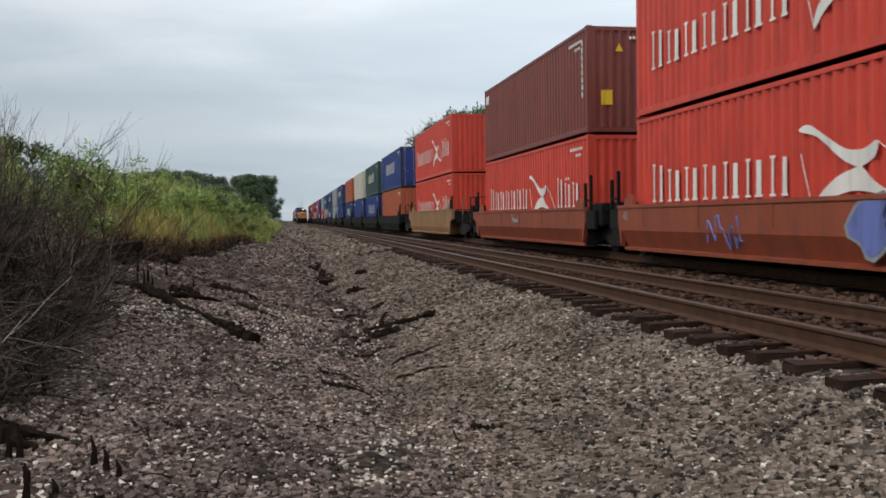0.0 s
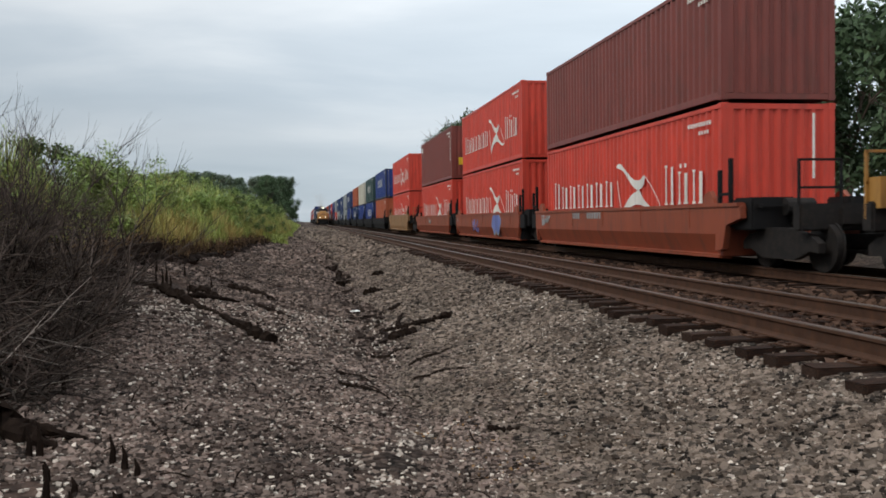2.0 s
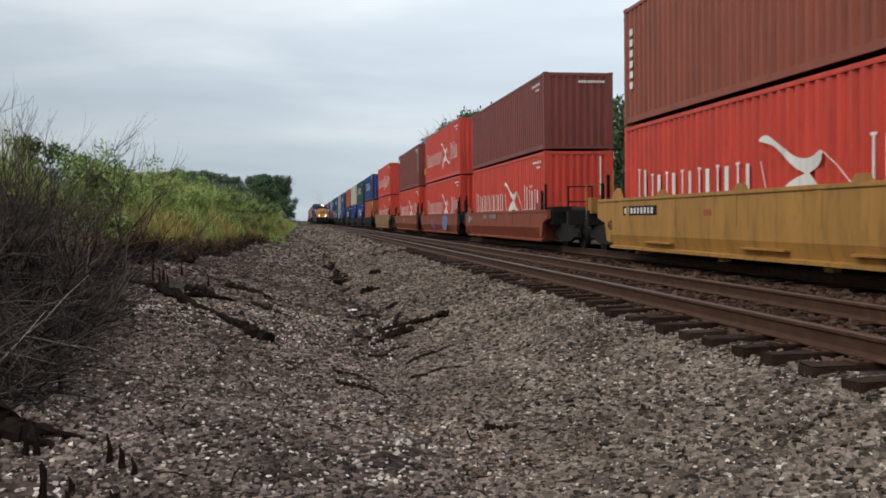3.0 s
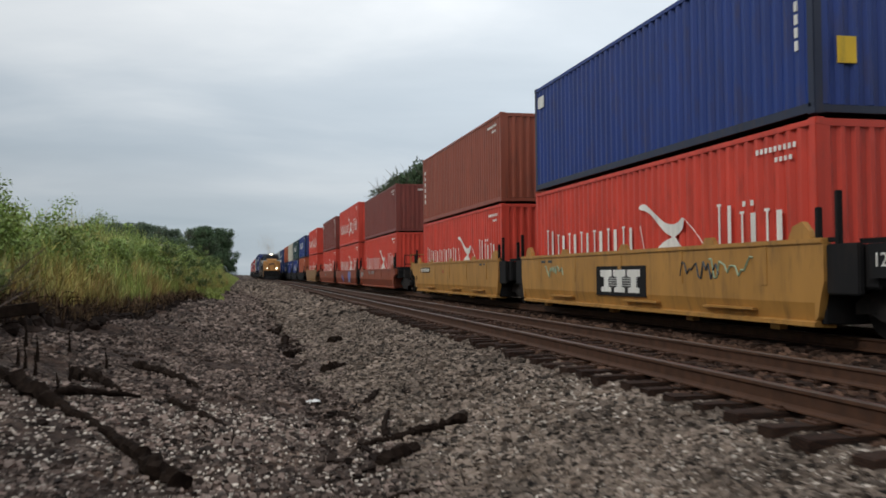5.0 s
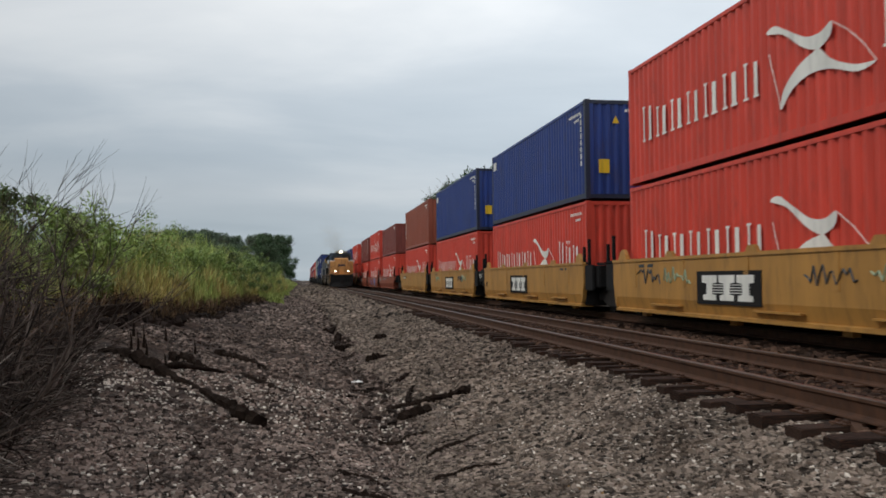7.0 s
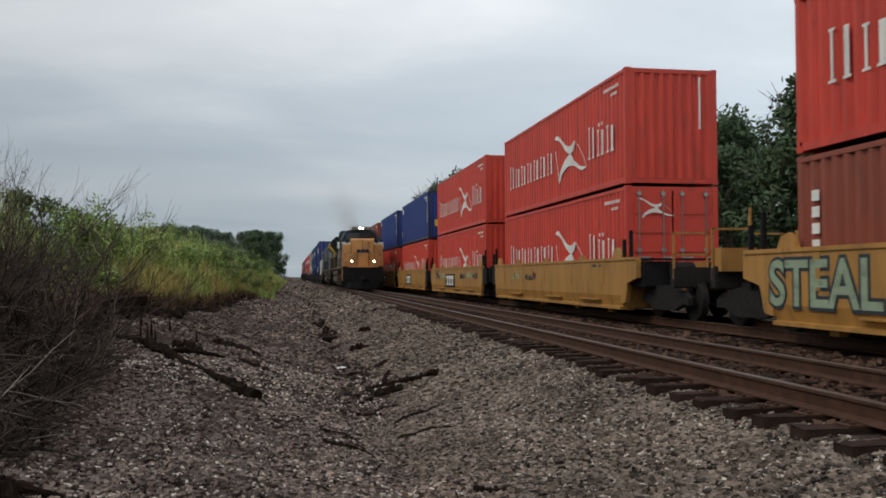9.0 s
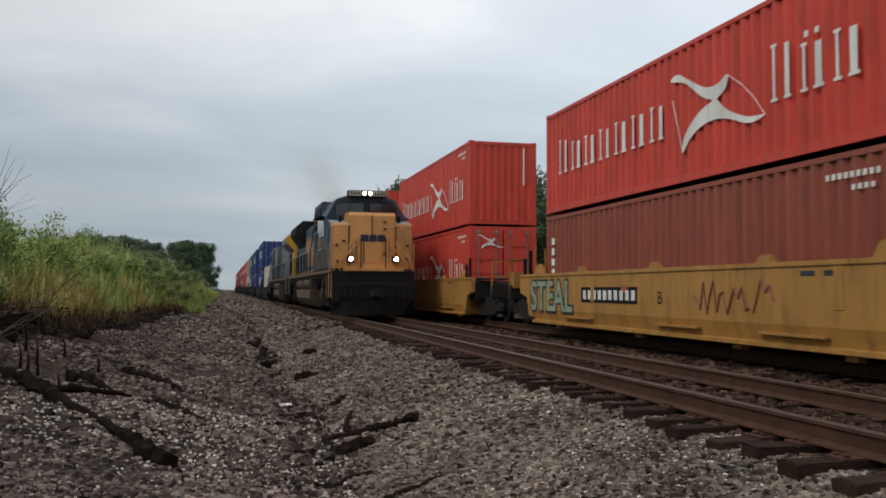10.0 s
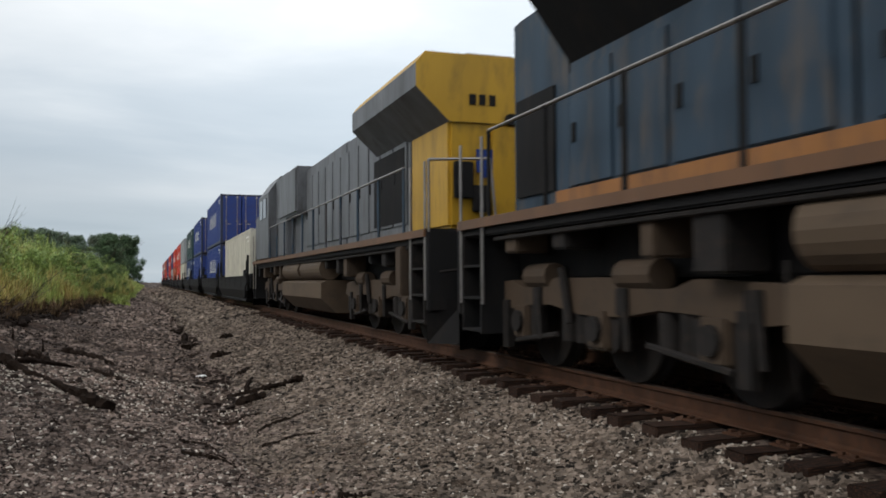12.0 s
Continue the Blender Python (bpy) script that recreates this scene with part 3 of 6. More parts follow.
        tagged(part("post_mark", cached("pm", lambda: mesh_of(boxes(*[(-1.224, -1.2, -L + 0.36, -L + 0.44, 1.0 + 0.2 * i, 1.15 + 0.2 * i) for i in range(8)]), "post_mark", WHITE)), None, thing), kind="stuff")
    if mark == "capital":
        part("lettering", mesh_of(letter_bars(word_bars(2.2, 1.55, 0.55, 7, 0.45, 1.3)), "lettering", WHITE), None, thing, "white lettering")
        tagged(part("underline", mesh_of(letter_bars([(1.6 - 0.3 * i, 1.3 + 0.03 * i, 0.31, 0.05) for i in range(8)]), "underline", RED), None, thing, "thin red line"), kind="stuff")
    if mark == "eagle":
        outline = [(-1.45, 0.42), (-0.5, 0.22), (-0.3, 0.5), (0.0, 0.62), (0.2, 0.22), (1.45, 0.42), (1.25, 0.02), (0.35, -0.18), (0.15, -0.5), (-0.15, -0.5), (-0.3, -0.18), (-1.25, -0.02)]
        bm = prism([(-p, q * 0.55) for p, q in outline], -1.227, -1.222, "X")
        part("emblem", mesh_of(bm, "emblem", RED), None, thing, "red spread-wing emblem", pose(0, 0.35, 2.0))
        part("lettering", mesh_of(letter_bars([(0.35 + d, 0.86, 0.62, 0.66) for d in (-0.85, 0.0, 0.85)]), "lettering", WHITE), None, thing, "large white lettering")
    if mark in ("capital", "eagle"):
        for yy, z0, z1 in ((-L + 1.35, h - 1.75, h - 0.45), (-L + 0.85, h - 1.1, h - 0.5)):
            part("upright_mark", boxes((-1.226, -1.2, yy - 0.025, yy + 0.025, z0, z1)), WHITE, thing, "upright white stencil bar")
    if mark == "bird" and not door:
        part("upright_mark", cached(("up", h), lambda: mesh_of(boxes((0.72, 0.77, -L - 0.002, -L + 0.012, h - 1.5, h - 0.2)), "upright_mark", WHITE)), None, thing, "upright white stencil bar")
    if mark == "column":
        tagged(part("lettering", cached(("col", h), lambda: mesh_of(letter_bars([(L - 0.5, h - 0.75 - 0.26 * i, 0.2, 0.17) for i in range(6)]), "lettering", WHITE)), None, thing, "column of white lettering bars"), kind="stuff")
    if mark == "bird" and door:
        emblem(thing, "door_emblem", 0.34, 0.0, pose(-0.45, -L - 0.02, h - 0.55, 0, 0, 90), "small white emblem on the door")
    if mark == "plain":
        part("lettering", cached(("pl", h), lambda: mesh_of(letter_bars(word_bars(3.0, 1.3, 0.7, 8, 0.7)), "lettering", WHITE)), None, thing, "white lettering")
    return thing


def door_leaf(h):
    bm = boxes((-0.54, 0.54, -0.02, 0.02, 0.16, h - 0.13))
    return bm


def lock_rod(h):
    bm = pipe([(0, 0, 0.1), (0, 0, h - 0.1)], 0.02, 8)
    for z in (0.16, h * 0.45, h - 0.2):
        box(bm, -0.06, 0.06, -0.025, 0.03, z - 0.04, z + 0.04)
    box(bm, -0.02, 0.28, -0.035, -0.015, h * 0.38, h * 0.38 + 0.04)
    return bm


# ---- well cars ----
WELL = 12.75


def well_side(yellow, far_end, near_end):
    """One side of the well: plate with a crease below which it slopes inwards, top chord, posts; outer face towards -x."""
    top = 1.4 if yellow else 1.2
    e = WELL / 2
    bm = bmesh.new()
    k = 0.07 if yellow else 0.16
    section = [(0.0, top), (0.0, 0.5 if yellow else 0.62), (k, 0.24), (k - 0.08, 0.22), (k - 0.08, 0.16), (0.34, 0.14), (0.34, 0.2), (0.1, 0.5), (0.1, top)]
    a = prism(section, -e, e)
    me = bpy.data.meshes.new("tmp")
    a.to_mesh(me)
    a.free()
    bm.from_mesh(me)
    bpy.data.meshes.remove(me)
    for s, coupled in ((-1, near_end), (1, far_end)):
        tail = ((e, top), (e, 0.3), (e + 0.28, 0.34), (e + 0.42, 0.8), (e + 0.95, 0.92), (e + 0.95, top - 0.05)) if coupled else ((e, top), (e, 0.24), (e + 0.06, 0.3), (e + 0.14, 0.62), (e + 0.2, 0.8), (e + 0.2, top - 0.03))
        vs = [bm.verts.new((x, s * y, z)) for x in (0.0, 0.12) for y, z in tail]
        n = 6
        bm.faces.new(vs[:n]), bm.faces.new(vs[n:][::-1])
        for i in range(n):
            bm.faces.new((vs[i], vs[(i + 1) % n], vs[n + (i + 1) % n], vs[n + i]))
    box(bm, -0.03, 0.14, -e - (0.9 if near_end else 0.2), e + (0.9 if far_end else 0.2), top - 0.07, top + 0.01, bevel=0.012)
    for k in range(5):
        yy = -e + 1.2 + k * (2 * e - 2.4) / 4
        box(bm, -0.012, 0.05, yy - 0.09, yy + 0.09, 0.74, top - 0.06)
    bmesh.ops.recalc_face_normals(bm, faces=bm.faces)
    return bm


def wheel_mesh(r=0.42):
    bm = bmesh.new()
    rod(bm, (-0.06, 0, 0), (0.06, 0, 0), r, 28)
    rod(bm, (0.05, 0, 0), (0.085, 0, 0), r + 0.025, 28)
    rod(bm, (-0.1, 0, 0), (-0.05, 0, 0), r * 0.3, 14)
    for k in range(4):
        a = k * math.pi / 2 + 0.4
        rod(bm, (-0.066, 0.24 * math.cos(a), 0.24 * math.sin(a)), (-0.058, 0.24 * math.cos(a), 0.24 * math.sin(a)), 0.06, 8)
    return bm


WHEEL = mesh_of(wheel_mesh(), "wheel", UNDER)
SIDE_FRAME = mesh_of(prism([(-1.2, 0.5), (-1.0, 0.62), (-0.35, 0.75), (0.35, 0.75), (1.0, 0.62), (1.2, 0.5), (1.2, 0.34), (0.95, 0.36), (0.5, 0.2), (-0.5, 0.2), (-0.95, 0.36), (-1.2, 0.34)], -0.06, 0.06, "X"), "side_frame", UNDER)


def truck(parent, y):
    t = part("truck", cached("bolster", lambda: mesh_of(boxes((-1.0, 1.0, -0.2, 0.2, 0.35, 0.62), (-0.06, 0.06, -0.9, 0.9, 0.3, 0.36), bevel=0.02), "truck", UNDER)), None, parent, "grimy two-axle truck", pose(0, y, 0))
    for sx in (-1, 1):
        part("side_frame", SIDE_FRAME, None, t, at=pose(sx * 1.02, 0, 0))
        for sy in (-0.88, 0.88):
            part("wheel", WHEEL, None, t, at=pose(sx * 0.74, sy, 0.42, 0, 0, 0 if sx < 0 else 180))
    return t


def well_car(paint_, label, truck_near=True, coupler_near=False, coupler_far=False, art="", yellow=True):
    """One unit of a well car, origin at rail level in the middle of its well, length along y."""
    car = tagged(empty("well_car"), label, "railway car")
    nm = paint_.name
    for sx, ends in ((-1, (coupler_far, coupler_near)), (1, (coupler_near, coupler_far))):
        side = cached(("side", nm, yellow, ends), lambda: mesh_of(well_side(yellow, *ends), "side_sill", paint_))
        part("side_sill", side, None, car, at=pose(sx * 1.5, 0, 0, 0, 0, 0 if sx < 0 else 180))
    part("well_floor", cached(("wf", nm), lambda: mesh_of(boxes((-1.3, 1.3, -WELL / 2, WELL / 2, 0.18, 0.26)), "well_floor", UNDER)), None, car)
    top = 1.3 if yellow else 1.1
    e = WELL / 2
    for s in (-1, 1):
        end_paint = paint_ if (coupler_far if s > 0 else coupler_near) else BLACK
        if end_paint is BLACK:
            for sx in (-1, 1):
                part("end_skirt", cached(("es", top), lambda: mesh_of(boxes((-0.05, 0.05, 0.2, 0.85, 0.62, top + 0.02), bevel=0.02), "end_skirt", BLACK)), None, car, "black plate beside the joint", pose(sx * 1.41, s * e, 0, 0, 0, 0 if s > 0 else 180))
        part("end_platform", cached(("ep", end_paint.name, top), lambda: mesh_of(boxes((-1.3, 1.3, 0, 0.95, top - 0.28, top - 0.16), (-0.45, 0.45, 0, 1.6, 0.62, top - 0.2), (-1.4, 1.4, -0.02, 0.1, 0.2, top), bevel=0.015), "end_platform", end_paint)), None, car, at=pose(0, s * e, 0, 0, 0, 0 if s > 0 else 180))
        # container guides on the corners
        for sx in (-1, 1):
            part("corner_guide", cached(("cg", nm), lambda: mesh_of(prism([(-0.25, 0), (0.28, 0), (0.16, 0.2), (-0.05, 0.26), (-0.2, 0.12)], -0.05, 0.05, "X"), "corner_guide", paint_)), None, car, at=pose(sx * 1.42, s * (e - 0.35), top + 0.1))
        part("guide_post", cached("gp", lambda: mesh_of(boxes((-1.42, -1.34, 0, 0.08, 0.75, 2.05), (-1.42, -1.34, 0.42, 0.5, 0.75, 1.85), (-1.42, -1.36, 0, 0.5, 1.35, 1.41), (-1.42, -1.36, 0, 0.5, 1.0, 1.06), bevel=0.01), "guide_post", BLACK)), None, car, "black ladder and brake staff", pose(0, s * (e + 0.42), 0, 0, 0, 0 if s > 0 else 0))
        for sx, w in ((-1, 0.85), (1, 0.7)):
            part("end_box", cached(("eb", sx), lambda: mesh_of(boxes((-w / 2, w / 2, 0, 0.7, 0.7, 1.3), bevel=0.03), "end_box", BLACK)), None, car, at=pose(sx * 0.92, s * (e + 0.75) - 0.35, 0))
        part("brake_cylinder", cached("bc", lambda: mesh_of(pipe([(-0.75, 0, 0), (-0.2, 0, 0)], 0.16, 12), "brake_cylinder", UNDER)), None, car, at=pose(0, s * (e + 1.15), 1.12))
        part("crossover_grating", cached("xg", lambda: mesh_of(boxes(*[(-1.25, 1.25, 0.1 * i, 0.1 * i + 0.03, 0, 0.04) for i in range(7)], (-1.25, -1.2, 0, 0.65, -0.02, 0.05), (1.2, 1.25, 0, 0.65, -0.02, 0.05)), "crossover_grating", BLACK)), None, car, at=pose(0, s * (e + 0.95) - 0.32, top + 0.03))
        part("air_hose", cached("ah", lambda: mesh_of(pipe([(-0.5, 0, 1.0), (-0.55, 0.15, 0.7), (-0.5, 0.4, 0.62), (-0.42, 0.6, 0.8)], 0.03, 6), "air_hose", BLACK)), None, car, at=pose(0, s * (e + 1.1), 0))
    if truck_near:
        truck(car, -e - 1.5)
    if coupler_far:
        truck(car, e + 1.5)
    for flag, s in ((coupler_near, -1), (coupler_far, 1)):
        if flag:
            part("coupler", cached("cp", lambda: mesh_of(boxes((-0.6, 0.6, 0.6, 2.6, 0.78, 1.08), (-1.3, 1.3, 2.3, 2.55, 0.7, 1.15), (-0.13, 0.13, 2.5, 3.6, 0.72, 0.98), (-0.2, 0.2, 3.35, 3.75, 0.66, 1.04), bevel=0.03), "coupler", UNDER)), None, car, "grimy coupler and draft gear", pose(0, s * e, 0, 0, 0, 0 if s > 0 else 180))
            part("end_rail_frame", cached(("erf", nm), lambda: mesh_of(boxes((-1.3, -1.26, 2.45, 2.49, 0.9, 1.9), (-0.5, -0.46, 2.45, 2.49, 0.9, 2.3), (-1.3, -0.46, 2.45, 2.49, 1.86, 1.9), (-1.25, -0.5, 2.2, 2.5, 1.05, 1.5), (-1.3, -0.46, 2.45, 2.49, 1.4, 1.44)), "end_rail_frame", paint_ if yellow else BLACK)), None, car, at=pose(0, s * e, 0, 0, 0, 0 if s > 0 else 180))
            part("end_rail_frame", cached(("erf2", nm), lambda: mesh_of(boxes((0.5, 0.54, 2.45, 2.49, 0.9, 1.9), (1.26, 1.3, 2.45, 2.49, 0.9, 1.9), (0.5, 1.3, 2.45, 2.49, 1.86, 1.9), (0.5, 1.3, 2.45, 2.49, 1.4, 1.44)), "end_rail_frame", paint_ if yellow else BLACK)), None, car, at=pose(0, s * e, 0, 0, 0, 0 if s > 0 else 180))
    return car


def text_mesh(body, size, material, extrude=0.002, fat=0.0):
    cu = bpy.data.curves.new("txt", "FONT")
    cu.body, cu.size, cu.extrude, cu.offset = body, size, extrude, fat
    ob = bpy.data.objects.new("txt", cu)
    scene.collection.objects.link(ob)
    me = bpy.data.meshes.new_from_object(ob.evaluated_get(bpy.context.evaluated_depsgraph_get()))
    bpy.data.objects.remove(ob)
    bpy.data.curves.remove(cu)
    me.materials.clear()
    me.materials.append(material)
    return me


def side_text(car, body, size, y, z, material, label, x=-1.504, fat=0.0):
    """Writing on the -x side, readable from there: it runs from +y towards -y."""
    part("lettering", text_mesh(body, size, material, fat=fat), None, car, label, Matrix.Translation((x, y, z)) @ Matrix.Rotation(radians(-90), 4, "Z") @ Matrix.Rotation(radians(90), 4, "X"))


MOVING = []   # thing, its place at the start, and which train it belongs to

RED_L = "red corrugated steel container with white lettering and flying emblem"
BROWN_L = "dark brown-red corrugated steel container"
RUST_L = "faded rust-red corrugated steel container"
BLUE_L = "deep blue corrugated steel container with yellow labels"
H96, H86 = 2.896, 2.591
PROTO = {}


def stock(kind):
    """A container of that kind: the first is built, later ones are copied."""
    kinds = {
        "red": lambda: container(RED, RED_L, mark="bird"),
        "red_door": lambda: container(RED, "red corrugated steel container with doors and locking bars", mark="bird", door=True),
        "brown": lambda: container(BROWN, BROWN_L + " with small yellow labels", mark="label"),
        "brown_low": lambda: container(BROWN, BROWN_L + ", lower in height", h=H86),
        "rust": lambda: container(RUST_RED, RUST_L, mark="column"),
        "rust_door": lambda: container(RUST_RED, RUST_L + " with end doors"),
        "blue": lambda: container(BLUE, BLUE_L, mark="label"),
        "blue_eagle": lambda: container(BLUE, "deep blue corrugated container with red spread-wing emblem", mark="eagle", h=H86),
        "blue_door": lambda: container(BLUE, "deep blue corrugated container with doors and white lettering", mark="plain", door=True),
        "green": lambda: container(GREEN, "dark green corrugated container with white lettering and doors", mark="capital", door=True, h=H86),
        "red_low": lambda: container(RED, "red corrugated steel container with end doors, lower in height", mark="bird", door=True, h=H86),
        "rust_low": lambda: container(RUST_RED, RUST_L + ", lower in height", h=H86, mark="column"),
        "green_plain": lambda: container(SLATE, "dark slate-green corrugated steel container", mark="plain", door=True),
        "navy": lambda: container(NAVY, "navy blue corrugated steel container", mark="plain"),
        "grey": lambda: container(GREY, "weathered grey corrugated steel container"),
        "cream": lambda: container(CREAM, "cream-white corrugated steel container"),
        "orange": lambda: container(ORANGE, "orange corrugated steel container"),
        "teal": lambda: container(TEAL, "teal corrugated steel container"),
    }
    if kind not in PROTO:
        PROTO[kind] = kinds[kind]()
        return PROTO[kind]
    return copy_thing(PROTO[kind], pose(0, 0, 0))


CAR_PROTO = {}
CAR_LABEL = {"y": "yellow steel well car with dark trucks, weathered", "r": "red oxide steel well car, grimy, with scrawled paint", "k": "black steel well car, grimy", "t": "tan yellow steel well car, weathered"}


def well(colour, far_end, near_end):
    key = (colour, far_end, near_end)
    if key not in CAR_PROTO:
        CAR_PROTO[key] = well_car({"y": YELLOW, "r": WELL_RED, "k": BLACK, "t": TAN_STEEL}[colour], CAR_LABEL[colour], True, near_end, far_end, yellow=colour in "yt")
        return CAR_PROTO[key]
    return copy_thing(CAR_PROTO[key], pose(0, 0, 0))


HEIGHTS = {"brown_low": H86, "blue_eagle": H86, "green": H86, "red_low": H86, "rust_low": H86}


def stack(train, cx, y, colour, lower, upper, far_end=False, near_end=False, flip=False):
    """A well car unit with its one or two containers, the middle at y when the clip starts."""
    car = well(colour, far_end, near_end)
    MOVING.append((car, cx, y, 0.0, train))
    z = 0.3
    for kind in (lower, upper):
        if kind:
            c = stock(kind)
            MOVING.append((c, cx, y, z, train))
            z += HEIGHTS.get(kind, H96) + 0.05
    return car


ART, END = 15.5, 19.4   # between the middles of wells: jointed units, coupled cars
# the stack train on the far track, from its middle towards the camera and past it; y of the middle of each well
y = 28.4
CARS = {}
for name, colour, lower, upper, far_end, near_end in (
        ("a", "r", "red", "brown", True, False), ("b", "r", "red", "red", False, False), ("c", "r", "red", "brown_low", False, True),
        ("d", "y", "red", "rust", True, False), ("e", "y", "red", "blue", False, False), ("f", "y", "red", "blue", False, False), ("g", "y", "red", "red", False, False), ("h", "y", "red_door", "red", False, True),
        ("i", "y", "rust_low", "red_low", True, False), ("j", "y", "blue_eagle", "green", False, False), ("k", "y", "orange", "teal", False, True), ("l", "y", "red", "red", True, True)):
    CARS[name] = stack(1, C2, y, colour, lower, upper, far_end, near_end)
    y -= END if near_end else (ART - 0.6 if name == "i" else ART)


# steps and flanges along the yellow cars' lower edge
for nm in ("d", "e", "f", "g", "h", "i", "j", "k"):
    for k, yy in enumerate((-4.2, -1.0, 3.4)):
        part("step_ledge", boxes((-1.56, -1.3, yy - 0.75, yy + 0.75, 0.34, 0.38), bevel=0.006), YELLOW, CARS[nm])
    for yy in (-5.2, -2.6, 0.8, 5.0):
        part("drain_foot", boxes((-1.34, -1.2, yy - 0.12, yy + 0.12, 0.06, 0.16)), YELLOW, CARS[nm])
    for k in range(3):
        part("top_bracket", prism([(-0.22, 0), (0.22, 0), (0.1, 0.13), (-0.1, 0.13)], -1.52, -1.44, "X"), YELLOW, CARS[nm], at=pose(0, -3.6 + 3.4 * k, 1.4))
    panel_y = 4.9 if nm in "eg" else -4.4
    for k in range(2):
        part("small_stencil", boxes((-1.508, -1.5, panel_y - 0.5 * k - 0.3, panel_y - 0.5 * k, 1.2, 1.27)), GRAFFITI_DARK, CARS[nm], "small dark stencil bar")
    part("reflector", boxes((-1.508, -1.5, 0.9, 1.2, 0.95, 1.08)), ORANGE, CARS[nm], "faded orange patch")


def panel(car, y0, y1, z0, z1, material=BLACK, name="number_panel", label="black panel with white number bars", x=-1.506):
    return part(name, boxes((x, x + 0.02, y0, y1, z0, z1)), material, car, label)


def panel_bars(owner, y0, n, step, z, h, w, material=WHITE, x=-1.511):
    tagged(part("number_mark", boxes(*[(x, x + 0.008, y0 - i * step - w, y0 - i * step, z, z + h) for i in range(n)]), material, owner), kind="stuff")


def big_panel(car, y):
    """A black sign across the crease of the side, with three broad white waisted shapes."""
    p = panel(car, y - 1.22, y + 1.22, 0.44, 1.08, BLACK, "sign_panel", "black sign with broad white shapes", -1.512)
    for i in range(3):
        c = y + 0.68 - i * 0.68
        shape = [(c - 0.3, 1.0), (c - 0.3, 0.86), (c - 0.12, 0.84), (c - 0.11, 0.64), (c - 0.26, 0.62), (c - 0.26, 0.52), (c + 0.26, 0.52), (c + 0.26, 0.62), (c + 0.11, 0.64), (c + 0.12, 0.84), (c + 0.3, 0.86), (c + 0.3, 1.0)]
        part("white_shape", prism(shape, -1.518, -1.508, "X"), WHITE, p)
    part("shade_line", boxes(*[(-1.516, -1.508, y - 0.85, y + 0.8, 0.66 + 0.05 * k, 0.675 + 0.05 * k) for k in range(4)]), WHITE, p)


def bubble(car, y, z, w, h, n, fill, edge, seed, label):
    """Sprayed bubble letters: rounded blobs over a darker rim."""
    r = random.Random(seed)
    for i in range(n):
        c = y - w * (i + 0.5) / n
        for name, m, grow_, x in (("graffiti_rim", edge, 1.16, -1.508), ("graffiti", fill, 1.0, -1.513)):
            a = r.uniform(0, 6) if name == "graffiti_rim" else a
            out = []
            for k in range(18):
                t = k * math.tau / 18
                q = 1 + 0.16 * math.sin(3 * t + a) + 0.1 * math.sin(5 * t + 2 * a)
                out.append((c + w / n * 0.56 * grow_ * q * math.cos(t), z + h / 2 * grow_ * q * math.sin(t)))
            part(name, prism(out, x, x + 0.012, "X"), m, car, label)


def scrawl(car, y, z, w, h, n, material, seed, label):
    r = random.Random(seed)
    pts = [(y - w * i / n, z + r.uniform(-h, h)) for i in range(n + 1)]
    pts = [(-1.508 + max(0, 0.6 - q) * 0.3, p, q) for p, q in pts]
    part("scrawl", pipe(pts, 0.019, 4), material, car, label)


side_text(CARS["d"], "40", 0.34, WELL / 2 + 0.2, 0.62, BLACK, "black stencilled size mark")
panel_bars(panel(CARS["d"], WELL / 2 - 2.9, WELL / 2 - 0.9, 0.98, 1.2), WELL / 2 - 1.0, 9, 0.2, 1.02, 0.14, 0.11)
for nm, yy in (("e", 0.0), ("f", 0.7), ("g", 0.7), ("j", 1.6)):
    big_panel(CARS[nm], yy)
for nm in ("f", "j", "k"):
    side_text(CARS[nm], "40", 0.34, WELL / 2 - 0.1, 0.62, BLACK, "black stencilled size mark")
for nm, word in (("f", "125 T"), ("j", "128 T"), ("k", "125 T")):
    part("end_sign", boxes((-1.42, -1.4, WELL / 2 + 0.95, WELL / 2 + 1.75, 0.85, 1.3)), BLACK, CARS[nm], "black end sign")
    side_text(CARS[nm], word, 0.26, WELL / 2 + 1.68, 1.0, WHITE, "white stencilled mark", -1.426)
for nm, seed, at_ in (("e", 1, -2.6), ("e", 2, -3.6), ("e", 6, 4.6), ("h", 4, 4.0), ("h", 7, 2.2), ("g", 5, 5.0), ("g", 8, 3.5), ("g", 9, -1.8), ("g", 10, -3.4), ("g", 11, -4.4)):
    scrawl(CARS[nm], at_, 1.0, 1.3, 0.18, 16, GRAFFITI_DARK if seed % 2 else GRAFFITI_MINT, seed, "sprayed scrawl")
side_text(CARS["i"], "STEAL", 1.02, WELL / 2 + 0.1, 0.5, GRAFFITI_DARK, "dark rim of graffiti", -1.506, 0.07)
side_text(CARS["i"], "STEAL", 1.02, WELL / 2 + 0.1, 0.5, GRAFFITI_MINT, "pale green sprayed graffiti letters", -1.511, 0.018)
panel_bars(panel(CARS["i"], 0.5, 3.2, 0.72, 1.06), 3.08, 10, 0.26, 0.79, 0.2, 0.15)
side_text(CARS["i"], "B", 0.34, -0.3, 0.74, BLACK, "black stencilled letter")
scrawl(CARS["i"], -1.6, 0.9, 2.2, 0.32, 22, BROWN, 9, "brown sprayed scrawl")
side_text(CARS["j"], "STEAL", 0.95, -2.8, 0.52, WHITE, "white rim of graffiti", -1.506, 0.06)
side_text(CARS["j"], "STEAL", 0.95, -2.8, 0.52, GRAFFITI_WINE, "wine-red sprayed graffiti letters", -1.511, 0.032)
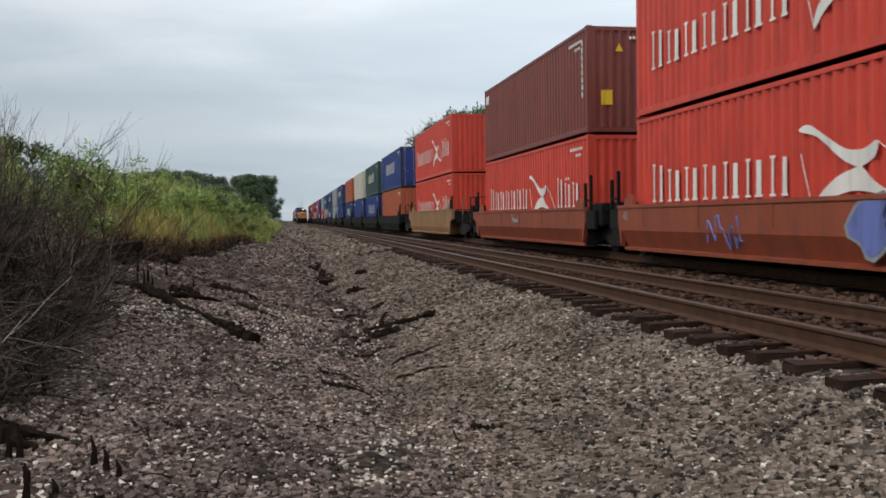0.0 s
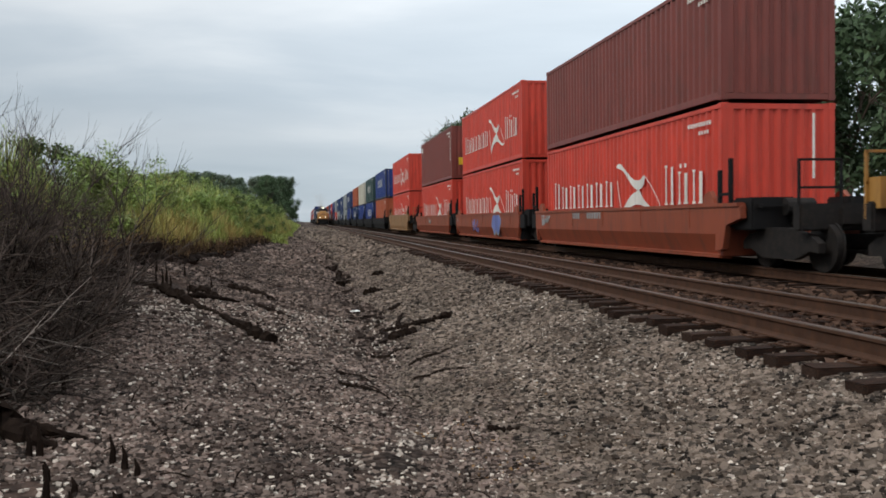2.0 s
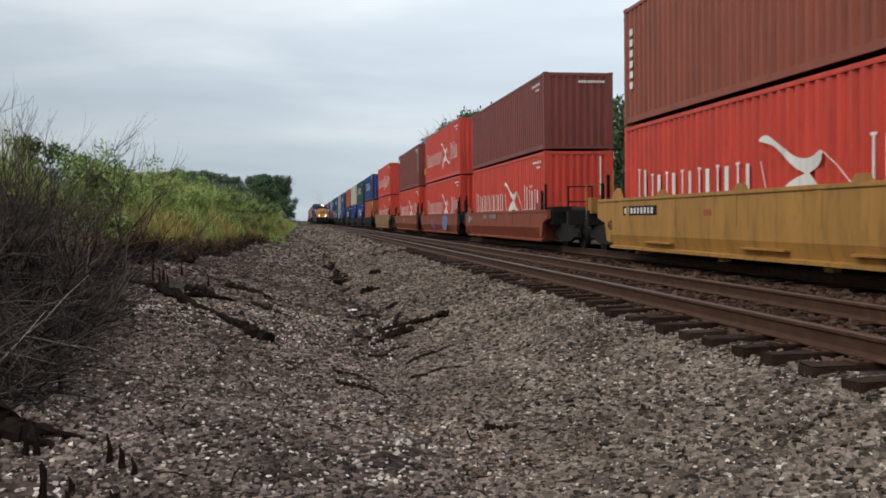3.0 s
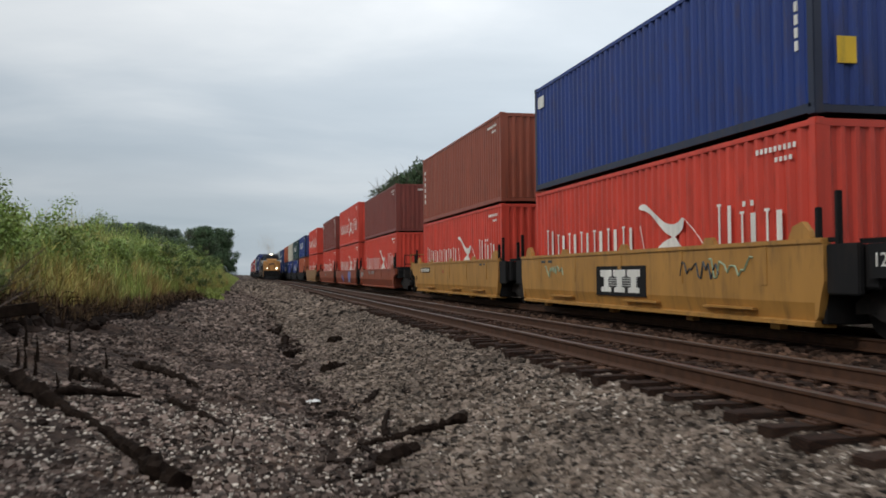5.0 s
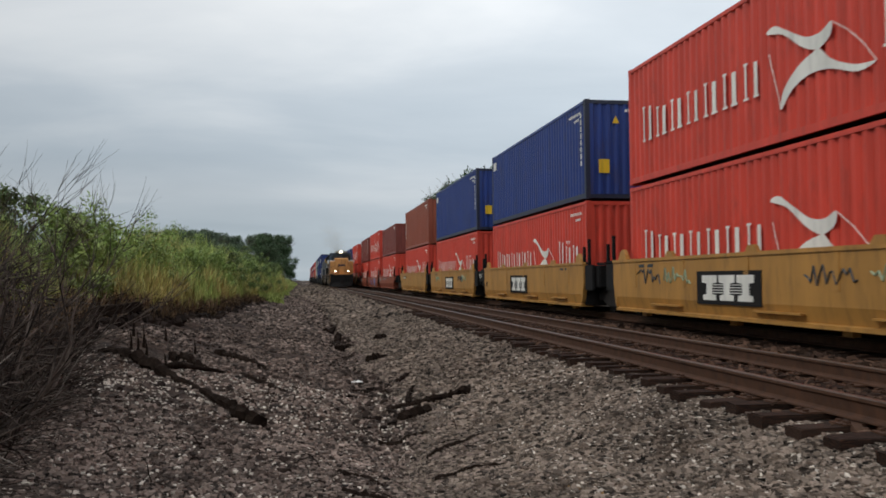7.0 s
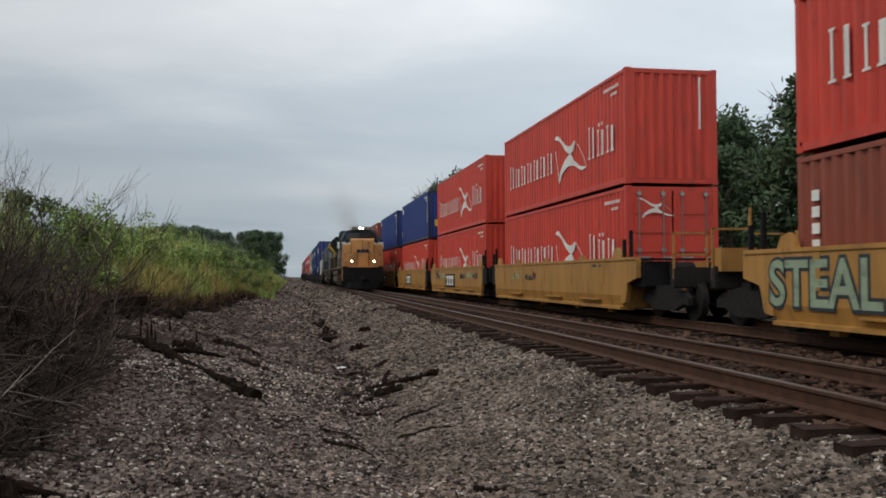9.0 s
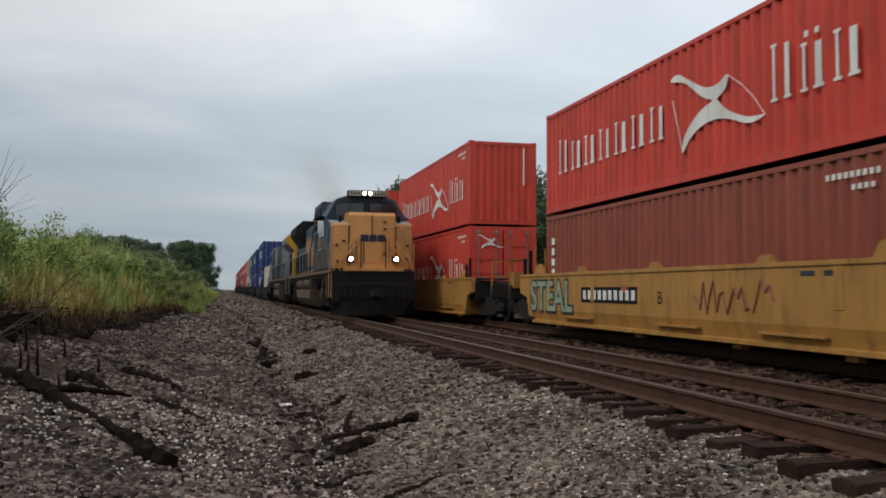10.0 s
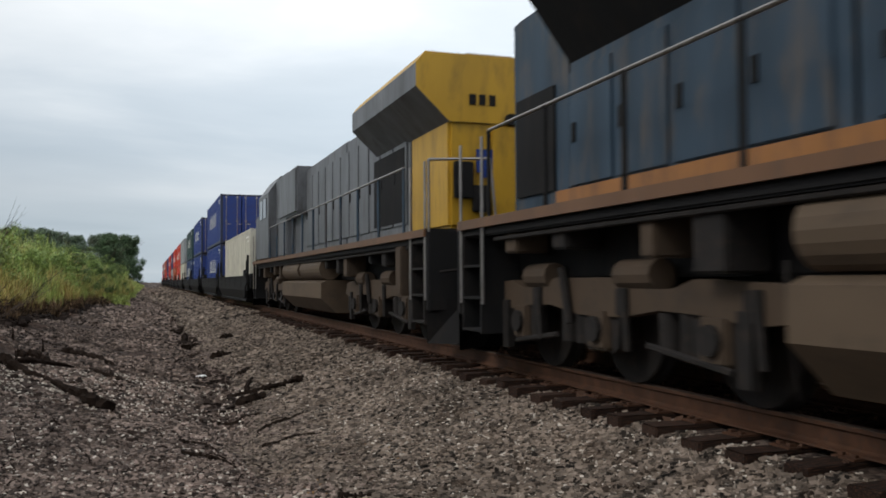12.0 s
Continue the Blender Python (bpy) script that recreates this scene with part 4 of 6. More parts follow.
side_text(CARS["j"], "C", 0.34, -1.4, 0.9, BLACK, "black stencilled letter")
scrawl(CARS["j"], 5.2, 1.0, 1.3, 0.2, 14, BROWN, 11, "brown sprayed scrawl")
# red car: grey bars of its number, scrawls, a blue sprayed patch
panel_bars(CARS["c"], 2.6, 4, 0.2, 0.94, 0.17, 0.12, GREY)
panel_bars(CARS["c"], 1.2, 6, 0.2, 0.94, 0.17, 0.12, GREY)
side_text(CARS["b"], "40", 0.3, WELL / 2 - 0.1, 0.85, GREY, "grey stencilled size mark")
scrawl(CARS["b"], 2.2, 0.7, 1.3, 0.4, 16, GRAFFITI_BLUE, 21, "dark blue sprayed scrawl")
bubble(CARS["b"], -2.1, 0.78, 1.4, 0.78, 2, GRAFFITI_BLUE, GREY, 8, "violet-blue bubble graffiti")
scrawl(CARS["c"], WELL / 2 - 0.6, 0.9, 0.9, 0.18, 14, GREY, 22, "grey sprayed scrawl")
scrawl(CARS["a"], 1.0, 0.9, 0.9, 0.18, 14, GREY, 23, "grey sprayed scrawl")
# ahead of it, into the distance
y = 28.4 + END
for colour, lower, upper, far_end, near_end in (
        ("t", "red", "red", True, True), ("k", "orange", "blue_door", False, True), ("k", "blue_door", "green_plain", False, False), ("k", "blue", "cream", False, False), ("k", "navy", "orange", True, False),
        ("k", "blue", "navy", False, True), ("k", "grey", "grey", False, False), ("k", "navy", "navy", True, False), ("k", "grey", "navy", False, True), ("k", "red", "grey", True, False), ("k", "navy", "blue", False, True),
        ("k", "rust", "red", True, False), ("k", "grey", "navy", False, True), ("k", "red", "rust", True, False), ("k", "navy", "red", False, True), ("k", "grey", "blue", True, False), ("k", "red", "brown", False, True)):
    stack(1, C2, y, colour, lower, upper, far_end, near_end)
    y += END if far_end else ART

# ---- locomotives and the train on the near track ----
GOLD_PATCHY = paint("patchy_faded_gold", (0.34, 0.16, 0.045), dirt=(0.036, 0.056, 0.08), dirt_amount=1.0, scale=2.2)
TANK_PALE = paint("dusty_brown_tank", (0.095, 0.065, 0.041), dirt=(0.05, 0.035, 0.025), dirt_amount=0.7, scale=1.2, stretch=(1, 0.5, 1.2), rough=0.75)
DEEP_NAVY = paint("deep_navy_mark", (0.012, 0.016, 0.045))
STRIPE = paint("dusty_stripe", (0.14, 0.068, 0.032), dirt=(0.07, 0.045, 0.03), dirt_amount=0.8)
ROLLING = []   # wheels that turn: object, place in its truck, radius, sense
LOCO_WHEEL = mesh_of(wheel_mesh(0.53), "wheel", UNDER)


def loco_truck(parent, y, spin):
    """A three-axle truck with its side frames, springs and journal boxes."""
    bm = boxes((-0.95, 0.95, -2.3, 2.3, 0.62, 0.9), (-0.9, 0.9, -0.5, 0.5, 0.9, 1.25), bevel=0.02)
    t = part("truck", bm, UNDER, parent, "grimy three-axle truck", pose(0, y, 0))
    outline = [(-2.75, 0.7), (-2.6, 0.94), (-1.5, 0.98), (-1.2, 0.9), (-0.5, 0.9), (-0.2, 1.0), (0.9, 1.0), (1.2, 0.9), (1.7, 0.9), (2.0, 0.98), (2.6, 0.94), (2.75, 0.7), (2.2, 0.64), (1.6, 0.7), (1.0, 0.72), (0.4, 0.64), (-0.4, 0.64), (-1.0, 0.72), (-1.6, 0.7), (-2.2, 0.64)]
    pedestal = [(-0.34, 0.72), (-0.3, 0.36), (-0.2, 0.3), (-0.17, 0.62), (0.17, 0.62), (0.2, 0.3), (0.3, 0.36), (0.34, 0.72)]
    for sx in (-1, 1):
        part("side_frame", prism(outline, sx * 1.02, sx * 1.2, "X"), TANK, t, "dusty cast side frame")
        part("brake_cylinder", pipe([(sx * 1.12, -0.95, 1.02), (sx * 1.12, -0.35, 1.02)], 0.14, 12), TANK, t)
        part("brake_cylinder", pipe([(sx * 1.12, 1.05, 1.02), (sx * 1.12, 1.6, 1.02)], 0.14, 12), TANK, t)
        for dy in (-2.2, 2.05):
            part("step_hanger", boxes((sx * 1.16, sx * 1.24, dy, dy + 0.15, 0.2, 0.75)), UNDER, t)
            part("brake_rod", pipe([(sx * 1.22, dy * 0.4, 0.42), (sx * 1.22, dy * 0.9, 0.3)], 0.03, 6), UNDER, t)
        part("shock_strut", pipe([(sx * 1.24, 0.5, 0.55), (sx * 1.26, 0.62, 1.1)], 0.045, 8), UNDER, t)
        part("sand_pipe", pipe([(sx * 1.18, -2.5, 1.1), (sx * 1.2, -2.55, 0.6), (sx * 0.95, -2.35, 0.15)], 0.022, 6), UNDER, t)
        for dy in (-1.75, 0.0, 1.75):
            j = part("journal_box", boxes((-0.09, 0.09, -0.17, 0.17, -0.2, 0.2), bevel=0.03), TANK, t, at=pose(sx * 1.14, dy, 0.52))
            part("bearing_cap", pipe([(0, 0, 0), (sx * 0.14, 0, 0)], 0.12, 12), UNDER, j)
            part("pedestal", prism([(p + dy, q) for p, q in pedestal], sx * 1.03, sx * 1.17, "X"), UNDER, t)
            for k in (0.42, 0.72):
                part("spring_coil", pipe([(sx * 1.1, dy + k, 0.36), (sx * 1.1, dy + k, 0.7)], 0.1, 10), UNDER, t)
            part("bolt_plate", boxes((sx * 1.2 - 0.03, sx * 1.2 + 0.03, dy - 0.55, dy - 0.35, 0.66, 0.9), bevel=0.01), UNDER, t)
            part("brake_hanger", pipe([(sx * 1.23, dy - 0.5, 0.9), (sx * 1.24, dy - 0.58, 0.35)], 0.035, 6), UNDER, t)
            part("brake_shoe", boxes((sx * 0.78 - 0.06, sx * 0.78 + 0.06, dy - 0.66, dy - 0.57, 0.35, 0.75), bevel=0.02), UNDER, t)
            part("spring", pipe([(sx * 1.1, dy + 0.42, 0.5), (sx * 1.1, dy + 0.42, 0.88)], 0.08, 10), UNDER, t)
            w = part("wheel", LOCO_WHEEL, None, t, at=pose(sx * 0.76, dy, 0.53))
            ROLLING.append((w, sx * 0.76, dy, 0.53, 0.53, 1.0))
    return t


def side_rail(parent, x, y0, y1, z, step=1.55, m=None, drop=1.0):
    """A handrail along the walkway: each post and the rail on them."""
    m = m or LOCO_BLUE
    n = max(1, round((y1 - y0) / step))
    part("handrail", pipe([(x, y0, z + drop), (x, y1, z + drop)], 0.021), STEEL, parent)
    for i in range(n + 1):
        yy = y0 + (y1 - y0) * i / n
        part("handrail_post", pipe([(x, yy, z - 0.1), (x, yy, z + drop)], 0.026), m, parent)


def steps(parent, x, y, z0, z1, m, rail=None):
    s = 1 if x > 0 else -1
    for d in (-0.3, 0.3):
        ob = part("step_plate", boxes((x - s * 0.5, x, y + d - 0.02, y + d + 0.02, z0, z1)), m, parent)
    for z in np.linspace(z0 + 0.02, z1 - 0.2, 4):
        part("step_tread", boxes((x - s * 0.42, x, y - 0.3, y + 0.3, z, z + 0.03)), m, parent)
    part("grab_rail", pipe([(x, y - 0.36, z0 + 0.35), (x, y - 0.36, z1 + 0.95)], 0.02), rail or STEEL, parent)
    part("grab_rail", pipe([(x, y + 0.36, z0 + 0.35), (x, y + 0.36, z1 + 0.95)], 0.02), rail or STEEL, parent)
    return ob


def underframe(loco, length, stripe, tank0, tank1):
    part("underframe", boxes((-1.48, 1.48, 0.6, length - 0.6, 1.5, 1.6), (-0.95, 0.95, 0.6, length - 0.6, 1.0, 1.5), bevel=0.02), BLACK, loco)
    for sx in (-1, 1):
        part("sill_stripe", boxes((sx * 1.5, sx * 1.535, 0.6, length - 0.6, 1.6, 1.71)), STRIPE, loco, "dusty gold stripe along the sill")
    outline = [(-1.3, 1.0), (-1.45, 0.94), (-1.45, 0.58), (-1.1, 0.24), (1.1, 0.24), (1.45, 0.58), (1.45, 0.94), (1.3, 1.0)]
    part("fuel_tank", prism(outline, tank0, tank1), TANK_PALE, loco, "brown dusty fuel tank")
    for sx in (-1, 1):
        a = (tank0 + tank1) / 2
        part("air_reservoir", pipe([(sx * 1.22, tank0 + 0.1, 1.27), (sx * 1.22, a - 0.15, 1.27)], 0.26, 20), TANK_PALE, loco)
        part("air_reservoir", pipe([(sx * 1.22, a + 0.15, 1.27), (sx * 1.22, tank1 - 0.1, 1.27)], 0.26, 20), TANK_PALE, loco)
    r = random.Random(int(length * 10))
    for sx in (-1, 1):
        for i in range(15):
            yy = 1.9 + i * (length - 3.8) / 14 + r.uniform(-0.4, 0.4)
            if tank0 - 0.3 < yy < tank1 + 0.3:
                continue
            w = r.uniform(0.16, 0.45)
            part("sill_box", boxes((sx * 1.22 - 0.2, sx * 1.22 + 0.2, yy - w / 2, yy + w / 2, r.uniform(1.0, 1.3), 1.51), bevel=0.02), r.choice((BLACK, UNDER, TANK)), loco)
        part("sill_pipe", pipe([(sx * 1.44, 1.6, 1.47), (sx * 1.44, length * 0.3, 1.45), (sx * 1.44, length * 0.7, 1.47), (sx * 1.44, length - 1.6, 1.45)], 0.025, 6), UNDER, loco)
        part("jacking_pad", boxes((sx * 1.4 - 0.14, sx * 1.4 + 0.14, 1.75, 2.05, 0.75, 1.51), bevel=0.02), TANK, loco)
    for yy in (0.35, length - 0.35):
        part("coupler", boxes((-0.14, 0.14, yy - 0.55, yy + 0.55, 0.72, 0.98), bevel=0.03), UNDER, loco)


def pilot(loco, y, sy):
    """The end plate, plough and hoses; sy is the sense of the way out of the loco."""
    part("end_plate", boxes((-1.5, 1.5, y - 0.06, y + 0.06, 0.55, 1.66), bevel=0.02), BLACK, loco)
    bm = bmesh.new()
    lo = [(-1.5, y, 0.1), (-0.95, y + sy * 0.5, 0.1), (0.0, y + sy * 0.62, 0.1), (0.95, y + sy * 0.5, 0.1), (1.5, y, 0.1)]
    hi = [(-1.5, y, 0.72), (-0.95, y + sy * 0.12, 0.72), (0.0, y + sy * 0.14, 0.72), (0.95, y + sy * 0.12, 0.72), (1.5, y, 0.72)]
    a, b = [bm.verts.new(p) for p in lo], [bm.verts.new(p) for p in hi]
    for i in range(4):
        bm.faces.new((a[i], a[i + 1], b[i + 1], b[i]))
    g = bmesh.ops.solidify(bm, geom=list(bm.faces), thickness=0.03)
    bmesh.ops.recalc_face_normals(bm, faces=bm.faces)
    part("plough", bm, BLACK, loco, "black snow plough, dusty")
    for k, px in enumerate((-1.05, -0.85, -0.65, 0.65, 0.85, 1.05)):
        part("air_hose", pipe([(px, y + sy * 0.06, 0.98), (px + 0.03, y + sy * 0.2, 0.75), (px + 0.05, y + sy * 0.16, 0.5)], 0.028), BLACK, loco)
    part("cut_lever", pipe([(-1.35, y + sy * 0.12, 1.1), (-0.5, y + sy * 0.2, 1.2), (0.5, y + sy * 0.2, 1.2), (1.35, y + sy * 0.12, 1.1)], 0.018), UNDER, loco)


def lead_locomotive():
    """A modern six-axle wide-cab locomotive, its front at y=0 facing -y."""
    loco = tagged(empty("locomotive"), "dark blue locomotive with gold nose and lit headlights", "locomotive")
    LEN = 22.4
    underframe(loco, LEN, GOLD_WORN, 9.05, 16.05)
    loco_truck(loco, 4.6, 1), loco_truck(loco, 18.85, 1)
    pilot(loco, 0.55, -1), pilot(loco, LEN - 0.55, 1)
    # nose: a wide flat-faced box whose top falls towards the front, and its raised middle
    shell = prism([(0.86, 1.76), (0.92, 3.32), (1.0, 3.4), (2.4, 3.62), (2.4, 1.76)], -1.5, 1.5, "X")
    bmesh.ops.bevel(shell, geom=[e for e in shell.edges if abs(e.verts[0].co.x - e.verts[1].co.x) < 0.01 and e.verts[0].co.y < 1.05 and e.verts[1].co.y < 1.05], offset=0.07, segments=2, affect="EDGES")
    shell.normal_update()
    for f in shell.faces:
        f.material_index = 0 if f.normal.y < -0.5 else (2 if f.normal.z > 0.6 else 1)
    part("nose", mesh_of(shell, "nose", LOCO_GOLD, LOCO_BLUE, GREY), None, loco, "gold-painted nose, weathered, grey on top")
    mid = prism([(0.8, 1.74), (0.87, 3.68), (0.98, 3.8), (2.4, 3.84), (2.4, 1.74)], -0.86, 0.86, "X")
    bmesh.ops.bevel(mid, geom=[e for e in mid.edges if abs(e.verts[0].co.x - e.verts[1].co.x) < 0.01 and e.verts[0].co.y < 1.05 and e.verts[1].co.y < 1.05], offset=0.04, segments=2, affect="EDGES")
    part("nose_centre", mid, LOCO_GOLD, loco)
    for px in (-0.9, 0.9):
        part("sand_filler", pipe([(px * 1.22, 1.5, 3.45), (px * 1.22, 1.5, 3.72)], 0.07, 10), BLACK, loco)
    for px, z0, z1 in ((-0.86, 1.85, 3.3), (0.86, 1.85, 3.3), (-0.02, 2.0, 3.7), (0.6, 1.9, 2.75), (-0.6, 1.9, 2.75)):
        part("panel_seam", boxes((px - 0.009, px + 0.009, 0.8, 0.86, z0, z1)) if abs(px) < 0.8 else boxes((px - 0.012, px + 0.012, 0.83, 0.9, z0, z1)), RAIL_RUST, loco)
    for px, pz in ((-1.3, 2.6), (-1.25, 2.0), (-1.05, 2.75), (0.45, 3.2), (0.45, 3.45), (0.45, 2.3), (1.3, 2.6), (1.25, 2.1)):
        part("hinge", boxes((px - 0.05, px + 0.05, 0.78, 0.88, pz - 0.03, pz + 0.03)), RAIL_RUST, loco)
    part("nose_lip", boxes((-1.1, 1.1, 0.4, 0.95, 1.64, 1.76), bevel=0.03), LOCO_GOLD, loco, "gold anticlimber lip")
    # nose doors, hinges and rungs
    d = part("nose_door", boxes((-0.32, 0.36, 0.79, 0.87, 1.95, 2.7), bevel=0.02), LOCO_GOLD, loco, at=pose(0, 0, 0))
    part("door_seam", boxes((-0.345, -0.325, 0.775, 0.87, 1.95, 2.7)), BLACK, d)
    for i in range(4):
        part("rung", pipe([(0.48, 0.84, 2.3 + 0.32 * i), (0.48, 0.74, 2.3 + 0.32 * i), (0.8, 0.74, 2.3 + 0.32 * i), (0.8, 0.84, 2.3 + 0.32 * i)], 0.014, 6), LOCO_GOLD, loco)
    # maker's mark on the nose as plain bars
    for i, (bx, w) in enumerate(((-0.3, 0.3), (0.02, 0.26), (0.33, 0.28))):
        part("nose_mark", boxes((bx - w / 2, bx + w / 2, 0.79, 0.86, 2.74, 2.98), bevel=0.02), DEEP_NAVY, loco, "navy lettering bar on the nose", pose(0, 0, 0))
    # cab
    cab = prism([(-1.5, 1.76), (-1.5, 3.75), (-1.12, 4.42), (-0.7, 4.56), (0.7, 4.56), (1.12, 4.42), (1.5, 3.75), (1.5, 1.76)], 2.35, 5.2)
    for v in cab.verts:
        if v.co.y < 3 and v.co.z < 4:
            v.co.y -= 0.12
    part("cab", cab, LOCO_BLUE, loco)
    for sx in (-1, 1):
        part("windscreen", prism([(sx * 0.12, 3.55), (sx * 1.16, 3.55), (sx * 1.16, 4.12), (sx * 0.9, 4.26), (sx * 0.12, 4.26)], 2.18, 2.24), GLASS, loco, "dark windscreen")
        part("windscreen_frame", boxes((min(sx * 0.08, sx * 0.12), max(sx * 0.08, sx * 0.12), 2.16, 2.25, 3.55, 4.3), (min(sx * 0.08, sx * 1.2), max(sx * 0.08, sx * 1.2), 2.16, 2.25, 3.54, 3.6), (min(sx * 0.08, sx * 1.0), max(sx * 0.08, sx * 1.0), 2.16, 2.25, 4.26, 4.31)), BLACK, loco)
        part("wiper", pipe([(sx * 0.6, 2.14, 4.26), (sx * 0.75, 2.14, 3.75)], 0.012, 6), BLACK, loco)
        part("side_window", boxes((sx * 1.49, sx * 1.525, 3.0, 3.75, 3.05, 3.72)), GLASS, loco, "dark side window")
        part("side_window", boxes((sx * 1.49, sx * 1.525, 3.95, 4.6, 3.05, 3.72)), GLASS, loco, "dark side window")
        part("sun_shade", boxes((sx * 1.5, sx * 1.78, 2.9, 4.7, 3.76, 3.79)), BLACK, loco)
        part("mirror", boxes((sx * 1.6, sx * 1.78, 2.75, 2.79, 3.1, 3.6), bevel=0.01), PAPER, loco, "pale upright wind deflector")
        part("cab_door", boxes((sx * 1.5, sx * 1.53, 1.5, 2.3, 1.82, 3.2), bevel=0.008), LOCO_BLUE, loco)
        for i in range(4):
            part("number_bar", boxes((sx * 1.5, sx * 1.528, 3.74 + 0.3 * i, 3.87 + 0.3 * i, 2.68, 3.0)), GOLD_WORN, loco, "gold number bar")
        part("side_flash", prism([(3.65, 2.56), (4.25, 2.64), (4.18, 2.55), (4.95, 2.62), (4.35, 2.4), (4.42, 2.5)], sx * 1.5, sx * 1.53, "X"), GOLD_WORN, loco, "gold flash below the number")
        part("grille", boxes(*[(sx * 1.5, sx * 1.53, 4.2, 4.5, 2.1 + 0.06 * i, 2.135 + 0.06 * i) for i in range(5)]), BLACK, loco)
    part("roof_board", boxes((-0.72, 0.72, 2.12, 2.5, 4.5, 4.74), bevel=0.02), BLACK, loco)
    for sx in (-1, 1):
        nb = part("number_board", boxes((-0.23, 0.23, 2.1, 2.122, 4.53, 4.71)), BOARD, loco, "lit white number board", pose(sx * 0.46, 0, 0))
        for i in range(4):
            part("digit_bar", boxes((-0.17 + 0.1 * i, -0.11 + 0.1 * i, 2.092, 2.1, 4.56, 4.68)), BLACK, nb)
        lamp = part("headlight", pipe([(sx * 0.11, 2.06, 4.62), (sx * 0.11, 2.14, 4.62)], 0.065, 16), LAMP, loco, "lit headlight")
        part("rim", pipe([(sx * 0.11, 2.085, 4.62), (sx * 0.11, 2.15, 4.62)], 0.1, 16), BLACK, lamp)
        # ditch lights on their brackets
        dl = part("ditch_light", pipe([(sx * 0.82, 0.5, 2.08), (sx * 0.82, 0.62, 2.08)], 0.075, 16), LAMP, loco, "lit ditch light")
        part("housing", boxes((sx * 0.82 - 0.11, sx * 0.82 + 0.11, 0.54, 0.84, 1.96, 2.2), bevel=0.02), BLACK, dl)
        # rails in front of the nose
        part("front_rail", pipe([(sx * 1.42, 0.62, 1.66), (sx * 1.42, 0.62, 2.0), (sx * 0.62, 0.62, 2.85), (sx * 0.45, 0.62, 2.85)], 0.022), LOCO_GOLD, loco)
        part("front_rail", pipe([(sx * 1.22, 0.62, 1.66), (sx * 1.22, 0.62, 2.0), (sx * 0.62, 0.62, 2.6)], 0.022), LOCO_GOLD, loco)
        part("front_rail", pipe([(sx * 0.45, 0.62, 1.66), (sx * 0.45, 0.62, 2.85)], 0.022), BLACK, loco)
        steps(loco, sx * 1.5, 1.05, 0.35, 1.72, BLACK, LOCO_GOLD)
        steps(loco, sx * 1.5, LEN - 1.0, 0.35, 1.72, BLACK)
    part("horn", pipe([(0.9, 3.0, 4.56), (0.9, 3.0, 4.72), (0.9, 2.7, 4.72)], 0.035), STEEL, loco)
    # hood: doors, dynamic-brake housing, exhaust, flared radiators
    part("equipment_hood", boxes((-1.32, 1.32, 5.2, 8.6, 1.76, 4.45), bevel=0.04), LOCO_BLUE, loco)
    part("brake_grid_housing", boxes((-1.36, 1.36, 5.5, 8.2, 3.3, 4.62), bevel=0.05), LOCO_BLUE, loco)
    part("engine_hood", boxes((-1.02, 1.02, 8.6, 15.9, 1.76, 4.15), bevel=0.05), LOCO_BLUE, loco)
    part("rear_hood", boxes((-1.02, 1.02, 19.7, 21.2, 1.76, 4.1), bevel=0.05), LOCO_BLUE, loco)
    part("exhaust_stack", boxes((-0.3, 0.3, 10.6, 11.6, 4.1, 4.4), bevel=0.03), BLACK, loco)
    flare = prism([(-1.02, 1.76), (-1.02, 3.25), (-1.55, 3.95), (-1.55, 4.3), (-1.2, 4.62), (1.2, 4.62), (1.55, 4.3), (1.55, 3.95), (1.02, 3.25), (1.02, 1.76)], 15.9, 19.7)
    for f in flare.faces:
        f.material_index = 1 if f.calc_center_median().z > 3.3 else 0
    part("radiator_cab", mesh_of(flare, "radiator_cab", LOCO_BLUE, BLACK), None, loco, "dark blue hood end with flared black radiators")
    for sx in (-1, 1):
        x = sx * 1.02
        for i in range(8):
            y0 = 8.75 + i * 0.88
            dd = part("hood_door", boxes((min(x, x + sx * 0.03), max(x, x + sx * 0.03), y0, y0 + 0.78, 1.95, 3.85), bevel=0.008), LOCO_BLUE, loco)
            for z in (2.3, 3.4):
                part("latch", boxes((min(x, x + sx * 0.05), max(x, x + sx * 0.05), y0 + 0.66, y0 + 0.72, z, z + 0.16)), BLACK, dd)
        for i in range(3):
            y0 = 5.3 + i * 1.1
            part("hood_door", boxes((sx * 1.32, sx * 1.35, y0, y0 + 1.0, 1.9, 3.2), bevel=0.01), LOCO_BLUE, loco)
        for i in range(3):
            part("louvre", boxes((sx * 1.33, sx * 1.37, 5.5 + i * 0.9, 5.72 + i * 0.9, 2.6, 3.28), bevel=0.01), BLACK, loco)
        part("dusty_panel", boxes((sx * 1.5, sx * 1.522, 2.5, 5.1, 1.78, 2.45), bevel=0.006), TANK, loco, "brown dusty lower cab panel")
        part("hood_band", boxes((sx * 1.02, sx * 1.056, 8.6, 20.0, 1.78, 1.93)), GOLD_WORN, loco, "faded gold band")
        part("grab_iron", pipe([(sx * 1.53, 3.1, 2.5), (sx * 1.58, 3.1, 2.5), (sx * 1.58, 4.6, 2.55), (sx * 1.53, 4.6, 2.55)], 0.014, 6), STEEL, loco)
        part("intake_grille", boxes((sx * 1.36, sx * 1.385, 5.7, 8.0, 3.55, 4.35)), BLACK, loco)
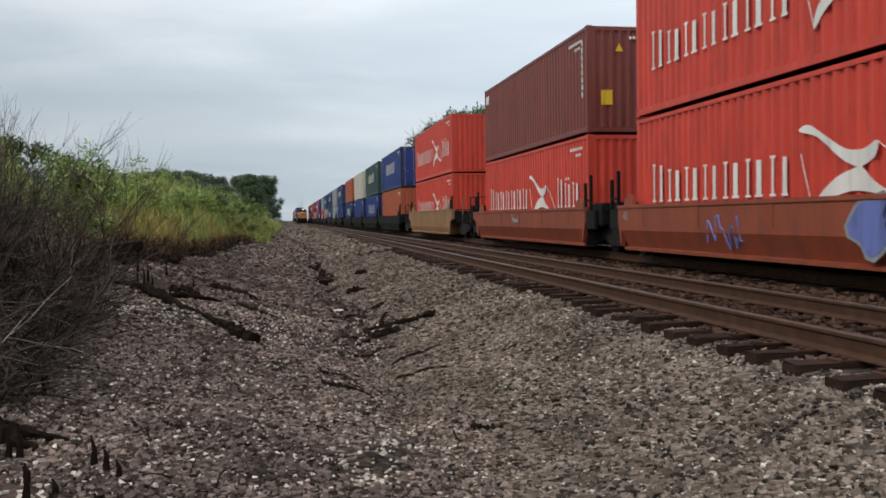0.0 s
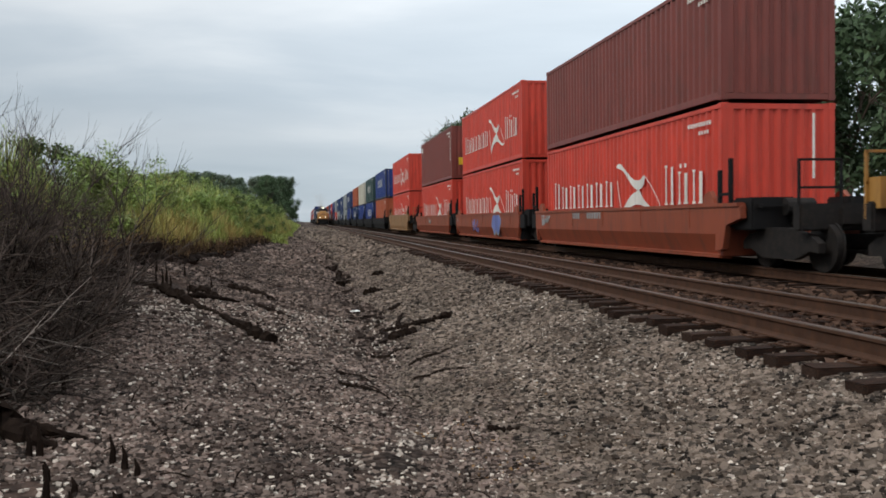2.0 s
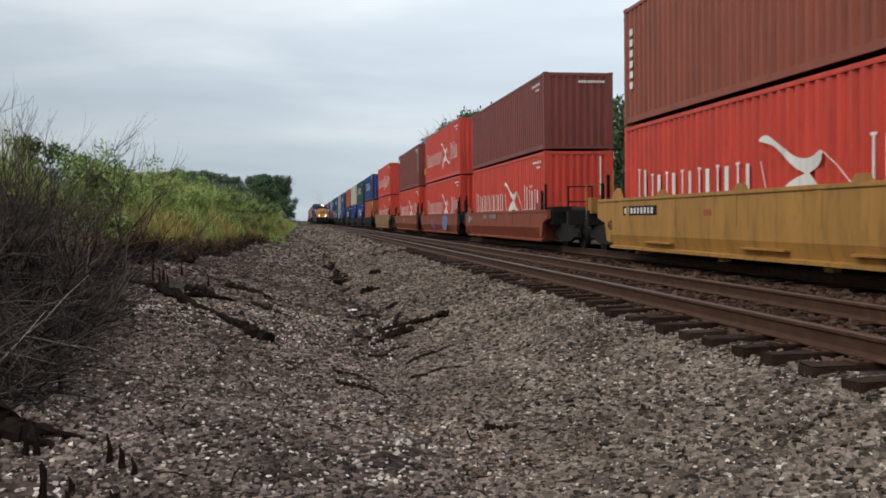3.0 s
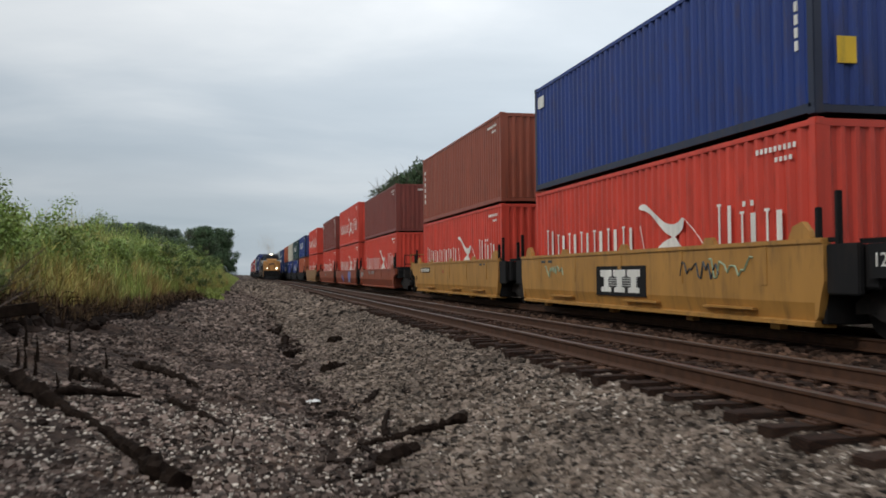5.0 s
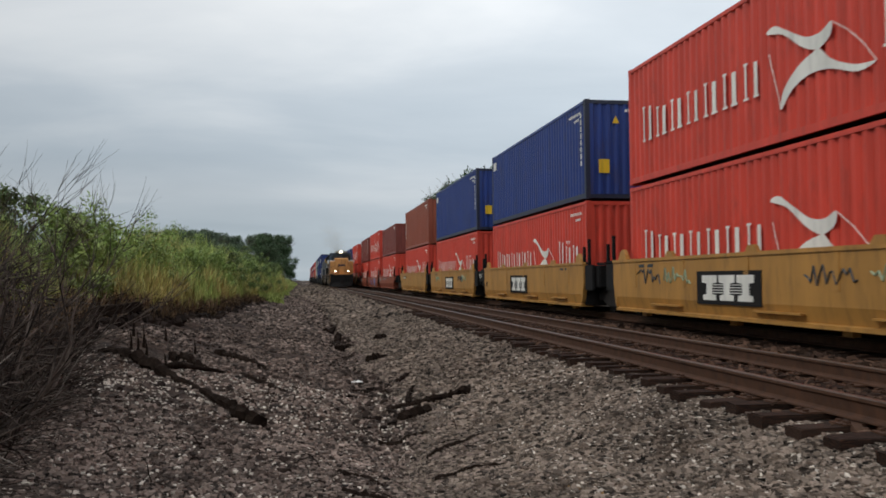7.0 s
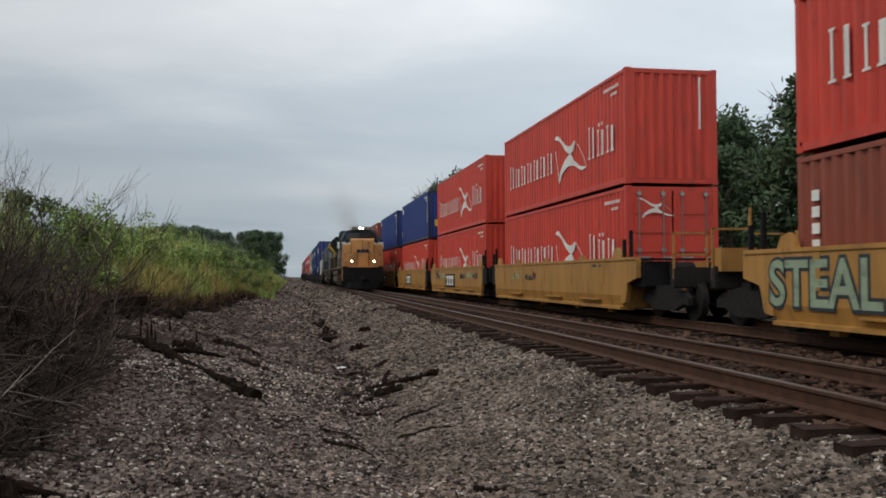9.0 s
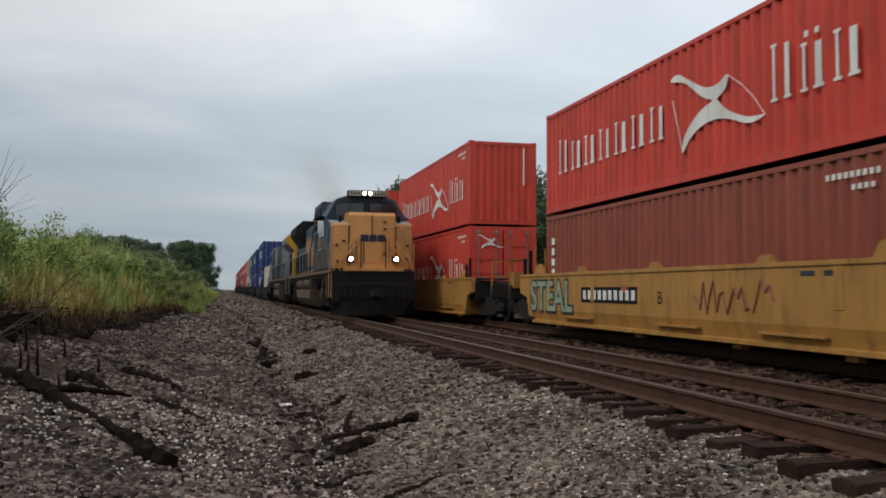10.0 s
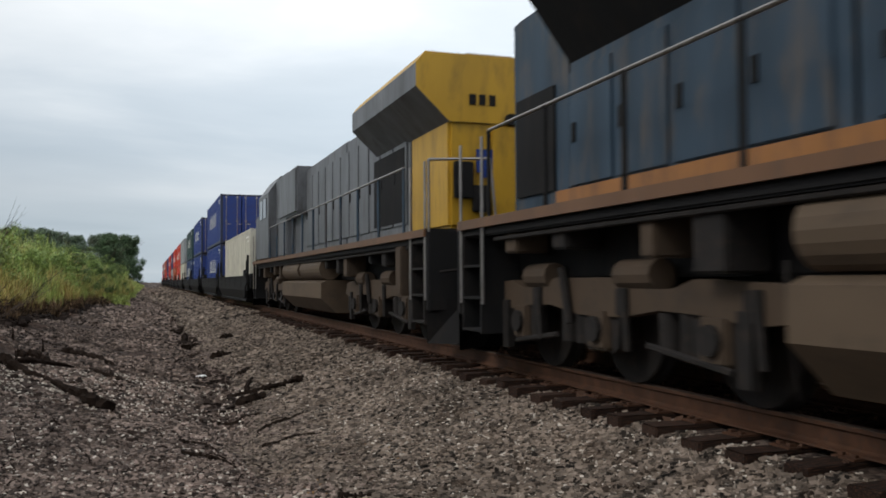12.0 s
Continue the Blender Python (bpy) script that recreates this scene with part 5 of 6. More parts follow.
        for j in range(5):
            part("grille_slat", boxes((sx * 1.37, sx * 1.4, 5.7, 8.0, 3.62 + 0.15 * j, 3.66 + 0.15 * j)), LOCO_BLUE, loco)
        # large maker's mark on the hood as plain slanted shapes
        for i, (y0, w) in enumerate(((11.6, 1.25), (12.9, 1.15), (14.1, 1.3))):
            slab = prism([(y0, 2.15), (y0 + w * 0.9, 2.1), (y0 + w * 0.9 + 0.08, 3.5), (y0 + 0.08, 3.62)], sx * 1.05, sx * 1.06, "X")
            bmesh.ops.bevel(slab, geom=[e for e in slab.edges if abs(e.verts[0].co.x - e.verts[1].co.x) > 0.004], offset=0.1, segments=3, affect="EDGES")
            part("hood_mark", slab, GOLD_PATCHY, loco, "large gold lettering slab")
        part("radiator_grille", boxes((sx * 1.02, sx * 1.05, 20.05, 21.05, 1.95, 3.1)), BLACK, loco)
        for i in range(4):
            dd = part("hood_door", boxes((min(x, x + sx * 0.03), max(x, x + sx * 0.03), 16.05 + i * 0.93, 16.9 + i * 0.93, 1.95, 3.15), bevel=0.01), LOCO_BLUE, loco)
            part("latch", boxes((min(x, x + sx * 0.05), max(x, x + sx * 0.05), 16.75 + i * 0.93, 16.82 + i * 0.93, 2.4, 2.6)), BLACK, dd)
        side_rail(loco, sx * 1.47, 8.9, LEN - 1.5, 1.72, m=BLACK)
        part("sloped_rail", pipe([(sx * 1.47, 8.9, 2.72), (sx * 1.44, 8.3, 3.1), (sx * 1.44, 7.9, 3.6), (sx * 1.44, 5.6, 3.62)], 0.021), BLACK, loco)
        part("dusty_panel", boxes((sx * 1.32, sx * 1.365, 5.2, 8.6, 1.78, 2.5), bevel=0.006), TANK, loco, "brown dusty lower hood panel")
        part("walkway", boxes((sx * 1.0, sx * 1.5, 5.2, LEN - 0.6, 1.6, 1.68)), BLACK, loco)
    part("end_hood_light", boxes((-0.5, 0.5, 21.2, 21.35, 3.7, 4.0)), BLACK, loco)
    return loco


def trailing_locomotive():
    """A six-axle locomotive running backwards: its hood end, with wide radiators, at y=0, its cab at the far end."""
    loco = tagged(empty("locomotive"), "grey-blue locomotive with yellow hood end and wide radiator wings", "locomotive")
    LEN = 22.2
    underframe(loco, LEN, GOLD_WORN, 8.6, 14.6)
    loco_truck(loco, 4.4, 1), loco_truck(loco, 17.8, 1)
    pilot(loco, 0.55, -1), pilot(loco, LEN - 0.55, 1)
    part("hood_end", boxes((-0.98, 0.98, 1.09, 3.0, 1.76, 3.9), bevel=0.05), LOCO_YELLOW, loco, "yellow hood end")
    wings = prism([(-0.98, 3.35), (-1.5, 3.85), (-1.5, 4.2), (-1.35, 4.38), (1.35, 4.38), (1.5, 4.2), (1.5, 3.85), (0.98, 3.35)], 1.05, 5.2)
    for f in wings.faces:
        f.material_index = 0 if f.normal.y < -0.5 or f.normal.z > 0.5 else 1
    part("radiator_wing", mesh_of(wings, "radiator_wing", LOCO_YELLOW, LOCO_GREY), None, loco, "overhanging radiator wings, yellow end")
    part("roof_rail", pipe([(-0.5, 1.6, 4.36), (-0.5, 1.6, 4.54), (0.3, 1.6, 4.54), (0.3, 1.6, 4.36)], 0.018), STEEL, loco)
    for i in range(3):
        part("number_bar", boxes((-0.66 + 0.16 * i, -0.56 + 0.16 * i, 1.035, 1.06, 3.62, 3.78)), BLACK, loco)
    part("end_door", boxes((-0.3, 0.35, 1.02, 1.06, 1.85, 3.3), bevel=0.01), LOCO_YELLOW, loco)
    for i in range(7):
        part("ladder_rung", pipe([(0.55, 1.0, 1.95 + 0.28 * i), (0.88, 1.0, 1.95 + 0.28 * i)], 0.016, 6), BLACK, loco)
    part("red_lamp", pipe([(0.0, 0.98, 3.42), (0.0, 1.06, 3.42)], 0.09, 12), BLACK, loco)
    part("fuse_box", boxes((-0.92, -0.62, 0.98, 1.06, 2.2, 2.75), bevel=0.015), BLACK, loco)
    part("end_mark", boxes((-0.55, 0.2, 1.03, 1.06, 2.6, 2.95), (-0.45, 0.3, 1.028, 1.05, 2.52, 2.6)), BLUE, loco, "blue lettering bars")
    part("radiator_hood", boxes((-0.98, 0.98, 3.0, 8.0, 1.76, 4.12), bevel=0.05), LOCO_GREY, loco)
    part("engine_hood", boxes((-0.98, 0.98, 8.0, 15.2, 1.76, 4.15), bevel=0.05), LOCO_GREY, loco)
    part("brake_grid_housing", boxes((-1.3, 1.3, 13.2, 16.6, 2.9, 4.25), bevel=0.06), LOCO_GREY, loco)
    part("equipment_hood", boxes((-1.25, 1.25, 15.2, 17.4, 1.76, 4.3), bevel=0.04), LOCO_GREY, loco)
    part("cab", prism([(-1.5, 1.76), (-1.5, 3.9), (-1.1, 4.45), (1.1, 4.45), (1.5, 3.9), (1.5, 1.76)], 17.4, 20.0), LOCO_GREY, loco)
    part("nose", prism([(20.0, 1.76), (20.0, 3.4), (21.2, 3.2), (21.4, 1.76)], -1.45, 1.45, "X"), LOCO_GREY, loco)
    for sx in (-1, 1):
        part("side_window", boxes((sx * 1.49, sx * 1.525, 17.9, 18.6, 3.1, 3.75)), GLASS, loco, "dark side window")
        part("side_window", boxes((sx * 1.49, sx * 1.525, 18.8, 19.5, 3.1, 3.75)), GLASS, loco, "dark side window")
        x = sx * 0.98
        for i in range(11):
            y0 = 3.2 + i * 0.9
            dd = part("hood_door", boxes((min(x, x + sx * 0.03), max(x, x + sx * 0.03), y0, y0 + 0.82, 1.95, 3.45 if i < 2 else 3.85), bevel=0.008), LOCO_GREY, loco)
            part("latch", boxes((min(x, x + sx * 0.05), max(x, x + sx * 0.05), y0 + 0.7, y0 + 0.76, 2.7, 2.9)), BLACK, dd)
        part("radiator_grille", boxes((sx * 0.985, sx * 1.02, 3.3, 5.4, 2.0, 3.3)), BLACK, loco)
        part("hood_mark", boxes((sx * 1.0, sx * 1.025, 9.0, 12.5, 2.5, 3.4)), LOCO_YELLOW, loco, "faded lettering shape") if sx > 0 else None
        side_rail(loco, sx * 1.47, 1.8, 17.2, 1.72)
        part("walkway", boxes((sx * 0.95, sx * 1.5, 0.6, 17.4, 1.6, 1.68)), BLACK, loco)
        steps(loco, sx * 1.5, 1.0, 0.35, 1.72, UNDER)
        steps(loco, sx * 1.5, LEN - 1.0, 0.35, 1.72, BLACK)
        part("end_rail", pipe([(sx * 1.45, 0.62, 1.66), (sx * 1.45, 0.62, 2.7), (sx * 0.5, 0.62, 2.75), (sx * 0.4, 0.62, 1.66)], 0.022), STEEL, loco)
        part("jumper_box", boxes((sx * 0.5 - 0.12, sx * 0.5 + 0.12, 0.95, 1.08, 2.0, 2.4), bevel=0.02), BLACK, loco)
    return loco


FRONT = 289.6
lead, trail = lead_locomotive(), trailing_locomotive()
MOVING.append((lead, C1, FRONT, 0.0, 2))
MOVING.append((trail, C1, FRONT + 22.6, 0.0, 2))
y = FRONT + 45.0 + 9.0
for colour, lower, upper, far_end, near_end in (
        ("k", "cream", None, False, True), ("k", "blue_door", "blue_door", True, False), ("k", "blue", "blue_door", False, True), ("k", "navy", "green_plain", True, False), ("k", "cream", "grey", False, True),
        ("k", "red", "red", True, False), ("k", "orange", "red", False, True), ("k", "grey", "navy", True, False), ("k", "red", "red", False, True), ("k", "navy", "blue", True, False), ("k", "red", "rust", False, True),
        ("k", "orange", "red", True, False), ("k", "navy", "grey", False, True), ("k", "red", "red", True, False)):
    stack(2, C1, y, colour, lower, upper, far_end, near_end)
    y += END if far_end else ART


def exhaust_plume():
    """Thin brown exhaust: loose puffs of soot specks that widen as they rise and trail behind the stack."""
    soot = mat("soot", (0.48, 0.41, 0.31), 0.95, 0, 0.2, 1.0, bump=0, spec=0.0)
    plume = tagged(empty("exhaust_plume"), "thin brown exhaust smoke drifting over the locomotive", "smoke")
    for i, (size, back, rise, n) in enumerate(((0.45, 0.3, 0.3, 50000), (0.7, 1.4, 1.3, 62000), (0.95, 3.0, 2.4, 62000), (1.1, 5.2, 3.3, 46000))):
        r = np.random.RandomState(i + 3)
        p = r.normal(size=(n, 3)) * size * 0.85
        a, b = r.normal(size=(n, 3)), r.normal(size=(n, 3))
        a /= np.linalg.norm(a, axis=1, keepdims=True)
        b /= np.linalg.norm(b, axis=1, keepdims=True)
        q = 0.0046 * r.uniform(0.6, 1.3, (n, 1))
        v = np.stack([p - a * q, p + b * q, p + a * q], 1).reshape(-1, 3)
        me = bpy.data.meshes.new("puff")
        me.from_pydata(v.tolist(), [], np.arange(n * 3).reshape(-1, 3).tolist())
        me.materials.append(soot)
        tagged(part("puff", me, None, plume, at=pose(-0.3 * i, 11.1 + back, 4.75 + rise)), kind="stuff")
    return plume


MOVING.append((exhaust_plume(), C1, FRONT, 0.0, 2))


def edge_x(y):
    """Where the growth on the bank begins."""
    return -3.75 - 0.5 * math.exp(-((y - 19) / 4.5) ** 2) - 0.35 * noise.noise((0.0, y * 0.35, 2.0)) + min(2.0, max(0, (y - 22) * 0.034))


# ---- gravel: loose stones, too many to count ----
def scatter_stones(name, label, count, x0, x1, y0, y1, size, material, seed, keep=lambda x, y: True, near_power=1.0, level=None):
    r = np.random.RandomState(seed)
    base = np.array([(x, y, z) for z in (-1, 1) for y in (-1, 1) for x in (-1, 1)], float) * 0.8
    quads = np.array([(0, 2, 3, 1), (4, 5, 7, 6), (0, 1, 5, 4), (2, 6, 7, 3), (0, 4, 6, 2), (1, 3, 7, 5)])
    vs, fs, k = [], [], 0
    for _ in range(count):
        x = r.uniform(x0, x1)
        y = y0 + (y1 - y0) * r.uniform() ** near_power
        fade = min((y - y0) / 0.9, (y1 - y) / 0.9, (x - x0) / 0.9, (x1 - x) / 0.12) + 0.5 * noise.noise((x * 1.3, y * 1.3, 5.0))
        if r.uniform() > fade + 0.15 or not keep(x, y):
            continue
        s = size * r.uniform(0.4, 1.55)
        p = base * (1 + 0.4 * r.uniform(-1, 1, (8, 3))) * np.array([r.uniform(0.6, 1.4), r.uniform(0.6, 1.3), r.uniform(0.4, 0.85)]) * s
        a, b = r.uniform(0, 6.28), r.uniform(-0.8, 0.8)
        ca, sa, cb, sb = math.cos(a), math.sin(a), math.cos(b), math.sin(b)
        p = p @ np.array([[ca, sa, 0], [-sa, ca, 0], [0, 0, 1]]) @ np.array([[1, 0, 0], [0, cb, sb], [0, -sb, cb]])
        vs.append(p + np.array([x, y, (ground_z(x, y) if level is None else level) + s * 0.22]))
        fs.append(quads + k)
        k += 8
    v, f = np.concatenate(vs), np.concatenate(fs)
    me = bpy.data.meshes.new(name)
    me.vertices.add(len(v))
    me.vertices.foreach_set("co", v.ravel())
    me.loops.add(len(f) * 4)
    me.loops.foreach_set("vertex_index", f.ravel())
    me.polygons.add(len(f))
    me.polygons.foreach_set("loop_start", np.arange(len(f)) * 4)
    me.update(calc_edges=True)
    me.shade_flat()
    me.materials.append(material)
    return tagged(new(name, me), label, "gravel", kind="stuff")


def on_bank(x, y):
    return noise.noise((x * 0.8, y * 0.5, 11.0)) + 0.35 * noise.noise((x * 2.5, y * 2.0, 4.0)) > -0.42 - 0.1 * x


def on_ballast(x, y):
    return x > 1.35 + 0.75 * noise.noise((x * 0.5, y * 0.6, 8.0)) + 0.3 * noise.noise((x * 2, y * 2, 3.0))


def on_scarp(x, y):
    return noise.noise((x * 0.9, y * 0.6, 21.0)) > 0.05


scatter_stones("soil_clods", "dark clods of soil on the bank and in the gully", 2600, -3.9, 1.4, 9.0, 34, 0.028, DARK_CLOD, 7, keep=on_scarp, near_power=1.2)
scatter_stones("soil_clods", "dark clods along the washed-out gully", 1100, 0.65, 1.4, 13, 70, 0.05, DARK_CLOD, 17, keep=lambda x, y: noise.noise((1.0, y * 0.4, 31.0)) > -0.1, near_power=1.3)
scatter_stones("ballast_gravel", "crushed stone far along the track bed", 9000, 1.2, 4.1, 34, 90, 0.07, STONE, 18, near_power=1.4)
scatter_stones("ballast_gravel", "crushed stone in the distance", 6000, -1.2, 4.1, 80, 240, 0.11, STONE, 28, near_power=1.5)
scatter_stones("bank_gravel", "stones far along the bank", 6000, -2.6, 1.2, 30, 80, 0.055, BANK_STONE, 19, keep=on_bank, near_power=1.4)
scatter_stones("soil_clods", "dark broken soil at the foot of the grass", 2600, -4.3, -2.4, 11, 50, 0.09, DARK_CLOD, 20, keep=lambda x, y: abs(x - edge_x(y) - 0.25) < 0.45, near_power=1.3)
scatter_stones("ballast_gravel", "crushed stone behind the viewpoint", 6000, 0.5, 4.2, -4, 2.4, 0.03, STONE, 12, keep=on_ballast)
scatter_stones("bank_gravel", "pebbles on the bank behind the viewpoint", 6000, -3.6, 1.9, -4, 2.9, 0.024, BANK_STONE, 13, keep=on_bank)
scatter_stones("ballast_gravel", "loose grey-brown crushed stone of the track bed", 84000, 0.5, 4.2, 1.9, 12.6, 0.0205, STONE, 1, keep=on_ballast, near_power=1.35)
scatter_stones("pale_gravel", "paler broken stones among the gravel", 19000, -3.2, 4.3, 1.5, 16.5, 0.0135, PALE_STONE, 6, near_power=1.2)
scatter_stones("pale_gravel", "pale broken stones on the ballast shoulder", 8000, 1.5, 4.2, 2.4, 15, 0.016, PALE_STONE, 61, keep=on_ballast, near_power=1.25)
scatter_stones("ballast_gravel", "loose grey crushed stone further along the track bed", 36000, 0.6, 4.2, 11.3, 35, 0.027, STONE, 2, keep=on_ballast, near_power=1.4)
scatter_stones("ballast_gravel", "crushed stone between the rails of the near track", 9000, 4.15, 6.6, 3, 24, 0.036, RUST_STONE, 3, keep=lambda x, y: ((y + 4.0) % TIE_PITCH) > 0.16 and ((y + 4.0) % TIE_PITCH) < 0.4 and abs(abs(x - C1) - GAUGE / 2) > 0.1, near_power=1.3)
scatter_stones("rust_chips", "rusty chips lying on the ties of the near track", 5000, 4.1, 6.4, 4, 24, 0.016, RUST_STONE, 33, keep=lambda x, y: abs(abs(x - C1) - GAUGE / 2) > 0.09 and not 0.13 < ((y + 4.0) % TIE_PITCH) < 0.42, near_power=1.3, level=-0.195)
scatter_stones("ballast_gravel", "dark rust-stained stone between the tracks", 6000, 6.5, 8.3, 6, 45, 0.05, RUST_STONE, 34, near_power=1.3)
scatter_stones("bank_gravel", "grey pebbles strewn over the dark bank", 66000, -3.1, 2.0, 2.4, 11.8, 0.0165, BANK_STONE, 4, keep=on_bank, near_power=1.1)
scatter_stones("bank_gravel", "grey pebbles strewn over the bank further on", 18000, -3.7, 1.9, 10.2, 31, 0.025, BANK_STONE, 5, keep=on_bank, near_power=1.3)


scatter_stones("leaf_litter", "brown crumbs of dry leaves in the gravel", 3600, 0.7, 3.0, 4.6, 10.0, 0.011, DRY_LEAF, 41, keep=lambda x, y: ((x - 1.85) / 0.9) ** 2 + ((y - 7.0) / 1.9) ** 2 < 1 + 0.8 * noise.noise((x * 2.2, y * 1.4, 3.0)))


# ---- plants ----
def blades(name, label, spots, material, category="grass", lean=0.3, width=0.012, per=1):
    """Upright blades, each bent over once; spots are x, y, height."""
    r = random.Random(len(spots) + int(width * 1e4))
    vs, fs = [], []
    for x, y, h in spots:
        z = ground_z(x, y, False) - 0.05
        a, l = r.uniform(0, 6.28), lean * r.uniform(0.2, 1.2)
        dx, dy = math.cos(a), math.sin(a)
        w = width * r.uniform(0.7, 1.4)
        px, py = -dy * w, dx * w
        k = len(vs)
        m, t = (x + dx * l * h * 0.25, y + dy * l * h * 0.25, z + h * 0.6), (x + dx * l * h, y + dy * l * h, z + h * (1 - 0.25 * l))
        vs += [(x - px, y - py, z), (x + px, y + py, z), (m[0] - px * 0.8, m[1] - py * 0.8, m[2]), (m[0] + px * 0.8, m[1] + py * 0.8, m[2]), t]
        fs += [(k, k + 1, k + 3, k + 2), (k + 2, k + 3, k + 4)]
    me = bpy.data.meshes.new(name)
    me.from_pydata(vs, [], fs)
    me.materials.append(material)
    return tagged(new(name, me), label, category, kind="stuff")


rg = random.Random(11)


def tall(x, y):
    return 1.6 + 0.9 * max(-0.7, noise.noise((x * 0.6, y * 0.22, 6.0))) + 0.5 * noise.noise((x * 1.5, y * 0.7, 1.0)) + 0.35 * noise.noise((x * 4, y * 2.5, 7.0))


spots, yellowed, dry, stalks = [], [], [], []
for i in range(52000):
    y = 11 + 100 * rg.random() ** 2.0
    x = edge_x(y) - 5.5 * rg.random() ** 1.6
    if y < 15 and x > -4.6 + 0.5 * noise.noise((0.0, y * 0.7, 9.0)) - 0.2 * rg.random():
        continue
    h = tall(x, y) * (0.45 + 0.55 * min(1, (edge_x(y) - x) / 1.1)) * rg.uniform(0.7, 1.2) * (1.0 + 0.4 * min(1, max(0, (y - 20) / 30)))
    front = edge_x(y) - x
    if front < 1.0 and rg.random() < 0.1 + 0.55 * max(0, noise.noise((x * 0.5, y * 0.3, 14.0)) + 0.35) or rg.random() < 0.12:
        dry.append((x, y, h * 0.85))
    elif noise.noise((x * 0.45, y * 0.16, 22.0)) + 0.25 * rg.uniform(-1, 1) > 0.1:
        yellowed.append((x, y, h * 0.95))
    else:
        spots.append((x, y, h))
for i in range(9000):
    y = 3 + 11 * rg.random() ** 0.8
    x = -5.0 - 4.5 * rg.random() ** 1.3 + 0.6 * noise.noise((2.0, y * 0.5, 9.0)) - 0.12 * max(0, 6 - y)
    spots.append((x, y, 1.35 * rg.uniform(0.6, 1.2)))
blades("yellowed_grass", "yellow-green grass in patches on the bank", yellowed, GRASS_YELLOW, width=0.015, lean=0.4)
blades("tall_grass", "tall green grass and weeds on top of the bank", spots, GRASS, width=0.016)
far_grass = []
for i in range(11000):
    y = 55 + 260 * rg.random() ** 1.5
    x = -1.35 - 0.4 * noise.noise((3.0, y * 0.1, 1.0)) - 6 * rg.random() ** 1.3
    far_grass.append((x, y, (0.35 + 0.5 * min(1.0, (-1.2 - x) / 2.5)) * rg.uniform(0.6, 1.3) + max(0, -x - 3.5) * 0.35))
blades("far_grass", "green grass and weeds far along the railway", far_grass, GRASS, width=0.05)
for i in range(5200):
    y = 12.5 + 45 * rg.random() ** 1.7
    x = edge_x(y) + 0.55 - 1.1 * rg.random()
    stalks.append((x, y, rg.uniform(0.15, 0.7)))
blades("dead_stalks", "brown dead stalks at the broken foot of the grass", stalks, STALK, width=0.014, lean=0.6)
blades("dry_grass", "yellow-brown dry grass along the edge of the bank", dry, GRASS_DRY, width=0.013, lean=0.45)


def leaf_cloud(centres, per, size, spread, material, seed, droop=0.3):
    """Many small leaves round each centre, as single folded quads in one bmesh-free mesh."""
    r = np.random.RandomState(seed)
    c = np.repeat(np.array(centres), per, axis=0)
    n = len(c)
    d = r.normal(size=(n, 3))
    d /= np.linalg.norm(d, axis=1, keepdims=True)
    p = c + d * (r.uniform(0.25, 1, (n, 1)) ** 0.5) * spread * r.uniform(0.7, 1.15, (n, 1))
    a = r.normal(size=(n, 3))
    a /= np.linalg.norm(a, axis=1, keepdims=True)
    b = np.cross(a, d + 0.01)
    b /= np.linalg.norm(b, axis=1, keepdims=True) + 1e-6
    s = size * r.uniform(0.6, 1.4, (n, 1))
    v = np.stack([p - a * s, p - b * s * 0.45, p + a * s, p + b * s * 0.45], 1).reshape(-1, 3)
    me = bpy.data.meshes.new("leaves")
    me.vertices.add(n * 4)
    me.vertices.foreach_set("co", v.ravel())
    me.loops.add(n * 4)
    me.loops.foreach_set("vertex_index", np.arange(n * 4))
    me.polygons.add(n)
    me.polygons.foreach_set("loop_start", np.arange(n) * 4)
    me.update(calc_edges=True)
    me.materials.append(material)
    return me


# leafy weeds standing among the grass
centres = []
for i in range(330):
    y = 14 + 90 * rg.random() ** 1.8
    x = edge_x(y) - 0.5 - 4 * rg.random()
    h = tall(x, y) * (1.05 + 0.3 * min(1, max(0, (y - 20) / 30)))
    for k in range(4):
        centres.append((x + rg.uniform(-0.25, 0.25), y + rg.uniform(-0.3, 0.3), ground_z(x, y, False) + h * rg.uniform(0.45, 1.1)))
tagged(new("leafy_weeds", leaf_cloud(centres, 46, 0.05, 0.32, LEAF, 3)), "leafy green weeds among the tall grass", "weeds", kind="stuff")


def shrub(x, y, height, width, seed, material, label):
    """A leafy shrub: many small leaf clumps on a rounded, uneven outline, with thin stems."""
    r = random.Random(seed)
    ob = tagged(empty("shrub", pose(x, y, ground_z(x, y, False))), label, "shrub", "shrubs on the bank")
    cs = []
    for i in range(34):
        a, q = r.uniform(0, math.tau), r.random()
        z = height * r.uniform(0.12, 0.95)
        w = width * math.sqrt(q) * (1 - 0.55 * (z / height) ** 2) * r.uniform(0.7, 1.1)
        cs.append((w * math.cos(a), w * math.sin(a), z))
    part("foliage", leaf_cloud(cs, 120, 0.055, 0.26, material, seed), None, ob)
    for c in cs[:12]:
        part("stem", rod(bmesh.new(), (c[0] * 0.2, c[1] * 0.2, -0.05), c, 0.012, 4, 0.005), BARK, ob)


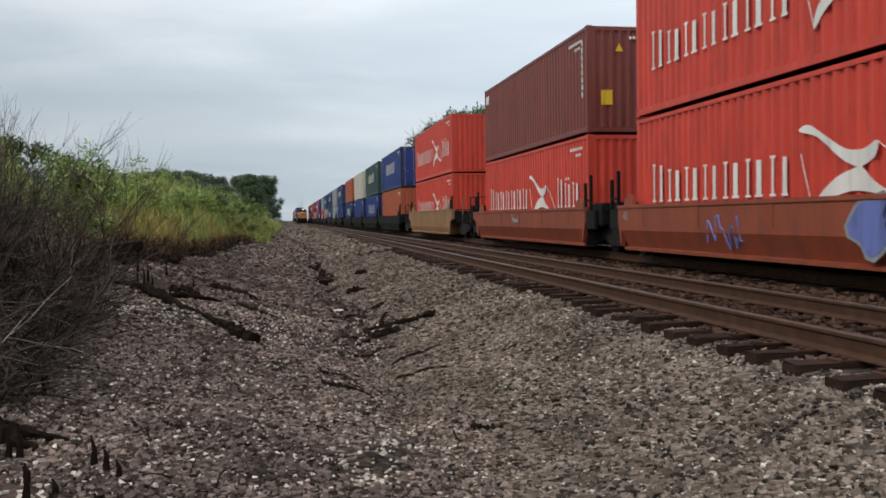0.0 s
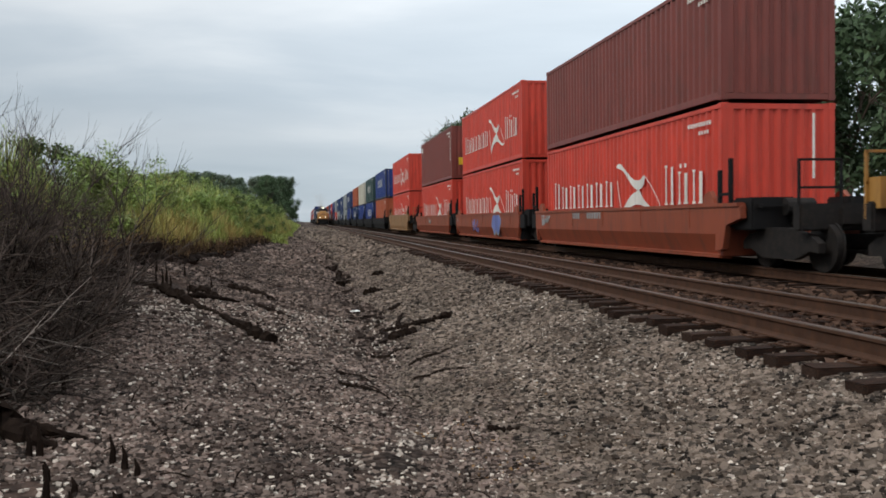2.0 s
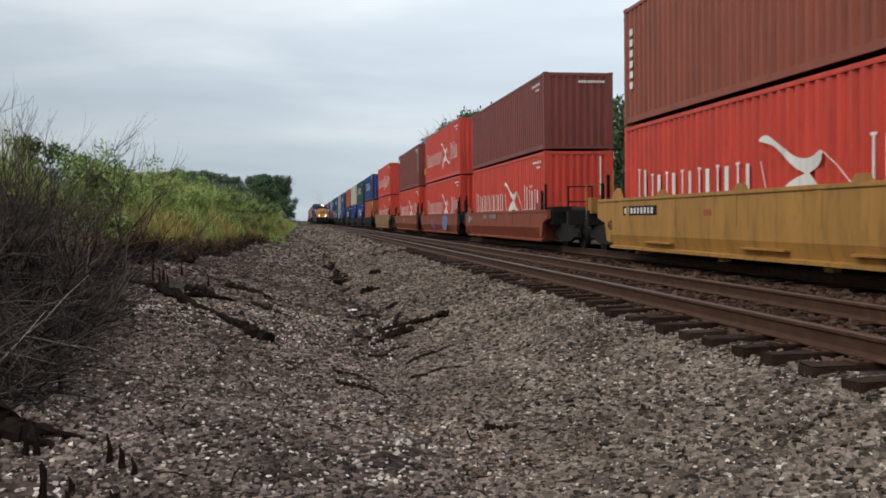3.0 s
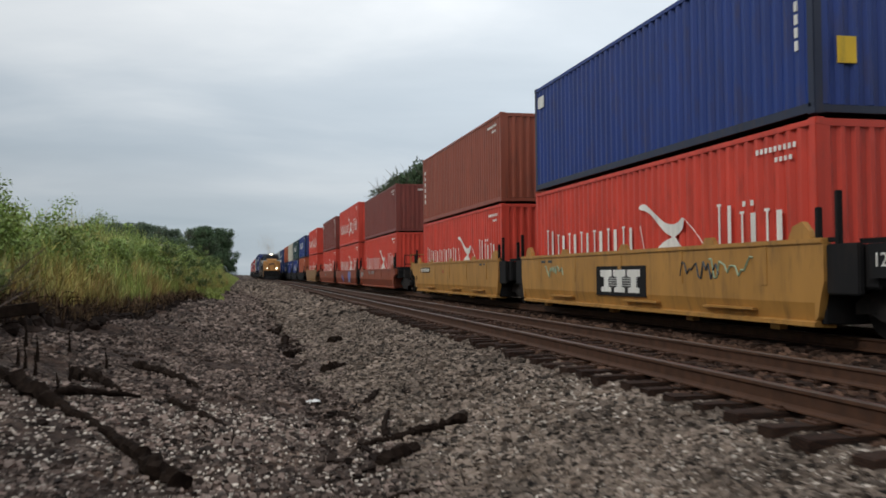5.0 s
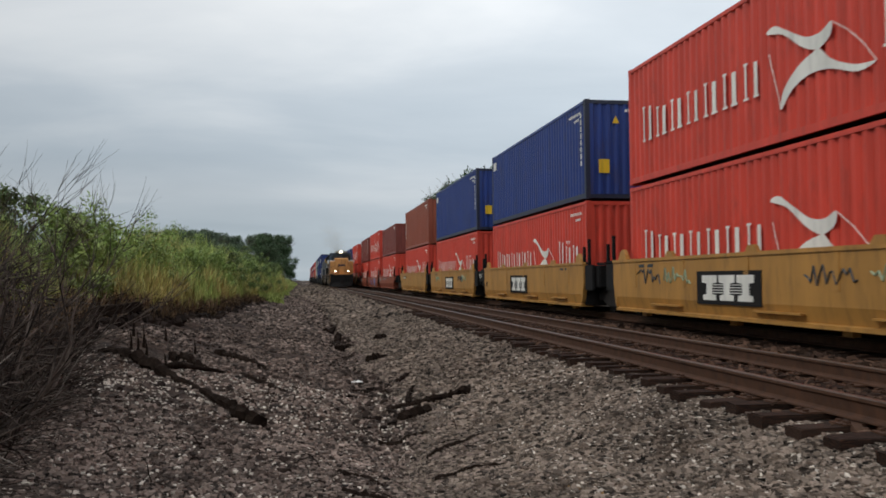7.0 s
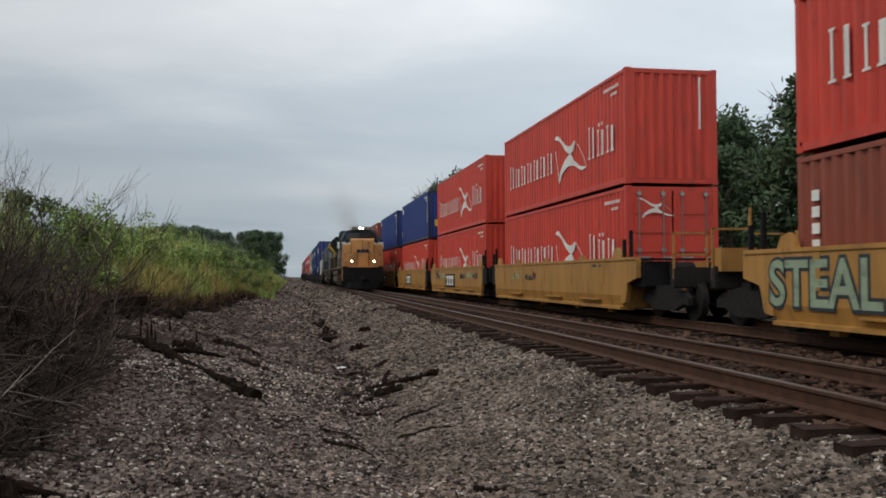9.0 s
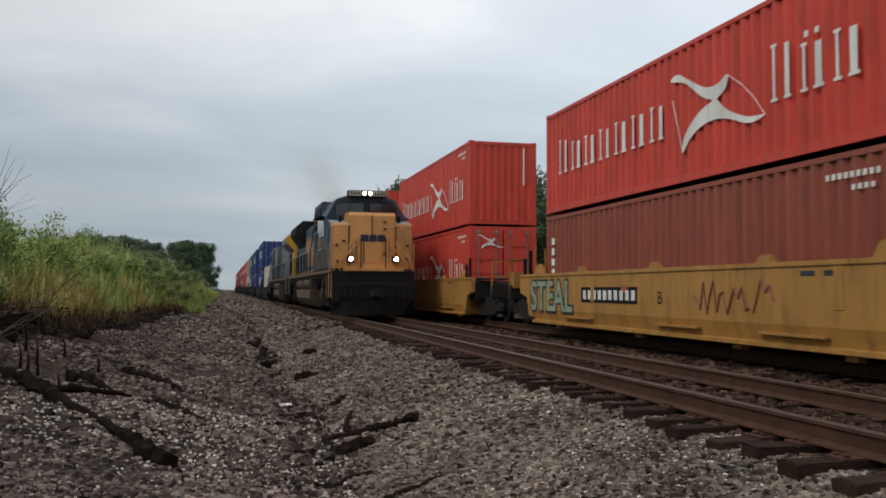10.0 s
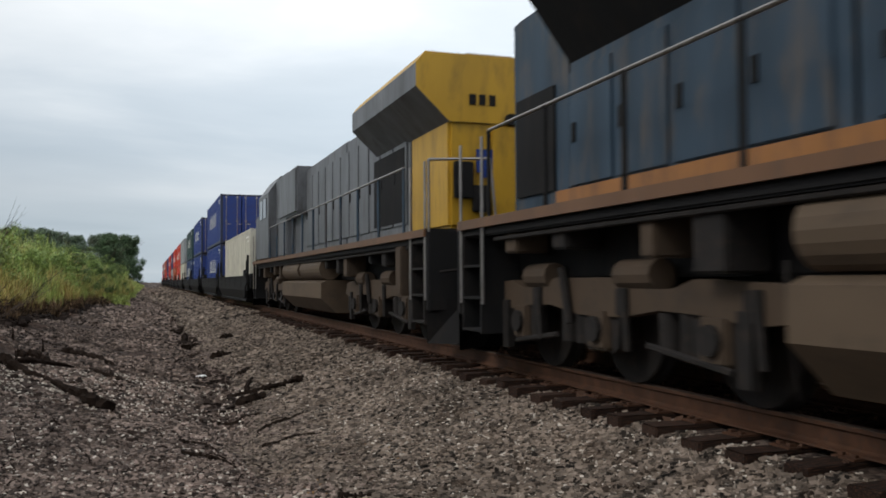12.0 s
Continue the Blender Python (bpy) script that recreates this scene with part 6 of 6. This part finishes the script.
SHRUB_LIGHT = mat("shrub_leaves", (0.2, 0.26, 0.06), 0.55, 0, 0.3, 0.8, per_piece=0.4)
for i, (x, y, h, w, m) in enumerate(((-4.7, 20.5, 1.9, 0.9, 1), (-5.1, 24, 2.1, 1.0, 1), (-5.3, 24.5, 2.2, 0.9, 0), (-4.6, 29, 1.7, 0.9, 1), (-4.4, 36, 1.8, 1.0, 0), (-4.2, 44, 1.9, 1.1, 0), (-3.9, 52, 2.0, 1.2, 1), (-3.6, 48, 2.4, 1.3, 2), (-3.4, 56, 2.7, 1.5, 2), (-3.2, 66, 3.0, 1.6, 2), (-3.0, 80, 3.0, 1.6, 2), (-6.2, 22.5, 2.6, 1.4, 2), (-3.8, 62, 2.3, 1.3, 0), (-3.6, 75, 2.6, 1.4, 0), (-3.9, 90, 3.2, 1.6, 0))):
    shrub(x, y, h, w, 40 + i, (LEAF, SHRUB_LIGHT, DARK_LEAF)[m], ("green", "yellow-green", "dark green")[m] + " leafy shrub on the bank")


def grow(tree, start, way, length, radius, depth, r, tips, spread=0.6, bend=0.18, keep=3):
    """Branches of a bush or tree: tapered lengths that fork."""
    a = Vector(start)
    d = Vector(way).normalized()
    for k in range(keep):
        b = a + d * (length / keep)
        rod(tree, a, b, radius * (1 - 0.22 * k), 5 if depth < 3 else 4, radius * (1 - 0.22 * (k + 1)))
        a = b
        d = (d + Vector((r.uniform(-1, 1), r.uniform(-1, 1), r.uniform(-0.6, 0.9))) * bend).normalized()
        if depth > 0:
            for _ in range(1 if k else 0):
                side = (d + Vector((r.uniform(-1, 1), r.uniform(-1, 1), r.uniform(-0.3, 0.6))) * spread).normalized()
                grow(tree, a, side, length * r.uniform(0.5, 0.72), radius * 0.5, depth - 1, r, tips, spread, bend, keep)
    tips.append(tuple(a))
    if depth > 0:
        for _ in range(2):
            side = (d + Vector((r.uniform(-1, 1), r.uniform(-1, 1), r.uniform(-0.2, 0.5))) * spread).normalized()
            grow(tree, a, side, length * r.uniform(0.55, 0.8), radius * 0.45, depth - 1, r, tips, spread, bend, keep)


def bare_bush(x, y, height, seed, stems=6):
    r = random.Random(seed)
    bush = tagged(empty("bare_bush", pose(x, y, ground_z(x, y) - 0.05)), "leafless grey-brown bush on the bank", "bush", "bare bushes")
    for i in range(stems):
        bm = bmesh.new()
        a = r.uniform(0, 6.28)
        grow(bm, (0.12 * math.cos(a), 0.12 * math.sin(a), 0), (0.6 * math.cos(a), 0.6 * math.sin(a), 1.0), height * r.uniform(0.34, 0.48), 0.019, 3, r, [], 0.62, 0.2, 3)
        part("stem", bm, DEAD_WOOD, bush)
    return bush


bare_bush(-2.3, 8.6, 2.3, 3, 7)
bare_bush(-2.75, 9.4, 2.2, 4, 7)
bare_bush(-3.1, 8.4, 2.4, 5, 7)
bare_bush(-3.7, 10.2, 2.3, 6, 7)
bare_bush(-2.7, 7.7, 1.7, 9, 6)


def twigs(name, label, places, material, seed, widths=(0.004, 0.006, 0.009), reach=0.24, sag=0.35, joints=3):
    """Thin bent twigs, three-sided, each from its place in three lengths; too many to count."""
    r = random.Random(seed)
    vs, fs = [], []
    for x, y, up in places:
        p = Vector((x, y, ground_z(x, y) + up))
        d = Vector((r.uniform(-1, 1), r.uniform(-1, 1), r.uniform(-0.25, 0.8))).normalized()
        w = r.choice(widths)
        k = len(vs)
        for j in range(joints + 1):
            s = d.cross(Vector((0.3, 0.2, 1))).normalized() * w * (1 - 0.22 * j)
            u = d.cross(s).normalized() * w * (1 - 0.22 * j)
            vs += [p + s, p - s * 0.5 + u * 0.87, p - s * 0.5 - u * 0.87]
            p = p + d * r.uniform(0.5, 1.15) * reach
            d = (d + Vector((r.uniform(-1, 1), r.uniform(-1, 1), -sag)) * 0.35).normalized()
        for j in range(joints):
            for i in range(3):
                a, b = k + 3 * j + i, k + 3 * j + (i + 1) % 3
                fs.append((a, b, b + 3, a + 3))
    me = bpy.data.meshes.new(name)
    me.from_pydata(vs, [], fs)
    me.materials.append(material)
    return tagged(new(name, me), label, "brushwood", kind="stuff")


rt = random.Random(8)
heap = []
for i in range(6500):
    y = rt.uniform(6.4, 12.5)
    x = -1.9 - 0.1 * (y - 7) - 2.6 * rt.random()
    heap.append((x, y, rt.random() ** 1.4 * 1.15 * min(1, max(0, (-1.75 - x) / 1.1))))
twigs("brush_tangle", "tangle of dead brown twigs under the bushes", heap, TANGLE, 8)
snags = [(-2.0 - 1.6 * rt.random(), rt.uniform(6.2, 9.5), 0.5 * rt.random() ** 1.5) for i in range(150)]
twigs("pale_twigs", "bleached grey twigs among the dead brush", snags, PALE_TWIG, 12, (0.004, 0.006, 0.008), 0.26, 0.2)
litter_ = [(rt.uniform(-3.3, 2.0), 4 + 24 * rt.random() ** 1.3, 0.02) for i in range(380)]
twigs("fallen_twigs", "thin dead twigs strewn over bank and gully", litter_, DARK_WOOD, 9, (0.003, 0.005, 0.008), 0.1, 0.8)
roots = []
for i in range(900):
    y = 13 + 40 * rt.random() ** 1.4
    x = edge_x(y) + rt.uniform(-0.15, 0.75)
    roots.append((x, y, rt.uniform(0.0, 0.25)))
twigs("bank_roots", "dark roots and dead stems at the broken edge of the bank", roots, DARK_WOOD, 10, (0.008, 0.012, 0.018), 0.16, 0.9)


def make_tree(height, crown, seed, leaf=0.13, n=55, trunk_share=0.3, leaves=TREE_LEAF):
    r = random.Random(seed)
    tree = tagged(empty("tree"), "dark green leafy tree beside the railway", "tree")
    bm, tips = bmesh.new(), []
    grow(bm, (0, 0, -0.3), (0.05, 0.02, 1), height * 0.42, height * 0.022, 3, r, tips, 0.75, 0.14, 3)
    part("trunk", bm, BARK, tree)
    cs = []
    for k in range(n):
        a, u = r.uniform(0, 6.28), r.random()
        z = height * (trunk_share + (0.97 - trunk_share) * r.random() ** 0.8)
        w = crown * (0.35 + 0.65 * math.sin(math.pi * min(1, max(0.05, (z / height - trunk_share + 0.22) / (1.22 - trunk_share))))) * math.sqrt(u) * r.uniform(0.75, 1.15)
        cs.append((w * math.cos(a), w * math.sin(a), z))
    part("crown", leaf_cloud(cs, 140, leaf * 0.88, height * 0.085, leaves, seed), None, tree)
    return tree


PROTOS = [make_tree(h, w, s, lf, n, ts) for h, w, s, lf, n, ts in ((9.0, 2.8, 1, 0.15, 70, 0.1), (11.0, 3.2, 2, 0.17, 75, 0.15), (13.5, 3.4, 3, 0.2, 70, 0.2), (7.0, 2.9, 4, 0.13, 70, 0.05), (16.0, 5.5, 5, 0.3, 80, 0.06))]
# far tree, its haze painted into the leaf colour
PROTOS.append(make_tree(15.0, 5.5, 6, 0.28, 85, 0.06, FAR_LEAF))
used = set()


def plant(i, x, y):
    m = pose(x, y, ground_z(x, y, False), 0, 0, rg.uniform(0, 360))
    if i not in used:
        used.add(i)
        PROTOS[i].matrix_basis = m
        return
    copy_thing(PROTOS[i], m)


# the wood behind the far track
y = 16.0
while y < 420:
    plant(2 if (88 < y < 125) else rg.choice((0, 1, 3, 0)), rg.uniform(18.5, 22.0), y)
    if rg.random() < 0.6:
        plant(rg.choice((0, 1, 3)), rg.uniform(23, 27), y + 2)
    y += rg.uniform(3.2, 4.6) if y < 130 else rg.uniform(7, 11)
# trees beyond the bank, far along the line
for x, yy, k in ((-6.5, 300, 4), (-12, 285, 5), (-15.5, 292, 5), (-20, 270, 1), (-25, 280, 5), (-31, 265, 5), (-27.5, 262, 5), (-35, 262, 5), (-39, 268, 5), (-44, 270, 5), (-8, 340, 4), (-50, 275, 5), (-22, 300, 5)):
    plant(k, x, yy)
plant(3, -5.0, 128), plant(0, -6.5, 165), plant(3, -6.0, 205)
for yy in range(70, 240, 9):
    plant(3 if yy % 2 else 3, -9.5 - rg.uniform(0, 6), yy) if yy % 3 == 0 else None


# ---- wood and litter on the ground ----
def log(name, label, points, radii, material=DARK_WOOD, forks=(), seed=1):
    """A fallen branch lying along its points, knotty, with its forks as parts."""
    r = random.Random(seed)

    def limb(pts, rad):
        bm = bmesh.new()
        rings = []
        n = 9
        fine = [j * (len(pts) - 1) / (4 * len(pts)) for j in range(4 * len(pts) + 1)]
        bow = [r.uniform(-0.3, 0.3) for _ in fine]
        cut = [(min(int(t), len(pts) - 2), t - min(int(t), len(pts) - 2)) for t in fine]
        rad = [(rad[k] * (1 - f) + rad[k + 1] * f) * r.uniform(0.78, 1.25) for k, f in cut]
        pts = [tuple(pts[k][c] * (1 - f) + pts[k + 1][c] * f + (q * w if c < 2 else 0) for c in range(3)) for (k, f), q, w in zip(cut, bow, rad)]
        for i, ((x, y, up), w) in enumerate(zip(pts, rad)):
            j = min(i, len(pts) - 2)
            d = Vector((pts[j + 1][0] - pts[j][0], pts[j + 1][1] - pts[j][1], 0)).normalized()
            s = Vector((-d.y, d.x, 0))
            c = Vector((x, y, ground_z(x, y) + up + w * 0.55))
            rings.append([bm.verts.new(c + (s * math.cos(a) + Vector((0, 0, 1)) * math.sin(a)) * w * r.uniform(0.75, 1.25)) for a in np.linspace(0, 2 * math.pi, n, endpoint=False)])
        for p, q in zip(rings, rings[1:]):
            for i in range(n):
                bm.faces.new((p[i], p[(i + 1) % n], q[(i + 1) % n], q[i]))
        bm.faces.new(rings[0][::-1]), bm.faces.new(rings[-1])
        bmesh.ops.recalc_face_normals(bm, faces=bm.faces)
        return bm

    thing = part(name, limb(points, radii), material)
    tagged(thing, label, "fallen branch")
    for pts, rad in forks:
        part("fork", limb(pts, rad), material, thing)
    return thing


def along(a, b, n, up0=0.0, up1=0.0, wave=0.05, seed=0):
    r = random.Random(seed)
    return [(a[0] + (b[0] - a[0]) * i / n + r.uniform(-wave, wave), a[1] + (b[1] - a[1]) * i / n + r.uniform(-wave, wave), up0 + (up1 - up0) * i / n) for i in range(n + 1)]


log("fallen_branch", "dark forked branch lying on the gravel", along((1.15, 14.35), (2.42, 14.25), 7, 0.0, 0.03), [0.02, 0.035, 0.04, 0.05, 0.055, 0.06, 0.065, 0.07], forks=[(along((1.5, 14.4), (1.72, 15.5), 3, 0.02, 0.06), [0.04, 0.035, 0.03, 0.02])], seed=1)
log("fallen_branch", "dark mossy branch on the gravel", along((1.25, 13.3), (1.75, 13.7), 4), [0.06, 0.09, 0.1, 0.08, 0.04], seed=2)
log("burnt_log", "charred black log lying on the bank", along((-0.5, 12.05), (-1.4, 13.8), 6, 0.0, 0.02), [0.075, 0.09, 0.08, 0.07, 0.055, 0.04, 0.03], seed=3)
log("burnt_log", "long charred branch half buried in the bank", along((-1.4, 13.9), (-3.0, 15.6), 6), [0.035, 0.05, 0.08, 0.1, 0.09, 0.07, 0.04], forks=[(along((-1.9, 14.5), (-1.2, 15.6), 3, 0.1, 0.06), [0.05, 0.04, 0.03, 0.02])], seed=4)
log("burnt_log", "short black log among the stubble", along((-2.3, 6.15), (-1.6, 5.78), 4), [0.1, 0.12, 0.09, 0.06, 0.02], forks=[(along((-2.1, 6.0), (-1.5, 6.0), 3, 0.05, 0.01), [0.05, 0.045, 0.035, 0.015])], seed=5)
log("burnt_log", "charred root lying under the edge of the grass", along((-2.3, 17.6), (-1.5, 16.4), 4), [0.05, 0.09, 0.08, 0.06, 0.03], seed=8)
for i, (a, b, w) in enumerate((((1.2, 9.9), (2.0, 9.95), 0.02), ((0.35, 8.9), (0.85, 8.6), 0.018), ((0.3, 9.6), (0.7, 9.2), 0.015), ((1.3, 10.9), (2.2, 11.4), 0.02), ((1.5, 7.0), (1.75, 6.8), 0.02), ((0.9, 12.2), (2.1, 12.0), 0.022), ((-1.2, 6.7), (-0.95, 6.2), 0.01), ((1.6, 16.5), (2.0, 17.6), 0.03), ((1.5, 21), (1.9, 21.5), 0.06), ((0.9, 24), (1.3, 24.6), 0.06), ((-0.9, 16), (-0.2, 14.8), 0.03), ((-1.6, 19), (-0.6, 17.5), 0.04), ((1.0, 27), (1.2, 29), 0.06), ((0.8, 32), (1.4, 35), 0.07), ((2.1, 26), (2.4, 26.5), 0.06))):
    log("stick", "thin dead stick lying on the ground", along(a, b, 4, wave=0.03, seed=i), [w * 1.5, w * 1.7, w * 1.5, w * 1.3, w * 0.7], seed=20 + i)


def old_tie(x, y, rz, length=2.0):
    bm = boxes((-length / 2, length / 2, -0.12, 0.12, 0, 0.18), bevel=0.02)
    ob = part("discarded_tie", bm, DARK_WOOD, None, "", pose(x, y, ground_z(x, y) + 0.02, 0, -7, rz))
    return tagged(ob, "discarded black wooden tie on the bank edge", "wooden beam")


old_tie(-3.75, 19.0, 20, 1.5)
for i, (x, y, h) in enumerate(((-1.42, 4.9, 0.2), (-1.65, 5.6, 0.22), (-1.72, 5.62, 0.18), (-1.2, 5.5, 0.2), (-1.12, 5.45, 0.14), (-1.5, 5.2, 0.12), (-2.2, 6.6, 0.3), (-1.85, 6.9, 0.2), (-1.3, 5.0, 0.1), (-1.25, 4.75, 0.12), (-1.55, 4.5, 0.12), (-1.05, 4.85, 0.1), (-1.02, 5.3, 0.12), (-2.4, 16, 0.3), (-2.6, 16.4, 0.35), (-2.2, 17, 0.25), (-2.7, 17.5, 0.4), (-1.9, 18, 0.3), (-2.0, 15.2, 0.22), (-2.5, 18.6, 0.3), (-3.0, 18.2, 0.4), (-2.8, 16.9, 0.3))):
    bm = bmesh.new()
    rod(bm, (0, 0, -0.03), (0.01, 0.0, h * 0.55), 0.022 + h * 0.03, 6, 0.016)
    rod(bm, (0.01, 0, h * 0.5), (-0.01, 0.01, h), 0.017, 6, 0.004)
    tagged(part("plant_stub", bm, DARK_WOOD, None, "", pose(x, y, ground_z(x, y))), "short dead stem sticking out of the gravel", "dead stem", "dead stems")
# a crumpled white wrapper
bm = bmesh.new()
bmesh.ops.create_icosphere(bm, subdivisions=3, radius=1)
for v in bm.verts:
    v.co = Vector((v.co.x * 0.11, v.co.y * 0.08, max(-0.02, v.co.z * 0.045))) * (1 + 0.5 * noise.noise(v.co * 3.0))
tagged(part("plastic_wrapper", bm, PAPER, None, "", pose(1.02, 17.8, ground_z(1.02, 17.8) + 0.03)), "crumpled white plastic wrapper in the gully", "litter")


# ---- what moves ----
V1, V2 = 12.2, 25.2
# seconds, and how far the stack train lags behind an even pace
PACE = [(0, 0), (1.5, 0), (3.0, 0), (4.5, 0.3), (4.8, 0.0), (5.0, -1.6), (5.5, -3.0), (6.0, -3.7), (6.5, -1.3), (7.0, -0.8), (8.0, -0.2), (9.5, 0), (10.0, -0.3), (10.5, 0), (12, 0)]
PACE_NEAR = [(0, 0), (3, 0), (6, 0), (9, 0), (9.5, -0.9), (10.0, -4.2), (10.5, -0.6), (10.8, 0.3), (11.0, 0.8), (11.2, 1.2), (11.5, 0.5), (12, 1.1)]


def motions():
    """The stack train on the far track draws away, the train on the near track comes up; both at an even pace."""
    for thing, cx, y0, z, train in MOVING:
        if train == 1:
            walk(thing, [(t, pose(cx, y0 + V1 * t + ease, z)) for t, ease in PACE])
        else:
            walk(thing, [(t, pose(cx, y0 - V2 * t + ease, z)) for t, ease in PACE_NEAR])
    for wheel, x, yy, zz, r, turn in ROLLING:
        rows = []
        n = 360
        for i in range(n + 1):
            t = 12.0 * i / n
            rows.append((t, Matrix.Translation((x, yy, zz)) @ Matrix.Rotation(V2 * t / r * turn, 4, "X")))
        walk(wheel, rows)
    # wheels of the well cars that pass close by
    times, lag = [a for a, _ in PACE], [b for _, b in PACE]
    for nm in "abcdefghij":
        for ob in CARS[nm].children_recursive:
            if ob.name.split(".")[0] == "wheel":
                rest = ob.matrix_basis.copy()
                spot, turned = Matrix.Translation(rest.translation), rest.to_3x3().to_4x4()
                walk(ob, [(i / 30, spot @ Matrix.Rotation(-(V1 * i / 30 + float(np.interp(i / 30, times, lag))) / 0.42, 4, "X") @ turned) for i in range(361)])


motions()
